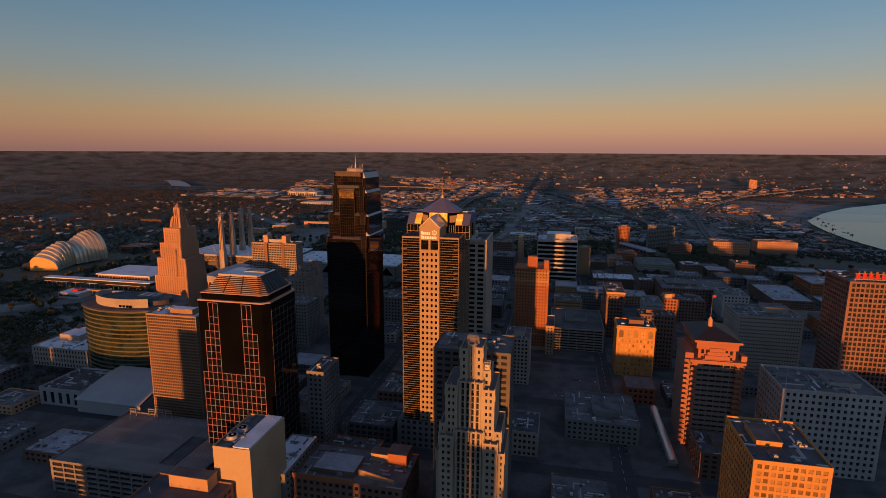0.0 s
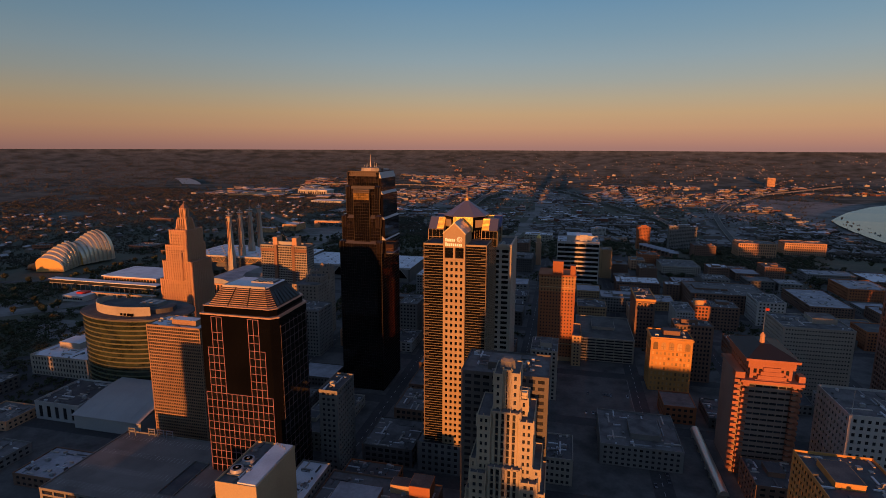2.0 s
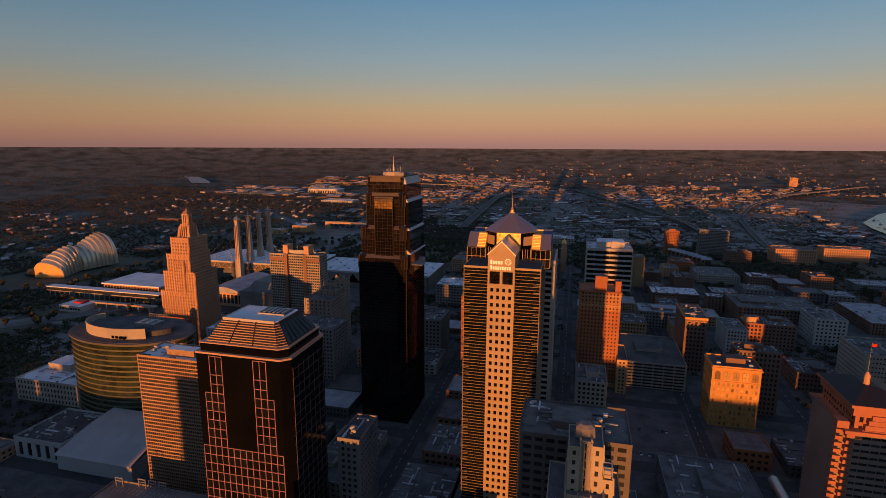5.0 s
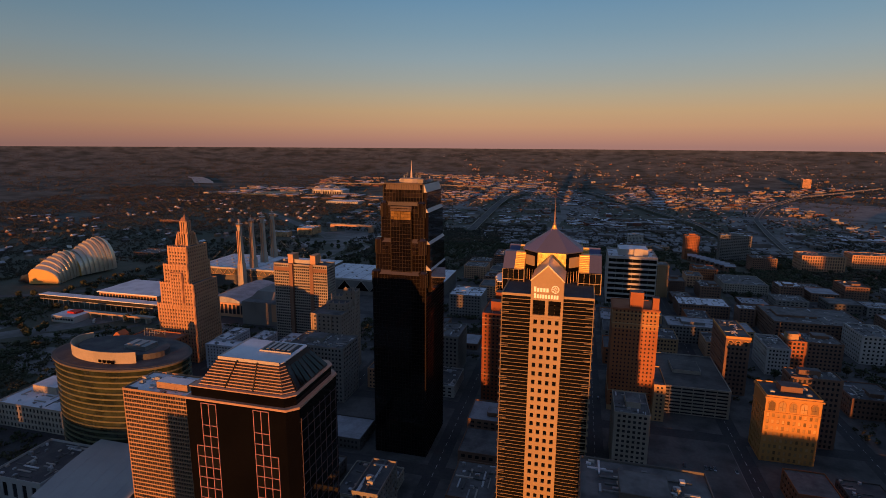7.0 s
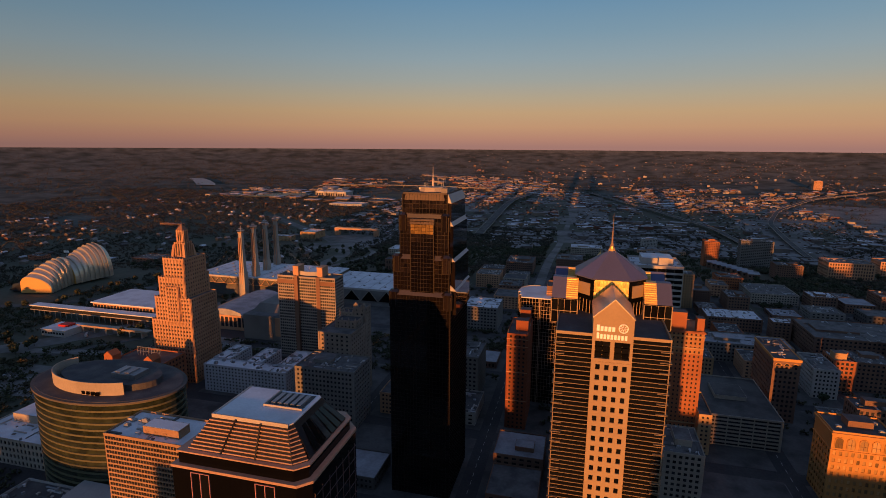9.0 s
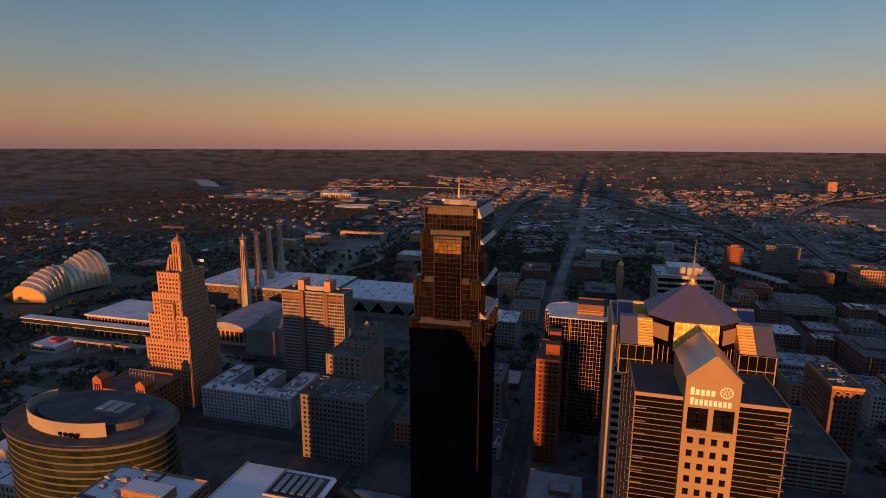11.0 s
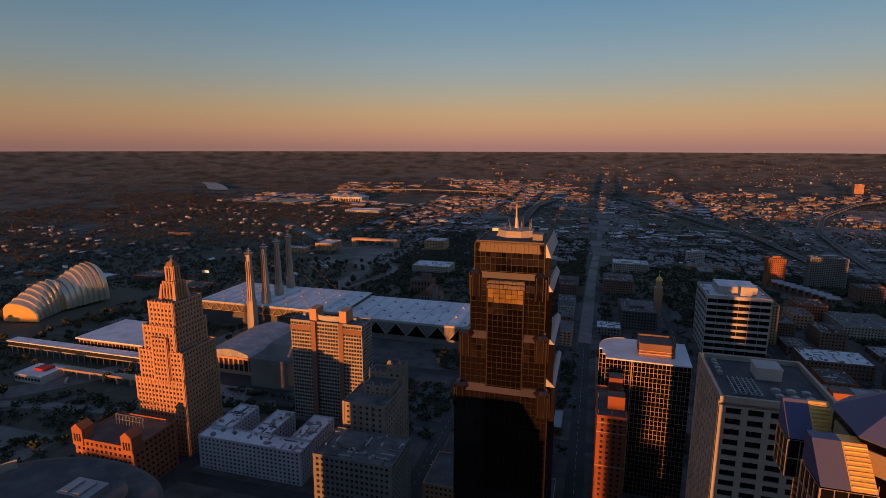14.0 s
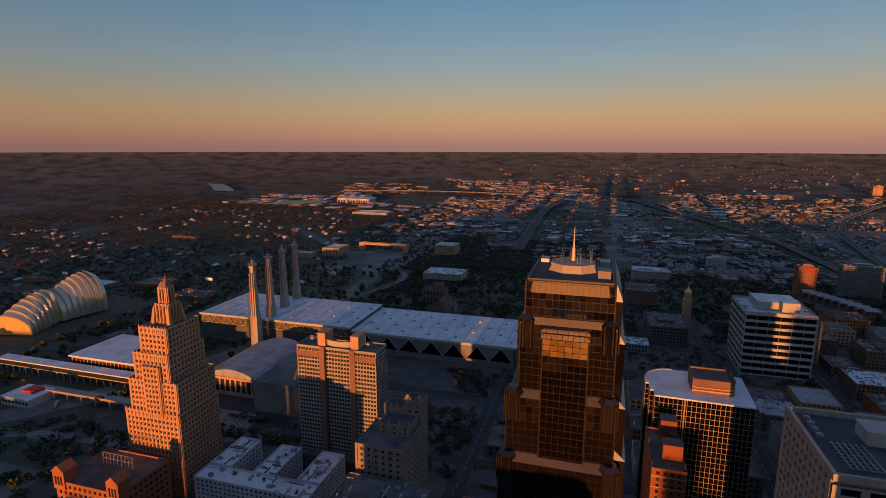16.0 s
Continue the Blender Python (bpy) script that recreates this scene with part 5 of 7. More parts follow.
penthouse(patched, (18, 30, 4, 16), 22, 8, BRICK, ROOFB, "roof_hut")
penthouse(patched, (6, 17, 7, 15), 22, 5, BUFF, ROOFB, "roof_hut")
penthouse(patched, (-24, 2, -12, 6), 22, 3.0, BROWN, ROOFM, "raised_roof")
part("fire_wall", Geo().loft([(4, -10, 22), (27, -13, 22), (27, -12.4, 22), (4, -9.4, 22)], [(4, -10, 26.5), (27, -13, 24), (27, -12.4, 24), (4, -9.4, 26.5)]), BUFF, patched)
part("front_parapet", Geo().box(-34.3, 4, -19.4, -18.8, 22, 25), BRICK, patched)
office("building", "low block with a pale flat roof", -168, -150, 262, 306, 26, GREYC, 4, 4.5, 0.4, 0.5, ROOFW, "FR", 40, 2)
office("apartment_tower", "small lit brick apartment tower", 142, 170, 1305, 1327, 50, BRICK, 3.2, 3.3, 0.5, 0.5, ROOFG, "F", 60, 1, 4, z0=-9)
office("apartment_tower", "broad apartment slab with white balconies", 213, 272, 1326, 1345, 51, GREYC, 3.6, 3.2, 0.3, 0.5, ROOFW, "F", 90, 2, 4, z0=-8)


def row_house(x, y):
    t = thing("row_house", "small terraced house with a pale sloping roof", "house", x, y, ground_z(x, y) - 0.4, group="terraced row houses")
    part("wall", Geo().box(-9, 9, -4.4, 4.4, 0, 11), BROWN, t)
    roof_ = [(-9.5, -5.2, 10.6), (9.5, -5.2, 10.6), (9.5, 4.8, 13.6), (-9.5, 4.8, 13.6)]
    part("roof", Geo().loft(roof_, [(px, py, pz + 0.4) for px, py, pz in roof_]), ROOFM, t)
    for k in range(3):
        part("window", Geo().box(-7.4 + k * 5.6, -4.4 + k * 5.6, -4.5, -4.3, 5.5, 8.5), GLASSI, t)
    return t


first_house = row_house(156, 1292)
OCC.append((140, 225, 1160, 1300))
for k in range(1, 9):
    hx, hy = 156 + 5.2 * k, 1292 - 14.5 * k
    copy_thing(first_house, pose(hx, hy, ground_z(hx, hy) - 0.4))
office("public_building", "long stone building with tall lit colonnade", 334, 406, 1238, 1282, 28, LIME, 4, 6, 0.45, 0.35, ROOFG, "FL", 80, 2, z0=-4)
office("public_building", "long pale stone building with window rows", 441, 521, 1298, 1335, 25, LIME, 4, 5.5, 0.45, 0.35, ROOFG, "F", 90, 2, z0=-6)
office("building", "grey office block beside the straight street", -233, -190, 789, 835, 28, GREYC, 4, 4, 0.4, 0.5, ROOFW, "FR", 90, 3)
office("building", "narrow stone block by the street", -200, -178, 600, 640, 40, GREYC, 4, 4, 0.45, 0.5, ROOFG, "FR", 90, 2)


GRIDM = mat("dull_rose_mullion", (0.27, 0.20, 0.155), rough=0.5, metal=0.2)


def glass_hotel():
    OCC.append((-150, -88, 608, 656))
    t = thing("glass_tower", "rose-gridded glass office tower with a rounded corner and white roof", "office building", -147.8, 612)
    curve = [(17 - 17 * math.sin(a), 24 + 17 * math.cos(a)) for a in np.linspace(0, math.pi / 2, 10)]
    outline = [(4, 0), (56.2, -1.5), (57.4, 40)] + curve + [(0, 17), (2, 17), (2, 7.5), (4, 7.5)]
    part("glass_skin", Geo().prism(outline, 0, 95.2), BLACKG, t)
    n = len(outline)
    bars = Geo()
    for i in range(n):
        a, b = Vector((*outline[i], 0)), Vector((*outline[(i + 1) % n], 0))
        count = max(1, round((b - a).length / 2.45))
        for k in range(count):
            p = a.lerp(b, k / count)
            bars.box(p.x - 0.13, p.x + 0.13, p.y - 0.13, p.y + 0.13, 0, 95.2)
    bars.box(19.8, 20.6, -0.75, 0.2, 0, 95.2)
    part("mullions", bars, GRIDM, t)
    grown = [(28 + (x - 28) * 1.005, 20 + (y - 20) * 1.007) for x, y in outline]
    for k in range(29):
        z = 2.6 + k * 3.3
        part("floor_band", Geo().prism(grown, z, z + 0.28), GRIDM, t)
    part("roof", Geo().prism([(28 + (x - 28) * 1.01, 20 + (y - 20) * 1.012) for x, y in outline], 95.2, 96), ROOFW, t)
    rim = Geo()
    for (ax, ay), (bx, by) in zip(curve, curve[1:]):
        rim.beam((ax + 0.3, ay, 96.4), (bx + 0.3, by, 96.4), 0.5)
    part("curved_parapet", rim, WHITE, t)
    penthouse(t, (25, 47.4, 10, 27), 96, 8.2, BROWN, ROOFB)
    part("penthouse_parapet", Geo().box(24.8, 47.6, 26.4, 27.2, 104.5, 105.6).box(24.8, 25.4, 9.8, 26.4, 104.5, 105.6).box(47, 47.6, 9.8, 26.4, 104.5, 105.6), BROWN, t)
    part("roof_gallery", Geo().box(24.8, 47.6, 9, 9.9, 97.4, 98.3).box(24.8, 47.6, 9.2, 9.9, 99.4, 100.0), LIME, t)


def hip_tower():
    OCC.append((92, 138, 392, 446))
    t = thing("office_tower", "brown brick tower with red stone bays and dark hipped roof", "office building", 117, 420)
    rect = (-15, 15, -23, 22)
    tier(t, rect, 0, 66, 4.2, 3.9, mat("taupe_brick", (0.27, 0.20, 0.16), scale=3), 0.08, 0.6, 0.6, panes="FL", limit=260, name="brick_wall")
    part("corner_shaft", Geo().box(-19, -14.9, -21, 16, 0, 68), bpy.data.materials["taupe_brick"], t)
    for k in range(17):
        z = 3 + k * 3.9
        for x0, x1, y0, dz in ((-21.6, -17.8, -22.6, 0.0), (-17.2, -13.2, -24.6, -1.2), (11.6, 15.2, -25.0, 0.0), (14.6, 17.6, -22.6, -1.2), (17.0, 19.4, -20.2, 0.0)):
            part("bay_spandrel", Geo().box(x0, x1, y0, y0 + 3.2, z + dz, z + dz + 2.1), REDSTONE, t)
    tier(t, (-12.5, 12.5, -20.5, 20), 66, 76, 3.4, 5, REDSTONE, 0.4, 0.4, 0.5, panes="F", limit=20, name="attic_wall")
    part("attic_ledge", Geo().box(-18.5, 18.5, -25.4, 22.4, 66.6, 68.4), REDSTONE, t)
    part("corner_turret", Geo().box(-21.4, -15.6, -22.4, -16, 68.4, 72.5).box(15.8, 19.6, -22.4, -16, 68.4, 72.5), REDSTONE, t)
    for k in range(4):
        part("stepped_gable", Geo().box(-10 + k * 1.6, 10 - k * 1.6, -23.6 + k * 0.5, -20, 66.2 + k * 2.6, 68.8 + k * 2.6), REDSTONE, t)
    part("eave", Geo().box(-16.0, 16.0, -22.9, 22, 80.6, 82.2), REDSTONE, t)
    part("hip_roof", Geo().loft([(-15.8, -22.7, 82.2), (15.8, -22.7, 82.2), (15.8, 21.8, 82.2), (-15.8, 21.8, 82.2)], [(-3, -6, 87.5), (3, -6, 87.5), (3, 9, 87.5), (-3, 9, 87.5)]), COPPERR, t)
    part("upper_wall", Geo().box(-14, 14, -21, 20.8, 75.5, 80.6), REDSTONE, t)
    part("cupola", Geo().cyl(-1.6, -3, 86.8, 92.0, 1.7, 1.5, 8).cyl(-1.6, -3, 92.0, 94.6, 1.9, 0.4, 8), LIME, t)
    part("flagpole", Geo().cyl(-1.6, -3, 94.2, 112, 0.16, 0.08, 6), METALG, t)
    part("flag", Geo().box(-1.5, 0.8, -3.06, -3.0, 109.4, 111.2), REDP, t)


def brick_turrets():
    OCC.append((-497, -440, 512, 556))
    t = thing("theatre_building", "red brick theatre block with two gabled turrets", "theatre", -469, 535)
    rect = (-25, 25, -18, 20)
    tier(t, rect, 0, 34, 4, 4.2, BRICK, 0.5, 0.5, panes="FR", limit=120)
    flat_roof(t, rect, 34, ROOFB, BRICK)
    for x in (-21, 21):
        part("turret", Geo().box(x - 4.5, x + 4.5, -19, -10, 30, 42).loft([(x - 4.8, -19.3, 42), (x + 4.8, -19.3, 42), (x + 4.8, -9.7, 42), (x - 4.8, -9.7, 42)], [(x - 0.1, -19.3, 46), (x + 0.1, -19.3, 46), (x + 0.1, -9.7, 46), (x - 0.1, -9.7, 46)]), BRICK, t)
        for k in range(3):
            part("arched_window", Geo().box(x - 2.9 + k * 2.2, x - 1.5 + k * 2.2, -19.12, -19.0, 33, 38).cyl(x - 2.2 + k * 2.2, -19.06, 38, 38.6, 0.7, 0.5, 8), GLASSI, t)
    part("sign_frame", Geo().beam((-14, 6, 38), (10, 6, 38), 0.3).beam((-14, 6, 42), (10, 6, 42), 0.3), METALG, t)
    for i in range(9):
        x = -14 + i * 3
        part("sign_strut", Geo().beam((x, 6, 34), (x, 6, 42), 0.25).beam((x, 6, 38), (x + 1.4, 6, 42), 0.25), METALG, t)


def hotel_crown():
    t = thing("roof_screen", "curved pale roof screen between two lift towers on the hotel", "roof structure", -355, 632, 97)
    for x in (-12, 14):
        part("lift_tower", Geo().box(x - 3, x + 3, -8, 4, 0, 9).box(x - 3.3, x + 3.3, -8.3, 4.3, 9, 9.6), LIME, t)
    seg = Geo()
    out = [(1 + 10.5 * math.cos(math.pi * (1 + i / 12)), -4 + 4 * math.sin(math.pi * (1 + i / 12))) for i in range(13)]
    inn = [(1 + 9.9 * math.cos(math.pi * (1 + i / 12)), -4 + 3.5 * math.sin(math.pi * (1 + i / 12))) for i in range(12, -1, -1)]
    seg.prism(out + inn, 0.5, 4.5)
    part("curved_screen", seg, WHITE, t)
    for i in range(5):
        part("mast_aerial", Geo().cyl(-22 + i * 10, 2, 0, 6 + i % 3, 0.1, 0.05, 5), METALG, t)


glass_hotel()
hip_tower()
brick_turrets()
hotel_crown()


# ---- rooftop fans and signs near the start ----
for i in range(2):
    t = thing("cooling_fan", "round grey cooling fan on the concrete tower roof", "cooling fan", -169.5 + i * 0.8, 243 + i * 8.5, 58.1, group="roof cooling fans")
    part("fan_base", Geo().box(-3.4, 3.4, -3.4, 3.4, 0, 1.0), GREYC, t)
    part("fan_ring", Geo().cyl(0, 0, 1.0, 2.6, 3.3, 3.0, 24), LEDGE, t)
    part("fan_mouth", Geo().cyl(0, 0, 2.6, 2.7, 2.1, 2.1, 24), GRANITE, t)
    part("fan_hub", Geo().cyl(0, 0, 2.7, 2.9, 0.7, 0.7, 12), LEDGE, t)
t = thing("roof_slab", "raised pale roof slab along the concrete tower", "roof", -158.6, 251.5, 58.05)
part("slab", Geo().box(-4.8, 4.8, -17.8, 17.8, 0, 1.6), ROOFW, t)
for k in range(4):
    part("vent_pipe", Geo().cyl(-3 + 2 * k, 16 - k, 1.6, 3.2, 0.25, 0.25, 8), METALG, t)
t = thing("roof_sign", "red roof sign of large block letters, shown as plain bars", "sign", 236, 449, 120)
for i in range(7):
    part("sign_bar", Geo().box(-14 + i * 4.2, -11.4 + i * 4.2, -0.3, 0.1, 2, 6), REDP, t)
part("sign_rack", Geo().beam((-15, 0.4, 1.5), (16, 0.4, 1.5), 0.4).beam((-15, 0.4, 6), (16, 0.4, 6), 0.3).beam((-14, 0.4, 0), (-14, 0.4, 6), 0.3).beam((15, 0.4, 0), (15, 0.4, 6), 0.3), METALG, t)
t = thing("flagpole", "white flagpole with gilt base on the cornice", "flagpole", 155, 378, 58.6)
part("pole", Geo().cyl(0, 0, 0, 16, 0.22, 0.1, 8), WHITE, t)
part("pole_base", Geo().cyl(0, 0, 0, 1.2, 0.8, 0.5, 8), LIME, t)
t = thing("skybridge", "covered silver tube walkway beside the lot", "walkway", 86, 404, 0)
tube = Geo()
ringt = [(3.2 * math.cos(math.pi * i / 8), 3.2 * math.sin(math.pi * i / 8)) for i in range(9)]
tube.loft([(x, -41, 4 + z) for x, z in ringt], [(x, 41, 4 + z) for x, z in ringt])
part("tube_roof", tube, SILVER, t)
for k in range(8):
    part("tube_leg", Geo().box(-3, 3, -38 + k * 10.5, -37 + k * 10.5, 0, 4), PALE, t)


# ---- convention centre with its four pylons ----
def convention_hall():
    OCC.append((-670, -255, 835, 955))
    t = thing("convention_hall", "huge convention hall with white flat roof and triangular front trusses", "convention centre", -460, 893)
    for x0, x1, z, y0, y1 in ((-205, 4, 29, -50, 50), (4, 200, 24, -46, 52)):
        part("hall_wall", Geo().box(x0, x1, y0 + 1.5, y1, 0, z - 1), DARKC, t)
        part("hall_roof", Geo().box(x0 - 0.5, x1 + 0.5, y0, y1 + 0.5, z - 1, z), ROOFW, t)
        part("roof_edge", Geo().box(x0 - 0.8, x1 + 0.8, y0 - 0.4, y0, z - 2.2, z + 0.5), WHITE, t)
        for k in range(int((x1 - x0) / 16)):
            x = x0 + 8 + k * 16
            part("roof_seam", Geo().box(x - 0.3, x + 0.3, y0 + 1, y1, z, z + 0.25), LEDGE, t)
            for j in range(4):
                if (k + j) % 2:
                    part("roof_vent", Geo().box(x + 3, x + 6, y0 + 14 + j * 20, y0 + 16.4 + j * 20, z, z + 1.1).cyl(x + 4.5, y0 + 15.2 + j * 20, z + 1.1, z + 1.6, 0.8, 0.7, 8), METALG, t)
    for k in range(7):
        x = 12 + k * 26.5
        part("front_gable", Geo().loft([(x, -46.9, 7), (x + 26, -46.9, 7), (x + 26, -46.3, 7), (x, -46.3, 7)], [(x + 12.9, -46.9, 22), (x + 13.1, -46.9, 22), (x + 13.1, -46.3, 22), (x + 12.9, -46.3, 22)]), GRANITE, t)
        part("gable_frame", Geo().beam((x, -47.1, 7), (x + 13, -47.1, 22), 0.8).beam((x + 26, -47.1, 7), (x + 13, -47.1, 22), 0.8), PALE, t)
        part("front_wall", Geo().box(x, x + 26.4, -46.2, -45.6, 0, 22), GREYC, t)
    for k in range(13):
        x = -203 + k * 15.8
        part("truss", Geo().beam((x, -50.3, 18), (x + 7.9, -50.3, 28), 0.7).beam((x + 7.9, -50.3, 28), (x + 15.8, -50.3, 18), 0.7).beam((x, -50.3, 18), (x + 15.8, -50.3, 18), 0.7), BUFF, t)


def pylon(x, y):
    t = thing("pylon", "tall tapered concrete pylon topped with a metal sky sculpture", "pylon", x, y, 0, 0, "convention hall pylons")
    def sq(r, z):
        return [(-r, -r, z), (r, -r, z), (r, r, z), (-r, r, z)]
    part("shaft", Geo().loft(sq(5.0, 0), sq(4.4, 45)).loft(sq(3.6, 45), sq(3.0, 78)).loft(sq(2.6, 78), sq(2.4, 102)), PALE, t)
    for s in (-1, 1):
        part("fluting", Geo().box(-0.5 + s * 1.5, 0.5 + s * 1.5, -4.95, -2.4, 28, 95), LIME, t)
    part("collar", Geo().box(-3.2, 3.2, -3.2, 3.2, 101, 103), LIME, t)
    part("sculpture_ring", Geo().cyl(0, 0, 104.5, 105.3, 5.2, 5.6, 12).cyl(0, 0, 107.5, 108, 2.8, 3.2, 10), METALG, t)
    part("sculpture_mast", Geo().cyl(0, 0, 103, 110, 0.9, 0.6, 8).cyl(0, 0, 110, 113, 0.3, 0.1, 6), METALG, t)
    part("cross_arm", Geo().beam((-6, 0, 104.9), (6, 0, 104.9), 0.5).beam((0, -6, 104.9), (0, 6, 104.9), 0.5), METALG, t)
    return t


convention_hall()
PY = [(-561 - 7 * k, 814 + 41 * k) for k in range(4)]
py_first = pylon(*PY[0])
for p in PY[1:]:
    copy_thing(py_first, pose(*p, 0))
for k, (x, y) in enumerate(PY):
    for s in (-1, 1):
        for j in range(1):
            c = Geo().beam((x + s * 2, y, 90), (x + s * 75, y + 4, 29), 0.09)
            whole("stay_cable", c, METALG, "thin steel stay cable from pylon to hall roof", "cable", group="pylon stay cables")


def auditorium():
    OCC.append((-550, -420, 680, 800))
    t = thing("auditorium", "grey stone auditorium with blank walls", "auditorium", -450, 738)
    part("wall", Geo().box(-24, 26, -52, 52, 0, 29).box(-24.3, 26.3, -52.3, 52.3, 26, 27), GREYC, t)
    part("roof", Geo().box(-23, 25, -51, 51, 29, 29.2), ROOFG, t)
    part("upper_hall", Geo().loft([(-20, -40, 29), (20, -40, 29), (20, 45, 29), (-20, 45, 29)], [(-14, -32, 38), (14, -32, 38), (14, 38, 38), (-14, 38, 38)]), GREYC, t)
    part("lit_pier", Geo().box(18, 26.6, -53, -50, 6, 28), LIME, t)
    t2 = thing("arched_hall", "low hall with a silver barrel roof and arcaded front", "hall", -515, 752)
    arch = [(-32 + 64 * i / 14, 17 + 9 * math.sin(math.pi * i / 14)) for i in range(15)]
    part("barrel_roof", Geo().loft([(x, -45, z) for x, z in arch], [(x, 48, z) for x, z in arch]), ROOFM, t2)
    part("front_wall", Geo().box(-32, 32, -46, 48, 0, 18.2), LIME, t2)
    for i in range(10):
        part("arcade_opening", Geo().box(-29 + i * 6, -25 + i * 6, -46.15, -45.9, 4, 16), GLASSI, t2)
    t3 = thing("exhibit_hall", "long low exhibition hall with pale flat roof and glazed front", "hall", -664, 735)
    OCC.append((-715, -610, 680, 770))
    part("wall", Geo().box(-47, 48, -32, 33, 0, 19), LIME, t3)
    part("roof", Geo().box(-49, 50, -34, 34, 19, 20.5), ROOFW, t3)
    for i in range(18):
        part("front_window", Geo().box(-45 + i * 5.1, -41 + i * 5.1, -32.15, -31.9, 9, 17), GLASSI, t3)
    t4 = thing("walkway", "long covered walkway on round columns with a pale roof", "walkway", -690, 690)
    part("roof", Geo().box(-105, 90, -6, 7, 13.5, 14.6), ROOFW, t4)
    part("glazed_side", Geo().box(-104, 89, -5, 6, 9, 13.5), GLASSI, t4)
    part("floor_slab", Geo().box(-105, 90, -5.6, 6.6, 8, 9), PALE, t4)
    for i in range(22):
        part("column", Geo().cyl(-100 + i * 8.8, -4.6, 0, 8, 0.5, 0.5, 8), PALE, t4)
    t5 = thing("overpass", "low concrete overpass on thick piers", "bridge", -640, 655)
    part("deck", Geo().box(-55, 60, -5, 5, 7, 8.2), PALE, t5)
    part("rail_wall", Geo().box(-55, 60, -5.2, -4.8, 8.2, 9.3), LIME, t5)
    for i in range(7):
        part("pier", Geo().box(-50 + i * 17, -48 + i * 17, -4, 4, 0, 7), PALE, t5)
    t6 = thing("building", "small white shop with a red roof panel", "building", -690, 642)
    OCC.append((-712, -668, 625, 662))
    part("wall", Geo().box(-19, 16, -13, 13, 0, 8), WHITE, t6)
    part("roof", Geo().box(-19.4, 16.4, -13.4, 13.4, 8, 8.6), ROOFW, t6)
    part("red_panel", Geo().box(-6, 8, -2, 9, 8.6, 11), REDP, t6)
    for i in range(8):
        part("window", Geo().box(-18 + i * 4.2, -15 + i * 4.2, -13.15, -12.9, 3, 5.5), GLASSI, t6)


auditorium()


# ---- concert hall: two shells of nested steel arches ----
def concert_hall():
    OCC.append((-985, -840, 715, 960))
    t = thing("concert_hall", "concert hall of two shells built from nested curved steel bands", "concert hall", -915, 850)
    # gold of the low sun put into the colour of the east end walls
    honey = mat("sunlit_gold_wall", (0.62, 0.37, 0.12), rough=0.55, var=0.12)
    shells = (((-1, 47, -84), (0, 26, -16), 25, 45, 7), ((-4, 30, -18), (-2, 40, 46), 36, 58, 8))
    for (xa, ra, ya), (xb, rb, yb), h0, h1, n in shells:
        def arc(f, k):
            """Cross-section at fraction f along the shell, shrunk by k."""
            xl, xr, y = xa + (xb - xa) * f, ra + (rb - ra) * f, ya + (yb - ya) * f
            h = (h0 + (h1 - h0) * math.sin(math.pi * 0.56 * min(1.0, f * 1.05))) * k
            xc = xl + 0.2 * (xr - xl)
            skew = 10 * (1 - f) if ya < -50 else 0
            pts = [(xl, 0.0), (xl + 0.4, h * 0.72), (xl + 0.1 * (xr - xl), h * 0.92)]
            pts += [(xc + (xr - xc) * k * math.cos(math.pi / 2 * (1 - q / 14)), h * math.sin(math.pi / 2 * (1 - q / 14)) ** 0.75 if q < 14 else 0.0) for q in range(15)]
            return [(x, y + skew * (x - xl) / 48, z) for x, z in pts]
        part("end_wall", Geo().loft([(x, y - 0.6, z) for x, y, z in arc(0, 0.97)], [(x, y + 0.3, z) for x, y, z in arc(0, 0.97)]), honey, t)
        for i in range(n):
            part("shell_band", Geo().loft(arc(i / n, 1.0), arc((i + 1.05) / n, 0.93)), SILVER, t)
    part("glass_lobby", Geo().loft([(-34, -78, 0), (-4, -80, 0), (0, 60, 0), (-34, 66, 0)], [(-26, -76, 10), (-4, -78, 15), (0, 58, 30), (-22, 62, 22)]), GLASSI, t)


concert_hall()


for label, x0, x1, y0, y1, h, wall, roof, units in (
        ("low honey-brick block with a flat roof", -1108, -1050, 938, 962, 11, BUFF, ROOFG, 3),
        ("low depot with a clean white roof", -1120, -1048, 1034, 1074, 8, GREYC, ROOFW, 2),
        ("low red-fronted shop block with a tar roof", -1280, -1242, 1060, 1082, 9, REDSTONE, ROOFB, 1),
        ("buff shop row with a white roof", -1166, -1128, 1040, 1066, 7, BUFF, ROOFW, 2),
        ("buff shop row with parapets", -1166, -1134, 1080, 1102, 7, BUFF, ROOFG, 1),
        ("dark works hall with a pale roof", -1000, -940, 1060, 1106, 8, BROWN, ROOFG, 3),
        ("low brick depot with a tar roof", -846, -780, 982, 1018, 7, BROWN, ROOFB, 3),
        ("brick apartment row on the hill", -1390, -1310, 1572, 1588, 8, BROWN, ROOFB, 1)):
    random.seed(int(-x0))
    office("building", label, x0, x1, y0, y1, h, wall, 3.6, 3.6, 0.45, 0.5, roof, "F", 24, units, 0, z0=min(0.0, ground_z((x0 + x1) / 2, y0)) - 0.3)
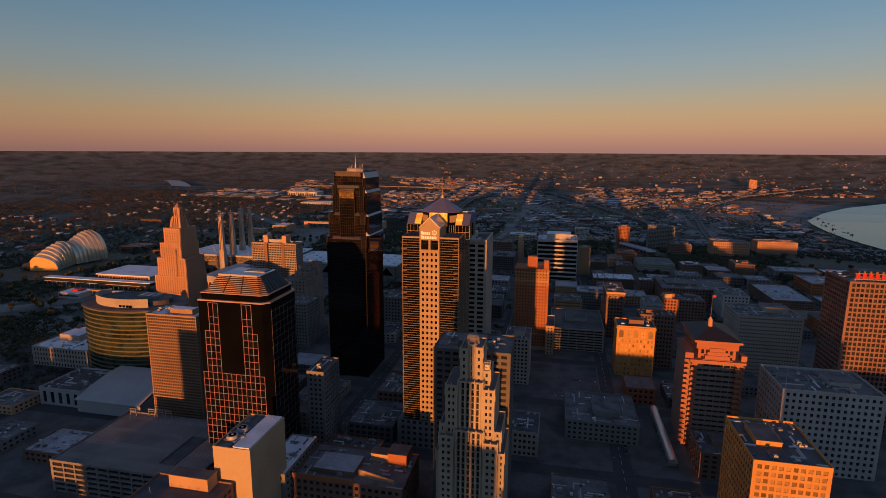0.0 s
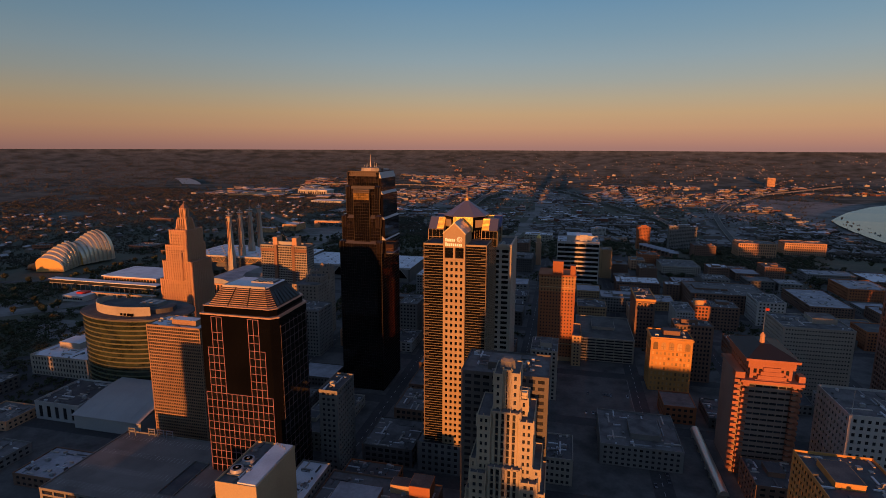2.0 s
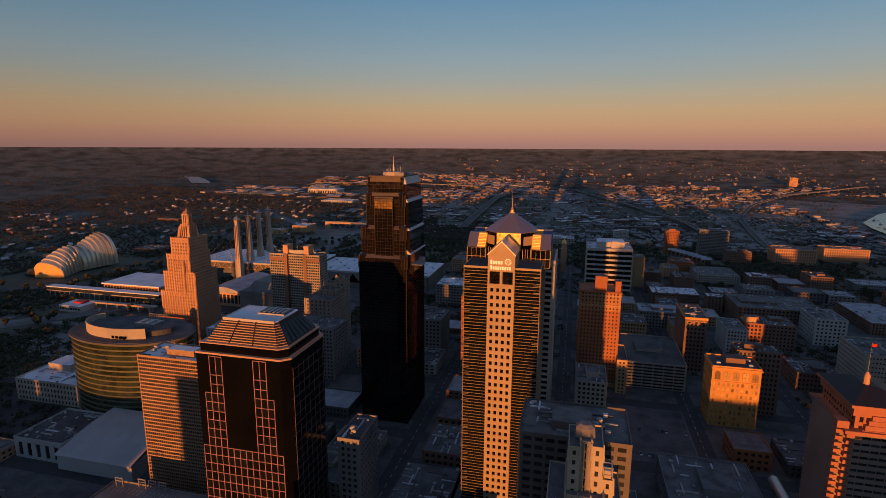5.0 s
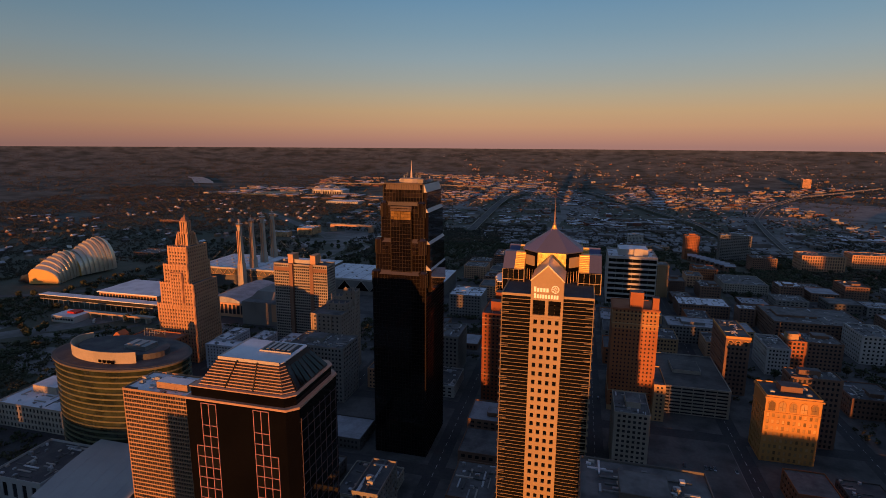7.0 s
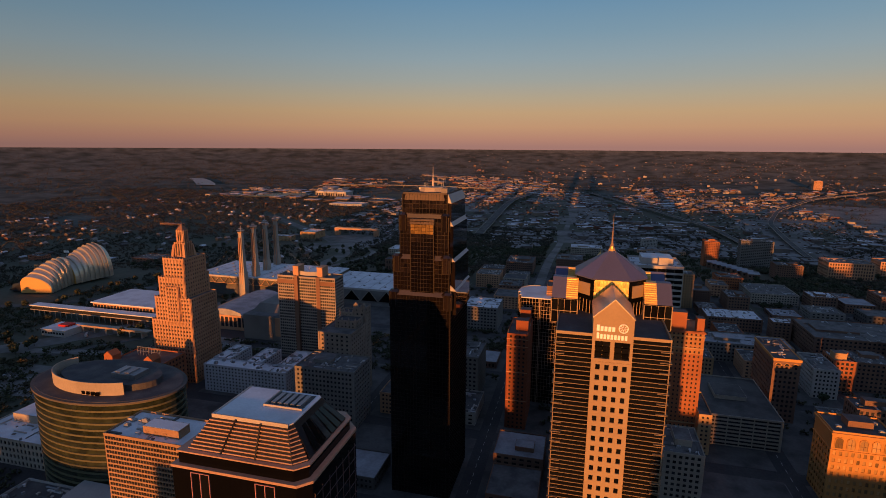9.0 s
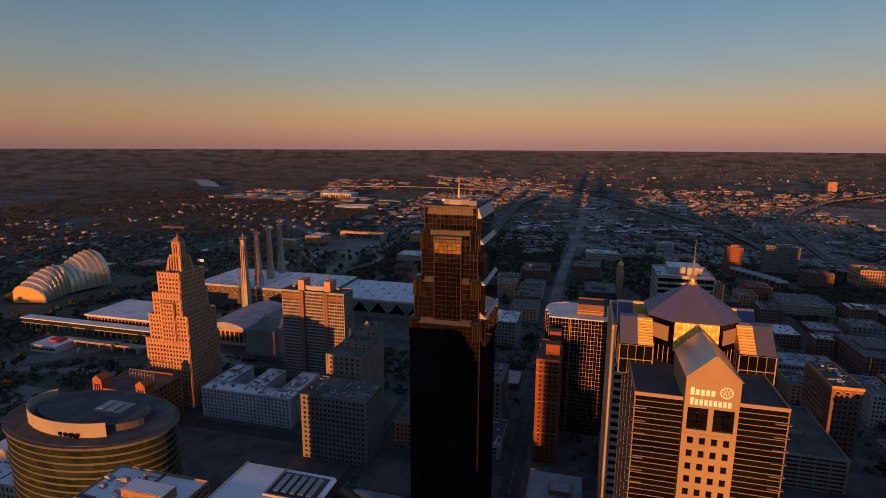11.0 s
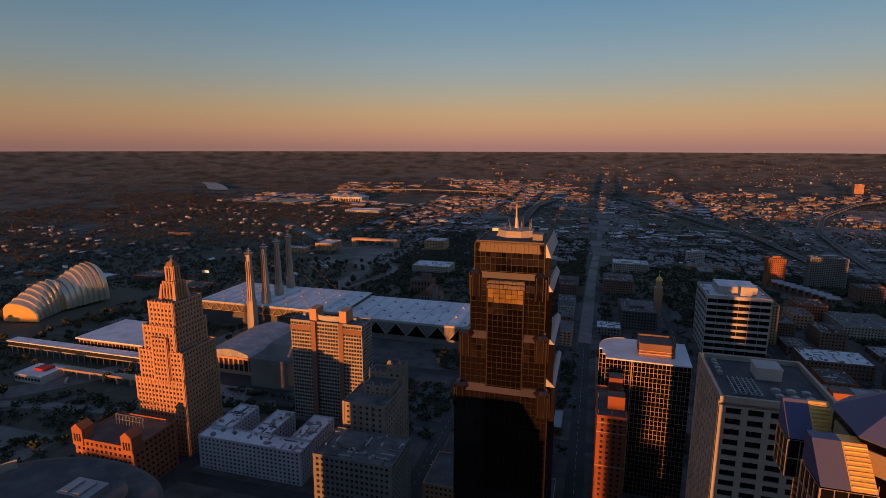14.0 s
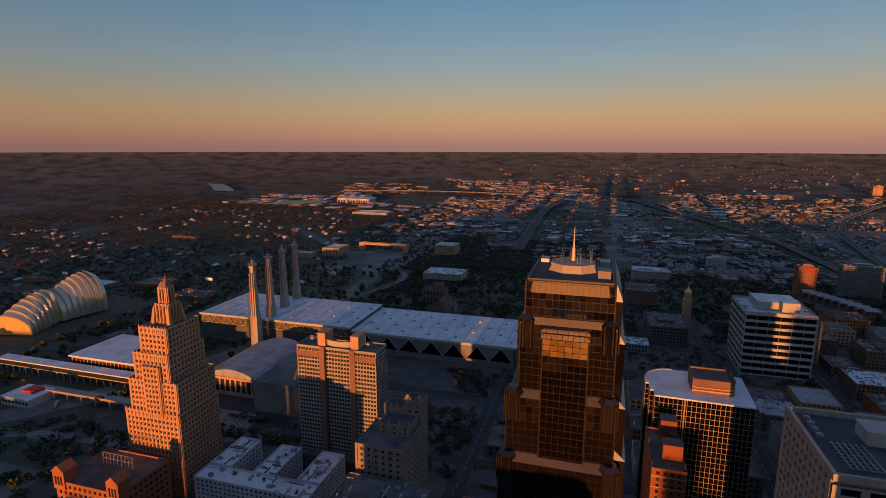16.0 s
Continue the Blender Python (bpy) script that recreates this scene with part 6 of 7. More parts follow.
for x, y, w in ((-1225, 1105, 14), (-865, 1096, 16)):
    board = thing("billboard", "roadside billboard on a steel post, plain panel", "billboard", x, y, ground_z(x, y))
    part("post", Geo().cyl(0, 0.5, 0, 10, 0.5, 0.4, 8), METALG, board)
    part("panel", Geo().box(-w / 2, w / 2, 0, 0.6, 10, 15), SIGN, board)
    part("panel_frame", Geo().box(-w / 2 - 0.3, w / 2 + 0.3, 0.1, 0.5, 9.7, 10).box(-w / 2 - 0.3, w / 2 + 0.3, 0.1, 0.5, 15, 15.3), METALG, board)


# ---- golden-domed church and distant bluff buildings ----
def domed_church():
    OCC.append((-120, -40, 1025, 1060))
    t = thing("cathedral", "stone cathedral with a gilded dome on a square tower", "church", -65, 1040)
    part("nave", Geo().box(-52, -4, -9, 9, 0, 15), GREYC, t)
    part("nave_roof", Geo().loft([(-53, -10, 15), (-4, -10, 15), (-4, 10, 15), (-53, 10, 15)], [(-53, -0.1, 22), (-4, -0.1, 22), (-4, 0.1, 22), (-53, 0.1, 22)]), mat("dull_copper_roof", (0.10, 0.115, 0.10), rough=0.6, var=0.2), t)
    for k in range(7):
        part("nave_window", Geo().box(-49 + k * 6.4, -46.6 + k * 6.4, -9.15, -8.9, 4, 12), GLASSI, t)
    part("tower", Geo().box(-5, 5, -5, 5, 0, 42).box(-5.5, 5.5, -5.5, 5.5, 41, 42.2), LIME, t)
    part("drum", Geo().cyl(0, 0, 42, 51, 4.2, 4.0, 12), LIME, t)
    g = Geo()
    for k in range(6):
        a0, a1 = math.pi / 2 * k / 6, math.pi / 2 * (k + 1) / 6
        g.cyl(0, 0, 51 + 5.5 * math.sin(a0), 51 + 5.5 * math.sin(a1), 4.6 * math.cos(a0) + 0.02, 4.6 * math.cos(a1) + 0.02, 12)
    part("dome", g, GOLD, t)
    part("cross", Geo().cyl(0, 0, 56.4, 60, 1.0, 0.6, 8).beam((0, 0, 60), (0, 0, 66), 0.4).beam((-1.4, 0, 64), (1.4, 0, 64), 0.4), GOLD, t)


domed_church()
road("overpass", "sunlit highway bridge over the cutting", [(-786, 1580, 20), (-720, 1578, 20.6), (-650, 1575, 20)], 12, 0.3, True, PALE, True)
bridge = thing("bridge_girder", "sunlit concrete girder and abutments under the highway bridge", "bridge", -718, 1570, ground_z(-718, 1577) + 15.5)
part("girder", Geo().box(-64, 64, -0.5, 0.5, 0.6, 4.2), LIME, bridge)
for s in (-1, 1):
    part("abutment", Geo().box(s * 60 - 7, s * 60 + 7, -1.2, 12, -17, 3.4), LIME, bridge)
for k in range(12):
    for i in range(6):
        keep_clear(-760 + i * 18, 1365 + k * 17, 10)
office("apartment_building", "low buff apartments on the wooded slope", -905, -850, 1436, 1462, 13, BUFF, 4, 3.4, 0.5, 0.5, ROOFW, "F", 40, 1, z0=ground_z(-880, 1440) - 0.5)
office("apartment_building", "buff apartment wing above the slope", -846, -800, 1482, 1540, 19, BUFF, 4, 3.4, 0.5, 0.5, ROOFW, "F", 40, 1, z0=ground_z(-823, 1482) - 0.5)
office("building", "long low shed with a clean white roof", -1120, -975, 2215, 2290, 10, WHITE, 8, 5, 0.5, 0.5, ROOFW, "", 0, 2, z0=ground_z(-1050, 2250) - 1)
for k in range(10):
    keep_clear(-890 + k * 9, 1405, 20)


def gabled_church(x, y):
    OCC.append((x - 16, x + 24, y - 6, y + 44))
    t = thing("church", "old stone church with steep rust-red roofs and a squat tower", "church", x, y)
    rust = mat("rust_tile_roof", (0.20, 0.085, 0.06), var=0.25, scale=2)
    for name, x0, x1, y0, y1, h, r in (("nave", -10, 8, 0, 38, 11, 10), ("aisle", 8, 20, 8, 30, 8, 6)):
        part(name, Geo().box(x0, x1, y0, y1, 0, h), GREYC, t)
        xm = (x0 + x1) / 2
        part("gable_roof", Geo().loft([(x0 - 0.8, y0 - 0.6, h), (x1 + 0.8, y0 - 0.6, h), (x1 + 0.8, y1 + 0.6, h), (x0 - 0.8, y1 + 0.6, h)], [(xm - 0.1, y0 - 0.6, h + r), (xm + 0.1, y0 - 0.6, h + r), (xm + 0.1, y1 + 0.6, h + r), (xm - 0.1, y1 + 0.6, h + r)]), rust, t)
    part("tower", Geo().box(9, 16, 1, 8, 0, 24).box(8.6, 16.4, 0.6, 8.4, 23, 24.2), GREYC, t)
    part("tower_roof", Geo().loft([(9, 1, 24.2), (16, 1, 24.2), (16, 8, 24.2), (9, 8, 24.2)], [(12.4, 4.4, 30), (12.6, 4.4, 30), (12.6, 4.6, 30), (12.4, 4.6, 30)]), rust, t)
    for k in range(3):
        part("lancet", Geo().box(-6 + k * 4.5, -4.6 + k * 4.5, -0.15, 0.02, 3, 9), GLASSI, t)


gabled_church(-396, 1010)
office("building", "low U-shaped building with a pale roof", -491, -418, 1220, 1270, 11, PALE, 5, 4, 0.5, 0.5, ROOFW, "F", 40, 2, z0=-3)
office("building", "terraced brick apartments on the bluff", -572, -520, 1550, 1600, 22, BUFF, 4, 3.5, 0.5, 0.5, ROOFW, "F", 50, 2, z0=-24)
office("church", "dark stone church block with low tower", -440, -405, 1064, 1090, 20, BROWN, 5, 8, 0.6, 0.5, ROOFB, "F", 12, 0, 8)


def truss_arena(x, y):
    OCC.append((x - 90, x + 90, y - 50, y + 60))
    z = ground_z(x, y)
    t = thing("arena", "white arena hung below tall white roof trusses", "arena", x, y, z)
    part("wall", Geo().box(-78, 78, -36, 46, -4, 20), WHITE, t)
    part("roof", Geo().box(-80, 80, -38, 48, 20, 22), ROOFW, t)
    for k in range(3):
        xk = -52 + k * 52
        g = Geo().beam((xk - 22, -42, 20), (xk - 6, -42, 38), 2.2).beam((xk + 22, -42, 20), (xk + 6, -42, 38), 2.2).beam((xk - 6, -42, 38), (xk + 6, -42, 38), 2.2)
        g.beam((xk - 6, -42, 38), (xk - 6, 50, 38), 2.0).beam((xk + 6, -42, 38), (xk + 6, 50, 38), 2.0)
        for q in range(6):
            g.beam((xk - 6, -42 + q * 15, 38), (xk, -34 + q * 15, 26), 1.2).beam((xk + 6, -27 + q * 15, 38), (xk, -34 + q * 15, 26), 1.2)
        part("truss", g, WHITE, t)
        part("truss_leg", Geo().beam((xk - 22, -42, 20), (xk - 24, -44, -4), 2.2).beam((xk + 22, -42, 20), (xk + 24, -44, -4), 2.2), WHITE, t)
    for k in range(12):
        part("front_window", Geo().box(-74 + k * 12.4, -66 + k * 12.4, -36.3, -35.9, 2, 14), GLASSI, t)


truss_arena(-1265, 2560)
office("tower_block", "lone pale tower block on the far bank", 1060, 1100, 3350, 3375, 46, LIME, 4, 4, 0.5, 0.5, ROOFW, "F", 80, 0, 3, z0=ground_z(1080, 3360))

for label, x0, x1, y0, y1, h, wall, roof, units in (
        ("red-brown brick block beside the straight street", -224, -176, 1108, 1170, 20, BROWN, ROOFB, 2),
        ("brown brick apartment block by the church", -137, -90, 1146, 1200, 23, BROWN, ROOFG, 2),
        ("dark offices with a pale cluttered roof", -116, -72, 968, 1030, 24, DARKC, ROOFG, 6),
        ("low block with a bright white roof", -146, -117, 938, 965, 9, GREYC, ROOFW, 2),
        ("grey-white roofed stone building", -116, -48, 1366, 1410, 20, PALE, ROOFW, 4),
        ("pale office block in the trees", 56, 94, 1600, 1625, 22, WHITE, ROOFW, 1),
        ("long low yellowish stone building", 34, 138, 1462, 1480, 9, LIME, ROOFG, 1),
        ("red brick block with a dark roof", 118, 155, 1076, 1112, 21, BRICK, ROOFB, 2),
        ("low block with a pale blue-white roof", 33, 95, 758, 795, 20, GREYC, ROOFM, 5),
        ("low works with white roof strips", 62, 125, 868, 908, 16, BROWN, ROOFW, 6),
        ("brown brick walk-up block", 106, 134, 958, 1000, 20, BROWN, ROOFB, 2),
        ("pale stone school with a flat grey roof", 150, 213, 1012, 1078, 14, PALE, ROOFG, 4),
        ("brick workshop with a bright white roof", 220, 252, 990, 1022, 20, BROWN, ROOFW, 1),
        ("dark brick box with a blank front", 310, 341, 1005, 1045, 22, BROWN, ROOFB, 1),
        ("long warehouse with a blue-grey roof", 298, 350, 797, 893, 14, BROWN, ROOFM, 2),
        ("big brick warehouse with a worn white roof", 386, 442, 898, 962, 17, BRICK, ROOFM, 5),
        ("low market shed with a blue-grey roof", 378, 452, 1018, 1058, 11, GREYC, ROOFM, 2),
        ("low depot with a white roof", 458, 506, 985, 1055, 11, BROWN, ROOFW, 3),
        ("dark stone hall with a red roof light", 240, 282, 1200, 1235, 26, BROWN, ROOFB, 1)):
    random.seed(int(x0 + y0))
    office("building", label, x0, x1, y0, y1, h, wall, 3.6, 3.9, 0.45, 0.48, roof, "F" if y0 < 1000 else "", 110, units, 3 if h > 18 else 0, z0=min(0.0, ground_z((x0 + x1) / 2, y1)))

OCC.append((-2, 56, 452, 574))


# ---- infill blocks of the midtown grid ----
rnd = random.Random(11)
WALLS = [BRICK, BROWN, GREYC, PALE, DARKC, BUFF, WHITE, BROWN, GREYC, LIME]
ROOFS = [ROOFG, ROOFB, ROOFM, ROOFG, ROOFB]
WORDS = {"red_brick": "red-brick", "brown_brick": "brown-brick", "grey_concrete": "grey concrete", "pale_concrete": "pale concrete", "dark_concrete": "dark concrete", "buff_brick": "buff-brick", "white_paint": "white-painted", "limestone": "limestone"}
RW = {"grey_gravel_roof": "grey gravel roof", "tar_roof": "patched tar roof", "white_membrane_roof": "white membrane roof", "weathered_membrane_roof": "weathered pale roof"}


def free(x0, x1, y0, y1):
    return all(x1 + 2 < a or x0 - 2 > b or y1 + 2 < c or y0 - 2 > d for a, b, c, d in OCC)


for i in range(len(XS) - 1):
    for j in range(2, len(YS) - 1):
        bx0, bx1, by0, by1 = XS[i] + 10, XS[i + 1] - 10, YS[j] + 10, YS[j + 1] - 10
        for a in range(2):
            for b in range(2):
                w, d = (bx1 - bx0) / 2, (by1 - by0) / 2
                x0, y0 = bx0 + a * w + rnd.uniform(1, 4), by0 + b * d + rnd.uniform(1, 4)
                x1, y1 = bx0 + (a + 1) * w - rnd.uniform(1, 8), by0 + (b + 1) * d - rnd.uniform(1, 8)
                if rnd.random() < 0.2 or not free(x0, x1, y0, y1):
                    continue
                h = rnd.choice([6, 8, 8, 10, 12, 14, 17, 21]) if y0 > 560 else (rnd.choice([8, 10, 14, 18]) if y0 > 345 else rnd.choice([5, 7, 9]))
                wall, roof = rnd.choice(WALLS), rnd.choice(ROOFS)
                random.seed(i * 100 + j * 10 + a * 2 + b)
                office("building", "low %s building with a %s" % (WORDS[wall.name], RW[roof.name]), x0, x1, y0, y1, h, wall, rnd.choice([3.2, 4, 5]), rnd.choice([3.6, 4.2]), 0.45, 0.5, roof, "", 8, rnd.choice([0, 1, 2]), rnd.choice([0, 0, 3]), group="low downtown blocks")


rnd3 = random.Random(77)
for i in range(6):
    for j in range(6):
        x0, y0 = -640 + i * 56 + rnd3.uniform(0, 10), 130 + j * 48 + rnd3.uniform(0, 8)
        x1, y1 = x0 + rnd3.uniform(24, 42), y0 + rnd3.uniform(20, 34)
        if rnd3.random() < 0.25 or not free(x0, x1, y0, y1) or x1 > -320:
            continue
        wall, roof = rnd3.choice(WALLS), rnd3.choice(ROOFS)
        random.seed(900 + i * 10 + j)
        office("building", "low %s building with a %s" % (WORDS[wall.name], RW[roof.name]), x0, x1, y0, y1, rnd3.choice([5, 7, 8, 11]), wall, 4.5, 4, 0.45, 0.5, roof, "", 0, rnd3.choice([1, 2, 3]), 0, group="low blocks south of the towers")


# ---- unseen blocks to the east, added behind the start to cast shadows ----
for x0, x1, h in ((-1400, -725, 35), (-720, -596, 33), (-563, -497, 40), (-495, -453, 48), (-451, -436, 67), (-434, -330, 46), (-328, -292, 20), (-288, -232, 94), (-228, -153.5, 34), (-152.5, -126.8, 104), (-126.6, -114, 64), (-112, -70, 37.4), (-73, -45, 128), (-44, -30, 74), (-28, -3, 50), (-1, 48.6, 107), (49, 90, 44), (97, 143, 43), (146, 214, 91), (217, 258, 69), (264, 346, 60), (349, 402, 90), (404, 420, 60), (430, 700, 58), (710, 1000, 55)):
    office("building", "unseen grey block added behind the start to cast shade", x0, x1, -120, -80, h, GREYC, 9, 7, 0.5, 0.5, ROOFG, units=1, group="blocks to the east")
office("tower_block", "tall unseen block added behind the start to shade the pylons", -608, -579, -170, -130, 150, GREYC, 6, 4, 0.5, 0.5, ROOFG, units=1)


# ---- trees ----
PHI = (1 + 5 ** 0.5) / 2
ICO = np.array([(-1, PHI, 0), (1, PHI, 0), (-1, -PHI, 0), (1, -PHI, 0), (0, -1, PHI), (0, 1, PHI), (0, -1, -PHI), (0, 1, -PHI), (PHI, 0, -1), (PHI, 0, 1), (-PHI, 0, -1), (-PHI, 0, 1)]) / 1.902
ICOF = np.array([(0, 11, 5), (0, 5, 1), (0, 1, 7), (0, 7, 10), (0, 10, 11), (1, 5, 9), (5, 11, 4), (11, 10, 2), (10, 7, 6), (7, 1, 8), (3, 9, 4), (3, 4, 2), (3, 2, 6), (3, 6, 8), (3, 8, 9), (4, 9, 5), (2, 4, 11), (6, 2, 10), (8, 6, 7), (9, 8, 1)])


TET = np.array([(1, 0, -0.5), (-0.5, 0.87, -0.5), (-0.5, -0.87, -0.5), (0, 0, 1.0)])
TETF = np.array([(0, 1, 3), (1, 2, 3), (2, 0, 3), (0, 2, 1)])
OCT = np.array([(1, 0, 0), (0, 1, 0), (-1, 0, 0), (0, -1, 0), (0, 0, 1), (0, 0, -1.0)])
OCTF = np.array([(0, 1, 4), (1, 2, 4), (2, 3, 4), (3, 0, 4), (1, 0, 5), (2, 1, 5), (3, 2, 5), (0, 3, 5)])


def clumps(name, centres, sizes, material, squash=0.8, seed=1, base=ICO, tri_=ICOF):
    """Many ragged leaf clumps in one mesh."""
    rs = np.random.RandomState(seed)
    n = len(centres)
    nv = len(base)
    v = base[None] * (0.6 + 0.8 * rs.rand(n, nv, 1)) * np.asarray(sizes)[:, None, None]
    v[:, :, 2] *= squash
    v = (v + np.asarray(centres)[:, None, :]).reshape(-1, 3)
    f = (tri_[None] + nv * np.arange(n)[:, None, None]).reshape(-1, 3)
    me = bpy.data.meshes.new(name)
    me.from_pydata(v.tolist(), [], f.tolist())
    me.materials.append(material)
    me.polygons.foreach_set("use_smooth", [True] * len(f))
    return me


def tree(seed):
    rs = np.random.RandomState(seed)
    h = 9 + 3 * rs.rand()
    t = thing("tree", "broad street tree with dark green autumn crown", "tree", 0, 0, 0, 0, "street and park trees")
    g = Geo().cyl(0, 0, 0, h * 0.45, 0.32, 0.2, 7)
    for k in range(5):
        a = k * 1.26 + rs.rand()
        g.beam((0, 0, h * (0.3 + 0.03 * k)), (2.2 * math.cos(a), 2.2 * math.sin(a), h * (0.6 + 0.05 * k)), 0.16)
    part("trunk", g, BARK, t)
    c = []
    while len(c) < 58:
        p = rs.uniform(-1, 1, 3)
        if 0.25 < np.linalg.norm(p) < 1:
            c.append((p[0] * h * 0.36, p[1] * h * 0.36, h * 0.66 + p[2] * h * 0.32))
    crown = new("crown", clumps("crown", c, 1.0 + 0.95 * rs.rand(58), LEAF, 0.8, seed, OCT, OCTF))
    crown.parent = t
    return t


PROTO = [tree(s) for s in range(5)]
used = [False] * 5


def plant(x, y, s=1.0):
    k = rnd.randrange(5)
    m = pose(x, y, ground_z(x, y) - 0.1, 0, 0, rnd.uniform(0, 360))
    if not used[k]:
        PROTO[k].matrix_basis, used[k] = m, True
    else:
        copy_thing(PROTO[k], m)


spots = 0
while spots < 260:
    if spots < 130:
        x, y = rnd.uniform(-980, -560), rnd.uniform(560, 1350)
    elif spots < 200:
        x, y = rnd.uniform(-560, -180), rnd.uniform(960, 1400)
    else:
        x, y = rnd.uniform(-60, 500), rnd.uniform(950, 1350)
    if free(x - 3, x + 3, y - 3, y + 3) and min(abs(x - s) for s in XS) > 8:
        plant(x, y)
        spots += 1

rs = np.random.RandomState(21)
cen, siz = [], []
def foreshorten(r):
    """How much the land beyond the river bottoms is drawn in, so that the skyline stays within reach."""
    if r < 1900:
        return 1.0
    return min(1.0, r / (1800 - 3000 * math.log(max(0.012, 1 - (r - 1800) / 3100))) * 1.06)


def wood(n, xr, yr, thr, smin, smax, ns=0.004, per=2, fine=1.0):
    k = 0
    while k < n:
        x, y = rs.uniform(*xr), rs.uniform(*yr)
        r = math.hypot(x, y)
        if r > 4880 or y < 300 or abs(math.degrees(math.atan2(x + 90, y)) + 9) > 60:
            k += 0.2
            continue
        if x > 0.30 * y + 330 and x > 800 and y < 2950:
            k += 0.2
            continue
        if (int(x // 10), int(y // 10)) in CLEAR or y < 1100 and min(abs(x - s_) for s_ in XS) < 7 or y < 1100 and x > -560 and min(abs(y - s_) for s_ in YS) < 7:
            k += 0.1
            continue
        if noise.noise((x * ns, y * ns, 1.7)) < thr or not free(x - 6, x + 6, y - 6, y + 6):
            k += 0.1
            continue
        s = rs.uniform(smin, smax) * foreshorten(r)
        for _ in range(per):
            cen.append((x + rs.uniform(-s, s) * 1.1, y + rs.uniform(-s, s) * 1.1, ground_z(x, y) + s * rs.uniform(0.4, 1.1 + 0.5 * (1 - fine))))
            siz.append(s * fine * rs.uniform(0.6, 1.0))
        k += 1
wood(13000, (-2300, -570), (800, 2500), -0.42, 2.4, 4.6, 0.004, 5, 0.62)
wood(2900, (-600, -170), (1080, 1850), -0.3, 2.8, 5.2, 0.004, 5, 0.65)
wood(2300, (-60, 800), (1000, 1900), -0.1, 2.6, 4.8, 0.004, 5, 0.65)
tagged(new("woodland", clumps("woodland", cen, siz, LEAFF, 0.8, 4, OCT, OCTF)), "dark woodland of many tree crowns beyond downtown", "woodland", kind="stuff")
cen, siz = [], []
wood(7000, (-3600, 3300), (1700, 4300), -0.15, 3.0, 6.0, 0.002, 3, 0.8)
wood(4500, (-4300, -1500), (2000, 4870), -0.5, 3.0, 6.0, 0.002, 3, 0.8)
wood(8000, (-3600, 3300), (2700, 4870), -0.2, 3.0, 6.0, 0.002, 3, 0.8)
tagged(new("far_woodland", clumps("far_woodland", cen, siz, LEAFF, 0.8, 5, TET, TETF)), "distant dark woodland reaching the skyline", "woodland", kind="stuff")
cen, siz = [], []
wood(2600, (-1050, -500), (430, 1000), -0.12, 1.8, 3.6, 0.012, 9, 0.5)
wood(1600, (-260, 690), (560, 1100), -0.15, 1.6, 3.2, 0.015, 9, 0.5)
wood(2000, (-260, 480), (960, 1480), -0.45, 2.4, 4.4, 0.008, 7, 0.55)
wood(1900, (-560, -170), (950, 1560), -0.45, 2.4, 4.6, 0.008, 7, 0.55)
wood(700, (150, 330), (1090, 1290), -0.5, 2.4, 4.4, 0.008, 9, 0.5)
wood(500, (560, 830), (1300, 2300), -0.2, 1.5, 3.0, 0.01, 9, 0.5)
wood(420, (-330, -170), (640, 830), -0.3, 1.8, 3.4, 0.02, 9, 0.5)
wood(700, (-640, -440), (250, 560), -0.25, 1.6, 3.0, 0.02, 9, 0.5)
wood(260, (-560, -340), (640, 690), -0.4, 1.8, 3.2, 0.02, 9, 0.5)
tagged(new("thicket", clumps("thicket", cen, siz, LEAF, 0.85, 6, OCT, OCTF)), "dark green trees and scrub between the streets and lots", "trees", kind="stuff")


# ---- far houses, warehouses and yards ----
def far_blocks(name, label, category, spots_, seed, gable=False, kind="stuff", group=""):
    g = Geo()
    r_ = random.Random(seed)
    for x, y, w, d, h in spots_:
        z = ground_z(x, y)
        a = r_.choice([0, 0, 0, 0.3, -0.25])
        c, s = math.cos(a), math.sin(a)
        base = [(x + px * c - py * s, y + px * s + py * c) for px, py in ((-w / 2, -d / 2), (w / 2, -d / 2), (w / 2, d / 2), (-w / 2, d / 2))]
        g.prism(base, z - 3, z + h, 0)
        if gable:
            e = [(x + px * c - py * s, y + px * s + py * c, z + h) for px, py in ((-w * 0.55, -d * 0.55), (w * 0.55, -d * 0.55), (w * 0.55, d * 0.55), (-w * 0.55, d * 0.55))]
            t_ = [(x + px * c - py * s, y + px * s + py * c, z + h + w * 0.3) for px, py in ((-0.2, -d * 0.5), (0.2, -d * 0.5), (0.2, d * 0.5), (-0.2, d * 0.5))]
            g.loft(e, t_, 1)
        else:
            e = [(x + (px - x) * 1.02, y + (py - y) * 1.02) for px, py in base]
            g.prism(e, z + h, z + h + 0.6, 1)
            if w > 14:
                k = r_.uniform(-0.25, 0.25)
                g.box(x + w * k - 2, x + w * k + 2, y - 2, y + 2, z + h + 0.6, z + h + 2.8, 0)
    whole(name, g, [FARWALL, FARROOF], label, category, kind, group)


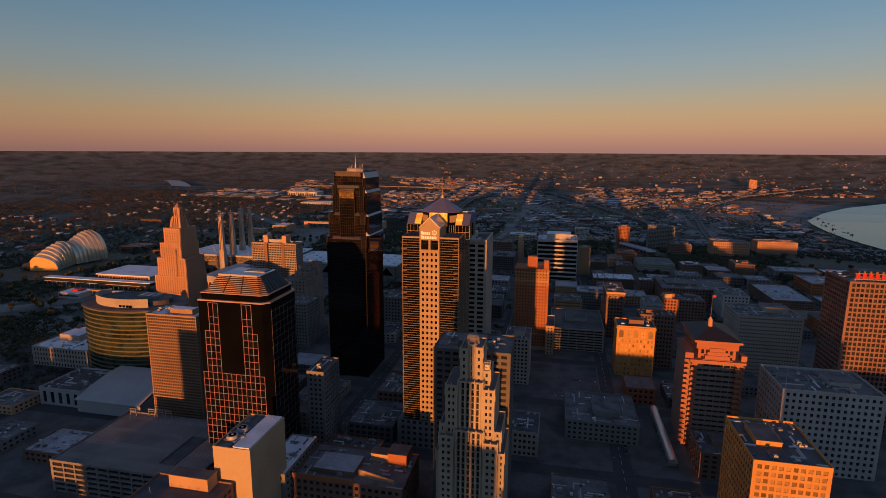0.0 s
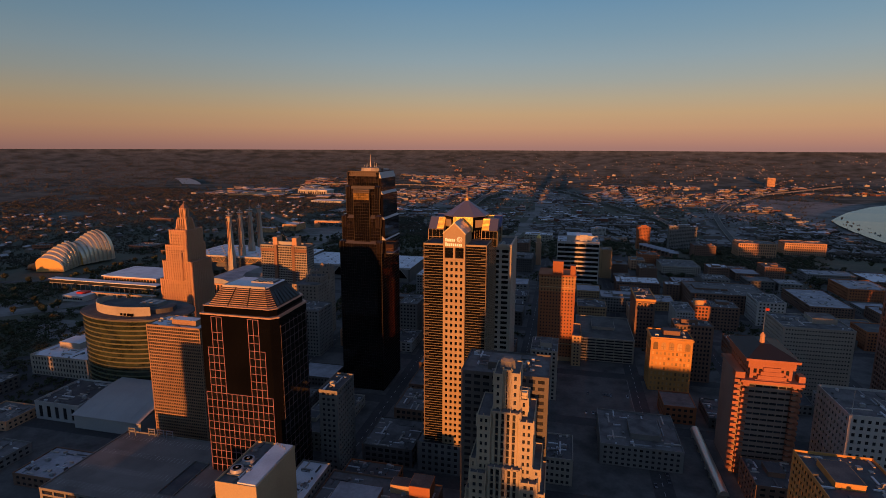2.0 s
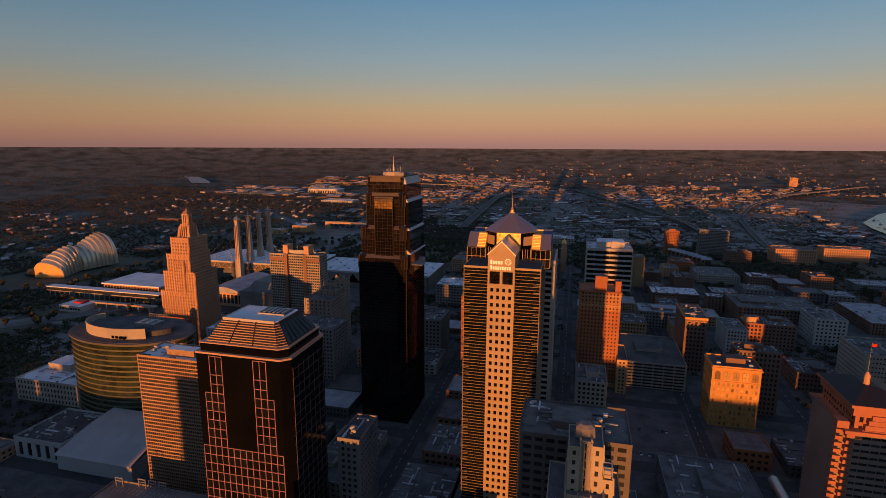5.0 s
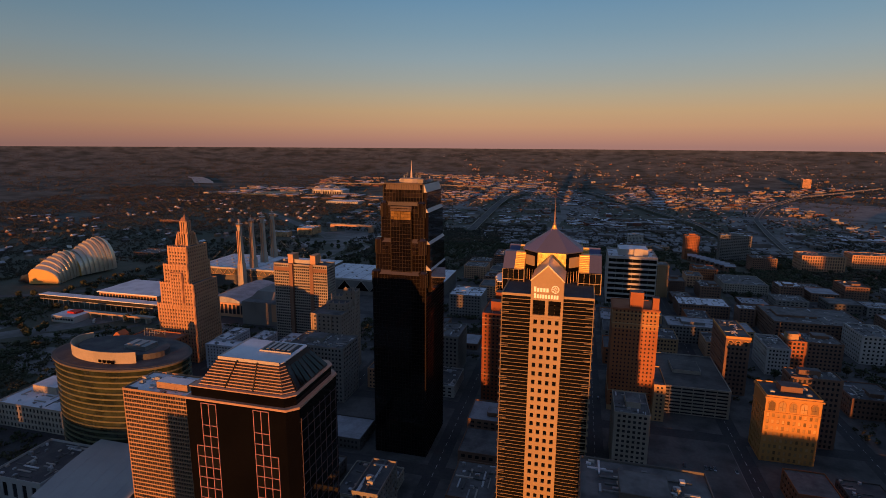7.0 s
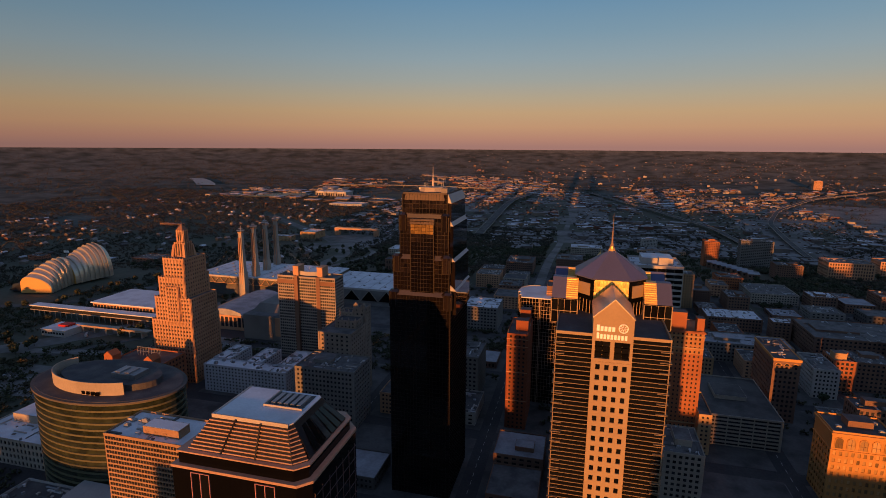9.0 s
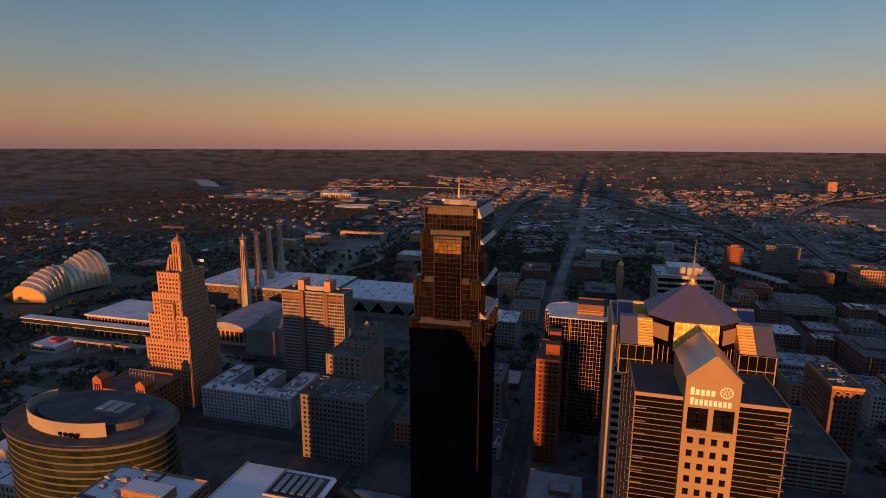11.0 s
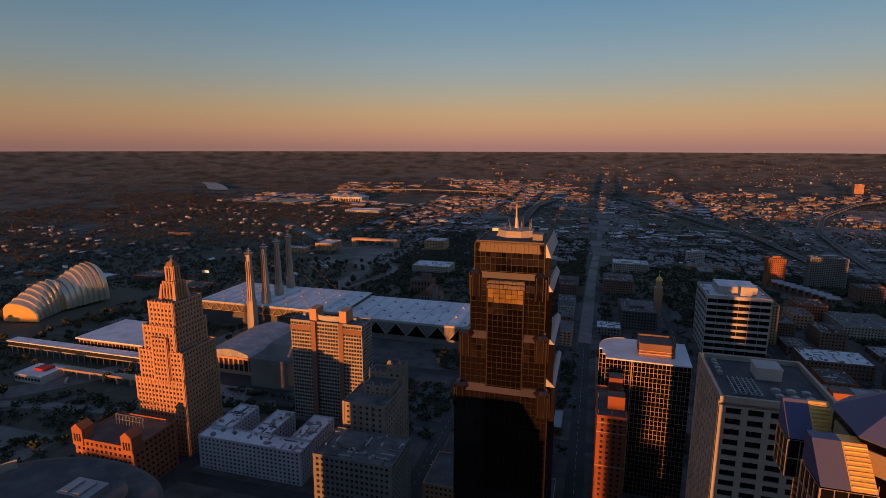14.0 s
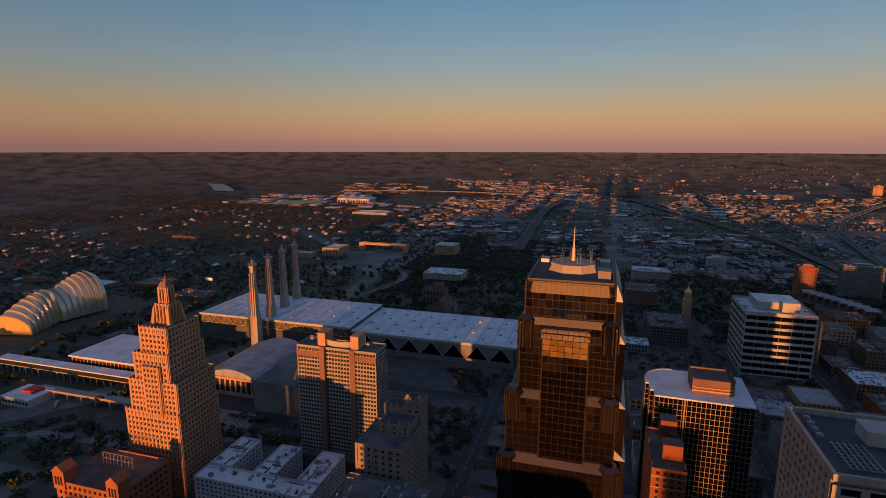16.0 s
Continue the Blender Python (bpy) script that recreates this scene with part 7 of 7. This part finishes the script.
far = []
r2 = random.Random(31)
for _ in range(3600):
    x, y = r2.uniform(-900, 1500), r2.uniform(1420, 3300)
    if noise.noise((x * 0.003, y * 0.003, 9.3)) > -0.15 and not (x > 780 and y < 2950) and (x < 810 or y > 2400) and free(x - 25, x + 25, y - 25, y + 25) and not any((int((x + p) // 10), int((y + q) // 10)) in CLEAR for p in (-20, 0, 20) for q in (-20, 0, 20)):
        far.append((x, y, r2.uniform(8, 30) * r2.choice([1, 1, 1, 1.8]), r2.uniform(10, 42), r2.choice([3.5, 4, 4, 5, 5, 6, 7, 10])))
for _ in range(640):
    x, y = r2.uniform(-1800, -300), r2.uniform(2350, 3700)
    if noise.noise((x * 0.002, y * 0.002, 4.3)) > -0.05:
        k = foreshorten(math.hypot(x, y))
        far.append((x, y, k * r2.uniform(12, 70), k * r2.uniform(20, 80), k * r2.choice([4, 5, 6, 8])))
far.sort(key=lambda f: math.hypot(f[0], f[1]))
for k, f in enumerate(far[:300]):
    far_blocks("warehouse", "low flat-roofed warehouse in the river bottoms", "warehouse", [f], k, kind="", group="nearer warehouses")
far = far[300:]
for _ in range(3000):
    x, y = r2.uniform(-800, 1300), r2.uniform(1450, 3000)
    if not (x > 780 and y < 2950) and free(x - 8, x + 8, y - 8, y + 8) and (int(x // 10), int(y // 10)) not in CLEAR:
        far.append((x, y, r2.uniform(2.5, 9), r2.uniform(3, 12), r2.choice([2.2, 3, 3, 4])))
far_blocks("warehouses", "scattered brick and metal warehouses of the river bottoms", "warehouses", far, 3)
far = []
for _ in range(520):
    x, y = r2.uniform(-1900, -560), r2.uniform(700, 2200)
    if noise.noise((x * 0.006, y * 0.006, 5.3)) > -0.1 and free(x - 8, x + 8, y - 8, y + 8) and x < -0.45 * y - 120:
        far.append((x, y, r2.uniform(7, 13), r2.uniform(8, 16), r2.choice([4, 5, 6, 7])))
for _ in range(2200):
    x, y = r2.uniform(-1200, 3000), r2.uniform(3000, 4700)
    k = foreshorten(math.hypot(x, y))
    if math.hypot(x, y) < 4850 and noise.noise((x * 0.003, y * 0.003, 2.3)) > -0.1:
        far.append((x, y, k * r2.uniform(4, 10), k * r2.uniform(6, 12), k * r2.choice([2, 3, 4, 5])))
far_blocks("houses", "scattered gabled houses among trees", "houses", far, 5, True)
far = [(r2.uniform(-900, 2800), r2.uniform(3300, 4500), r2.uniform(10, 30), r2.uniform(10, 30), r2.uniform(4, 11)) for _ in range(120)]
far = [(x, y, *(v * foreshorten(math.hypot(x, y)) for v in rest)) for x, y, *rest in far if math.hypot(x, y) < 4700]
far_blocks("far_town", "far pale blocks of the opposite town", "buildings", far, 7)


# ---- parked cars in the streets and lots ----
def car_mesh():
    g = Geo().loft([(-0.9, -2.2, 0.35), (0.9, -2.2, 0.35), (0.9, 2.2, 0.35), (-0.9, 2.2, 0.35)], [(-0.88, -2.15, 0.95), (0.88, -2.15, 0.95), (0.88, 2.15, 0.9), (-0.88, 2.15, 0.9)])
    return g


car = thing("car", "parked car in a street or lot", "car", 0, 500, 0.0, 0, "parked cars")
part("body", car_mesh(), mat("car_body", (0.35, 0.35, 0.37), rough=0.3, rand=0.8), car)
part("cabin", Geo().loft([(-0.85, -1.3, 0.95), (0.85, -1.3, 0.95), (0.85, 1.5, 0.92), (-0.85, 1.5, 0.92)], [(-0.68, -0.7, 1.5), (0.68, -0.7, 1.5), (0.68, 1.0, 1.48), (-0.68, 1.0, 1.48)]), GLASSI, car)
for sx in (-0.8, 0.8):
    for sy in (-1.4, 1.4):
        part("wheel", Geo().loft([(sx - 0.12, sy + 0.34 * math.cos(a), 0.34 + 0.34 * math.sin(a)) for a in np.linspace(0, 5.5, 8)], [(sx + 0.12, sy + 0.34 * math.cos(a), 0.34 + 0.34 * math.sin(a)) for a in np.linspace(0, 5.5, 8)]), GRANITE, car)
car.matrix_basis = pose(-57, 470, 0.02)
for k in range(24):
    s = rnd.choice(XS[:6])
    y = rnd.uniform(300, 1050)
    copy_thing(car, pose(s + rnd.choice([-4.6, 4.6]), y, 0.02, 0, 0, rnd.choice([0, 180])))


# ---- parking lots and the sunken highway's edges on the south side ----
def lot(x0, x1, y0, y1, cars):
    g = Geo().box(x0, x1, y0, y1, -0.3, 0.1)
    whole("parking_lot", g, INDUST, "grey asphalt parking lot", "parking lot", "structure")
    marks = Geo()
    for k in range(int((x1 - x0) / 2.8)):
        for yy in (y0 + 3, (y0 + y1) / 2):
            marks.box(x0 + k * 2.8, x0 + k * 2.8 + 0.12, yy, yy + 5, 0.1, 0.112)
    whole("bay_lines", marks, PAINT, "faded white parking bay lines", "road marking", "stuff")
    for k in range(cars):
        copy_thing(car, pose(x0 + 1.4 + 2.8 * rnd.randrange(int((x1 - x0) / 2.8)), rnd.choice([y0 + 5.5, (y0 + y1) / 2 + 2.5]), 0.1, 0, 0, rnd.choice([0, 180])))


lot(2, 46, 456, 536, 9)
lot(-640, -560, 500, 560, 8)
lot(-560, -500, 600, 650, 6)
lot(-820, -740, 560, 620, 6)
lot(-560, -460, 640, 680, 8)
lot(-780, -720, 800, 850, 5)
road("slip_road", "grey slip road beside the sunken highway", [(-820, 420, 0), (-660, 560, 0), (-560, 690, 0)], 9, 0.3, material=PAVE)
road("street", "grey cross street over the highway", [(-900, 520, 0), (-640, 600, 0), (-500, 610, 0), (-430, 660, 0)], 13, 0.35, material=INDUST)
bus = thing("bus", "white coach on the highway", "bus", -655, 640, 0.5, 40)
part("body", Geo().loft([(-1.25, -6, 0.4), (1.25, -6, 0.4), (1.25, 6, 0.4), (-1.25, 6, 0.4)], [(-1.2, -5.9, 3.2), (1.2, -5.9, 3.2), (1.2, 5.9, 3.2), (-1.2, 5.9, 3.2)]), WHITE, bus)
part("window_band", Geo().box(-1.28, 1.28, -5.4, 5.6, 1.7, 2.6), GLASSI, bus)
for sx in (-1.0, 1.0):
    for sy in (-4, 4):
        part("wheel", Geo().loft([(sx - 0.2, sy + 0.5 * math.cos(a), 0.5 + 0.5 * math.sin(a)) for a in np.linspace(0, 5.5, 8)], [(sx + 0.2, sy + 0.5 * math.cos(a), 0.5 + 0.5 * math.sin(a)) for a in np.linspace(0, 5.5, 8)]), GRANITE, bus)
for k in range(90):
    x, y = rnd.uniform(-60, 680), rnd.uniform(600, 1250)
    if k < 45:
        x, y = rnd.uniform(-960, -560), rnd.uniform(440, 840)
    if free(x - 4, x + 4, y - 4, y + 4) and min(abs(x - s) for s in XS) > 8:
        plant(x, y)
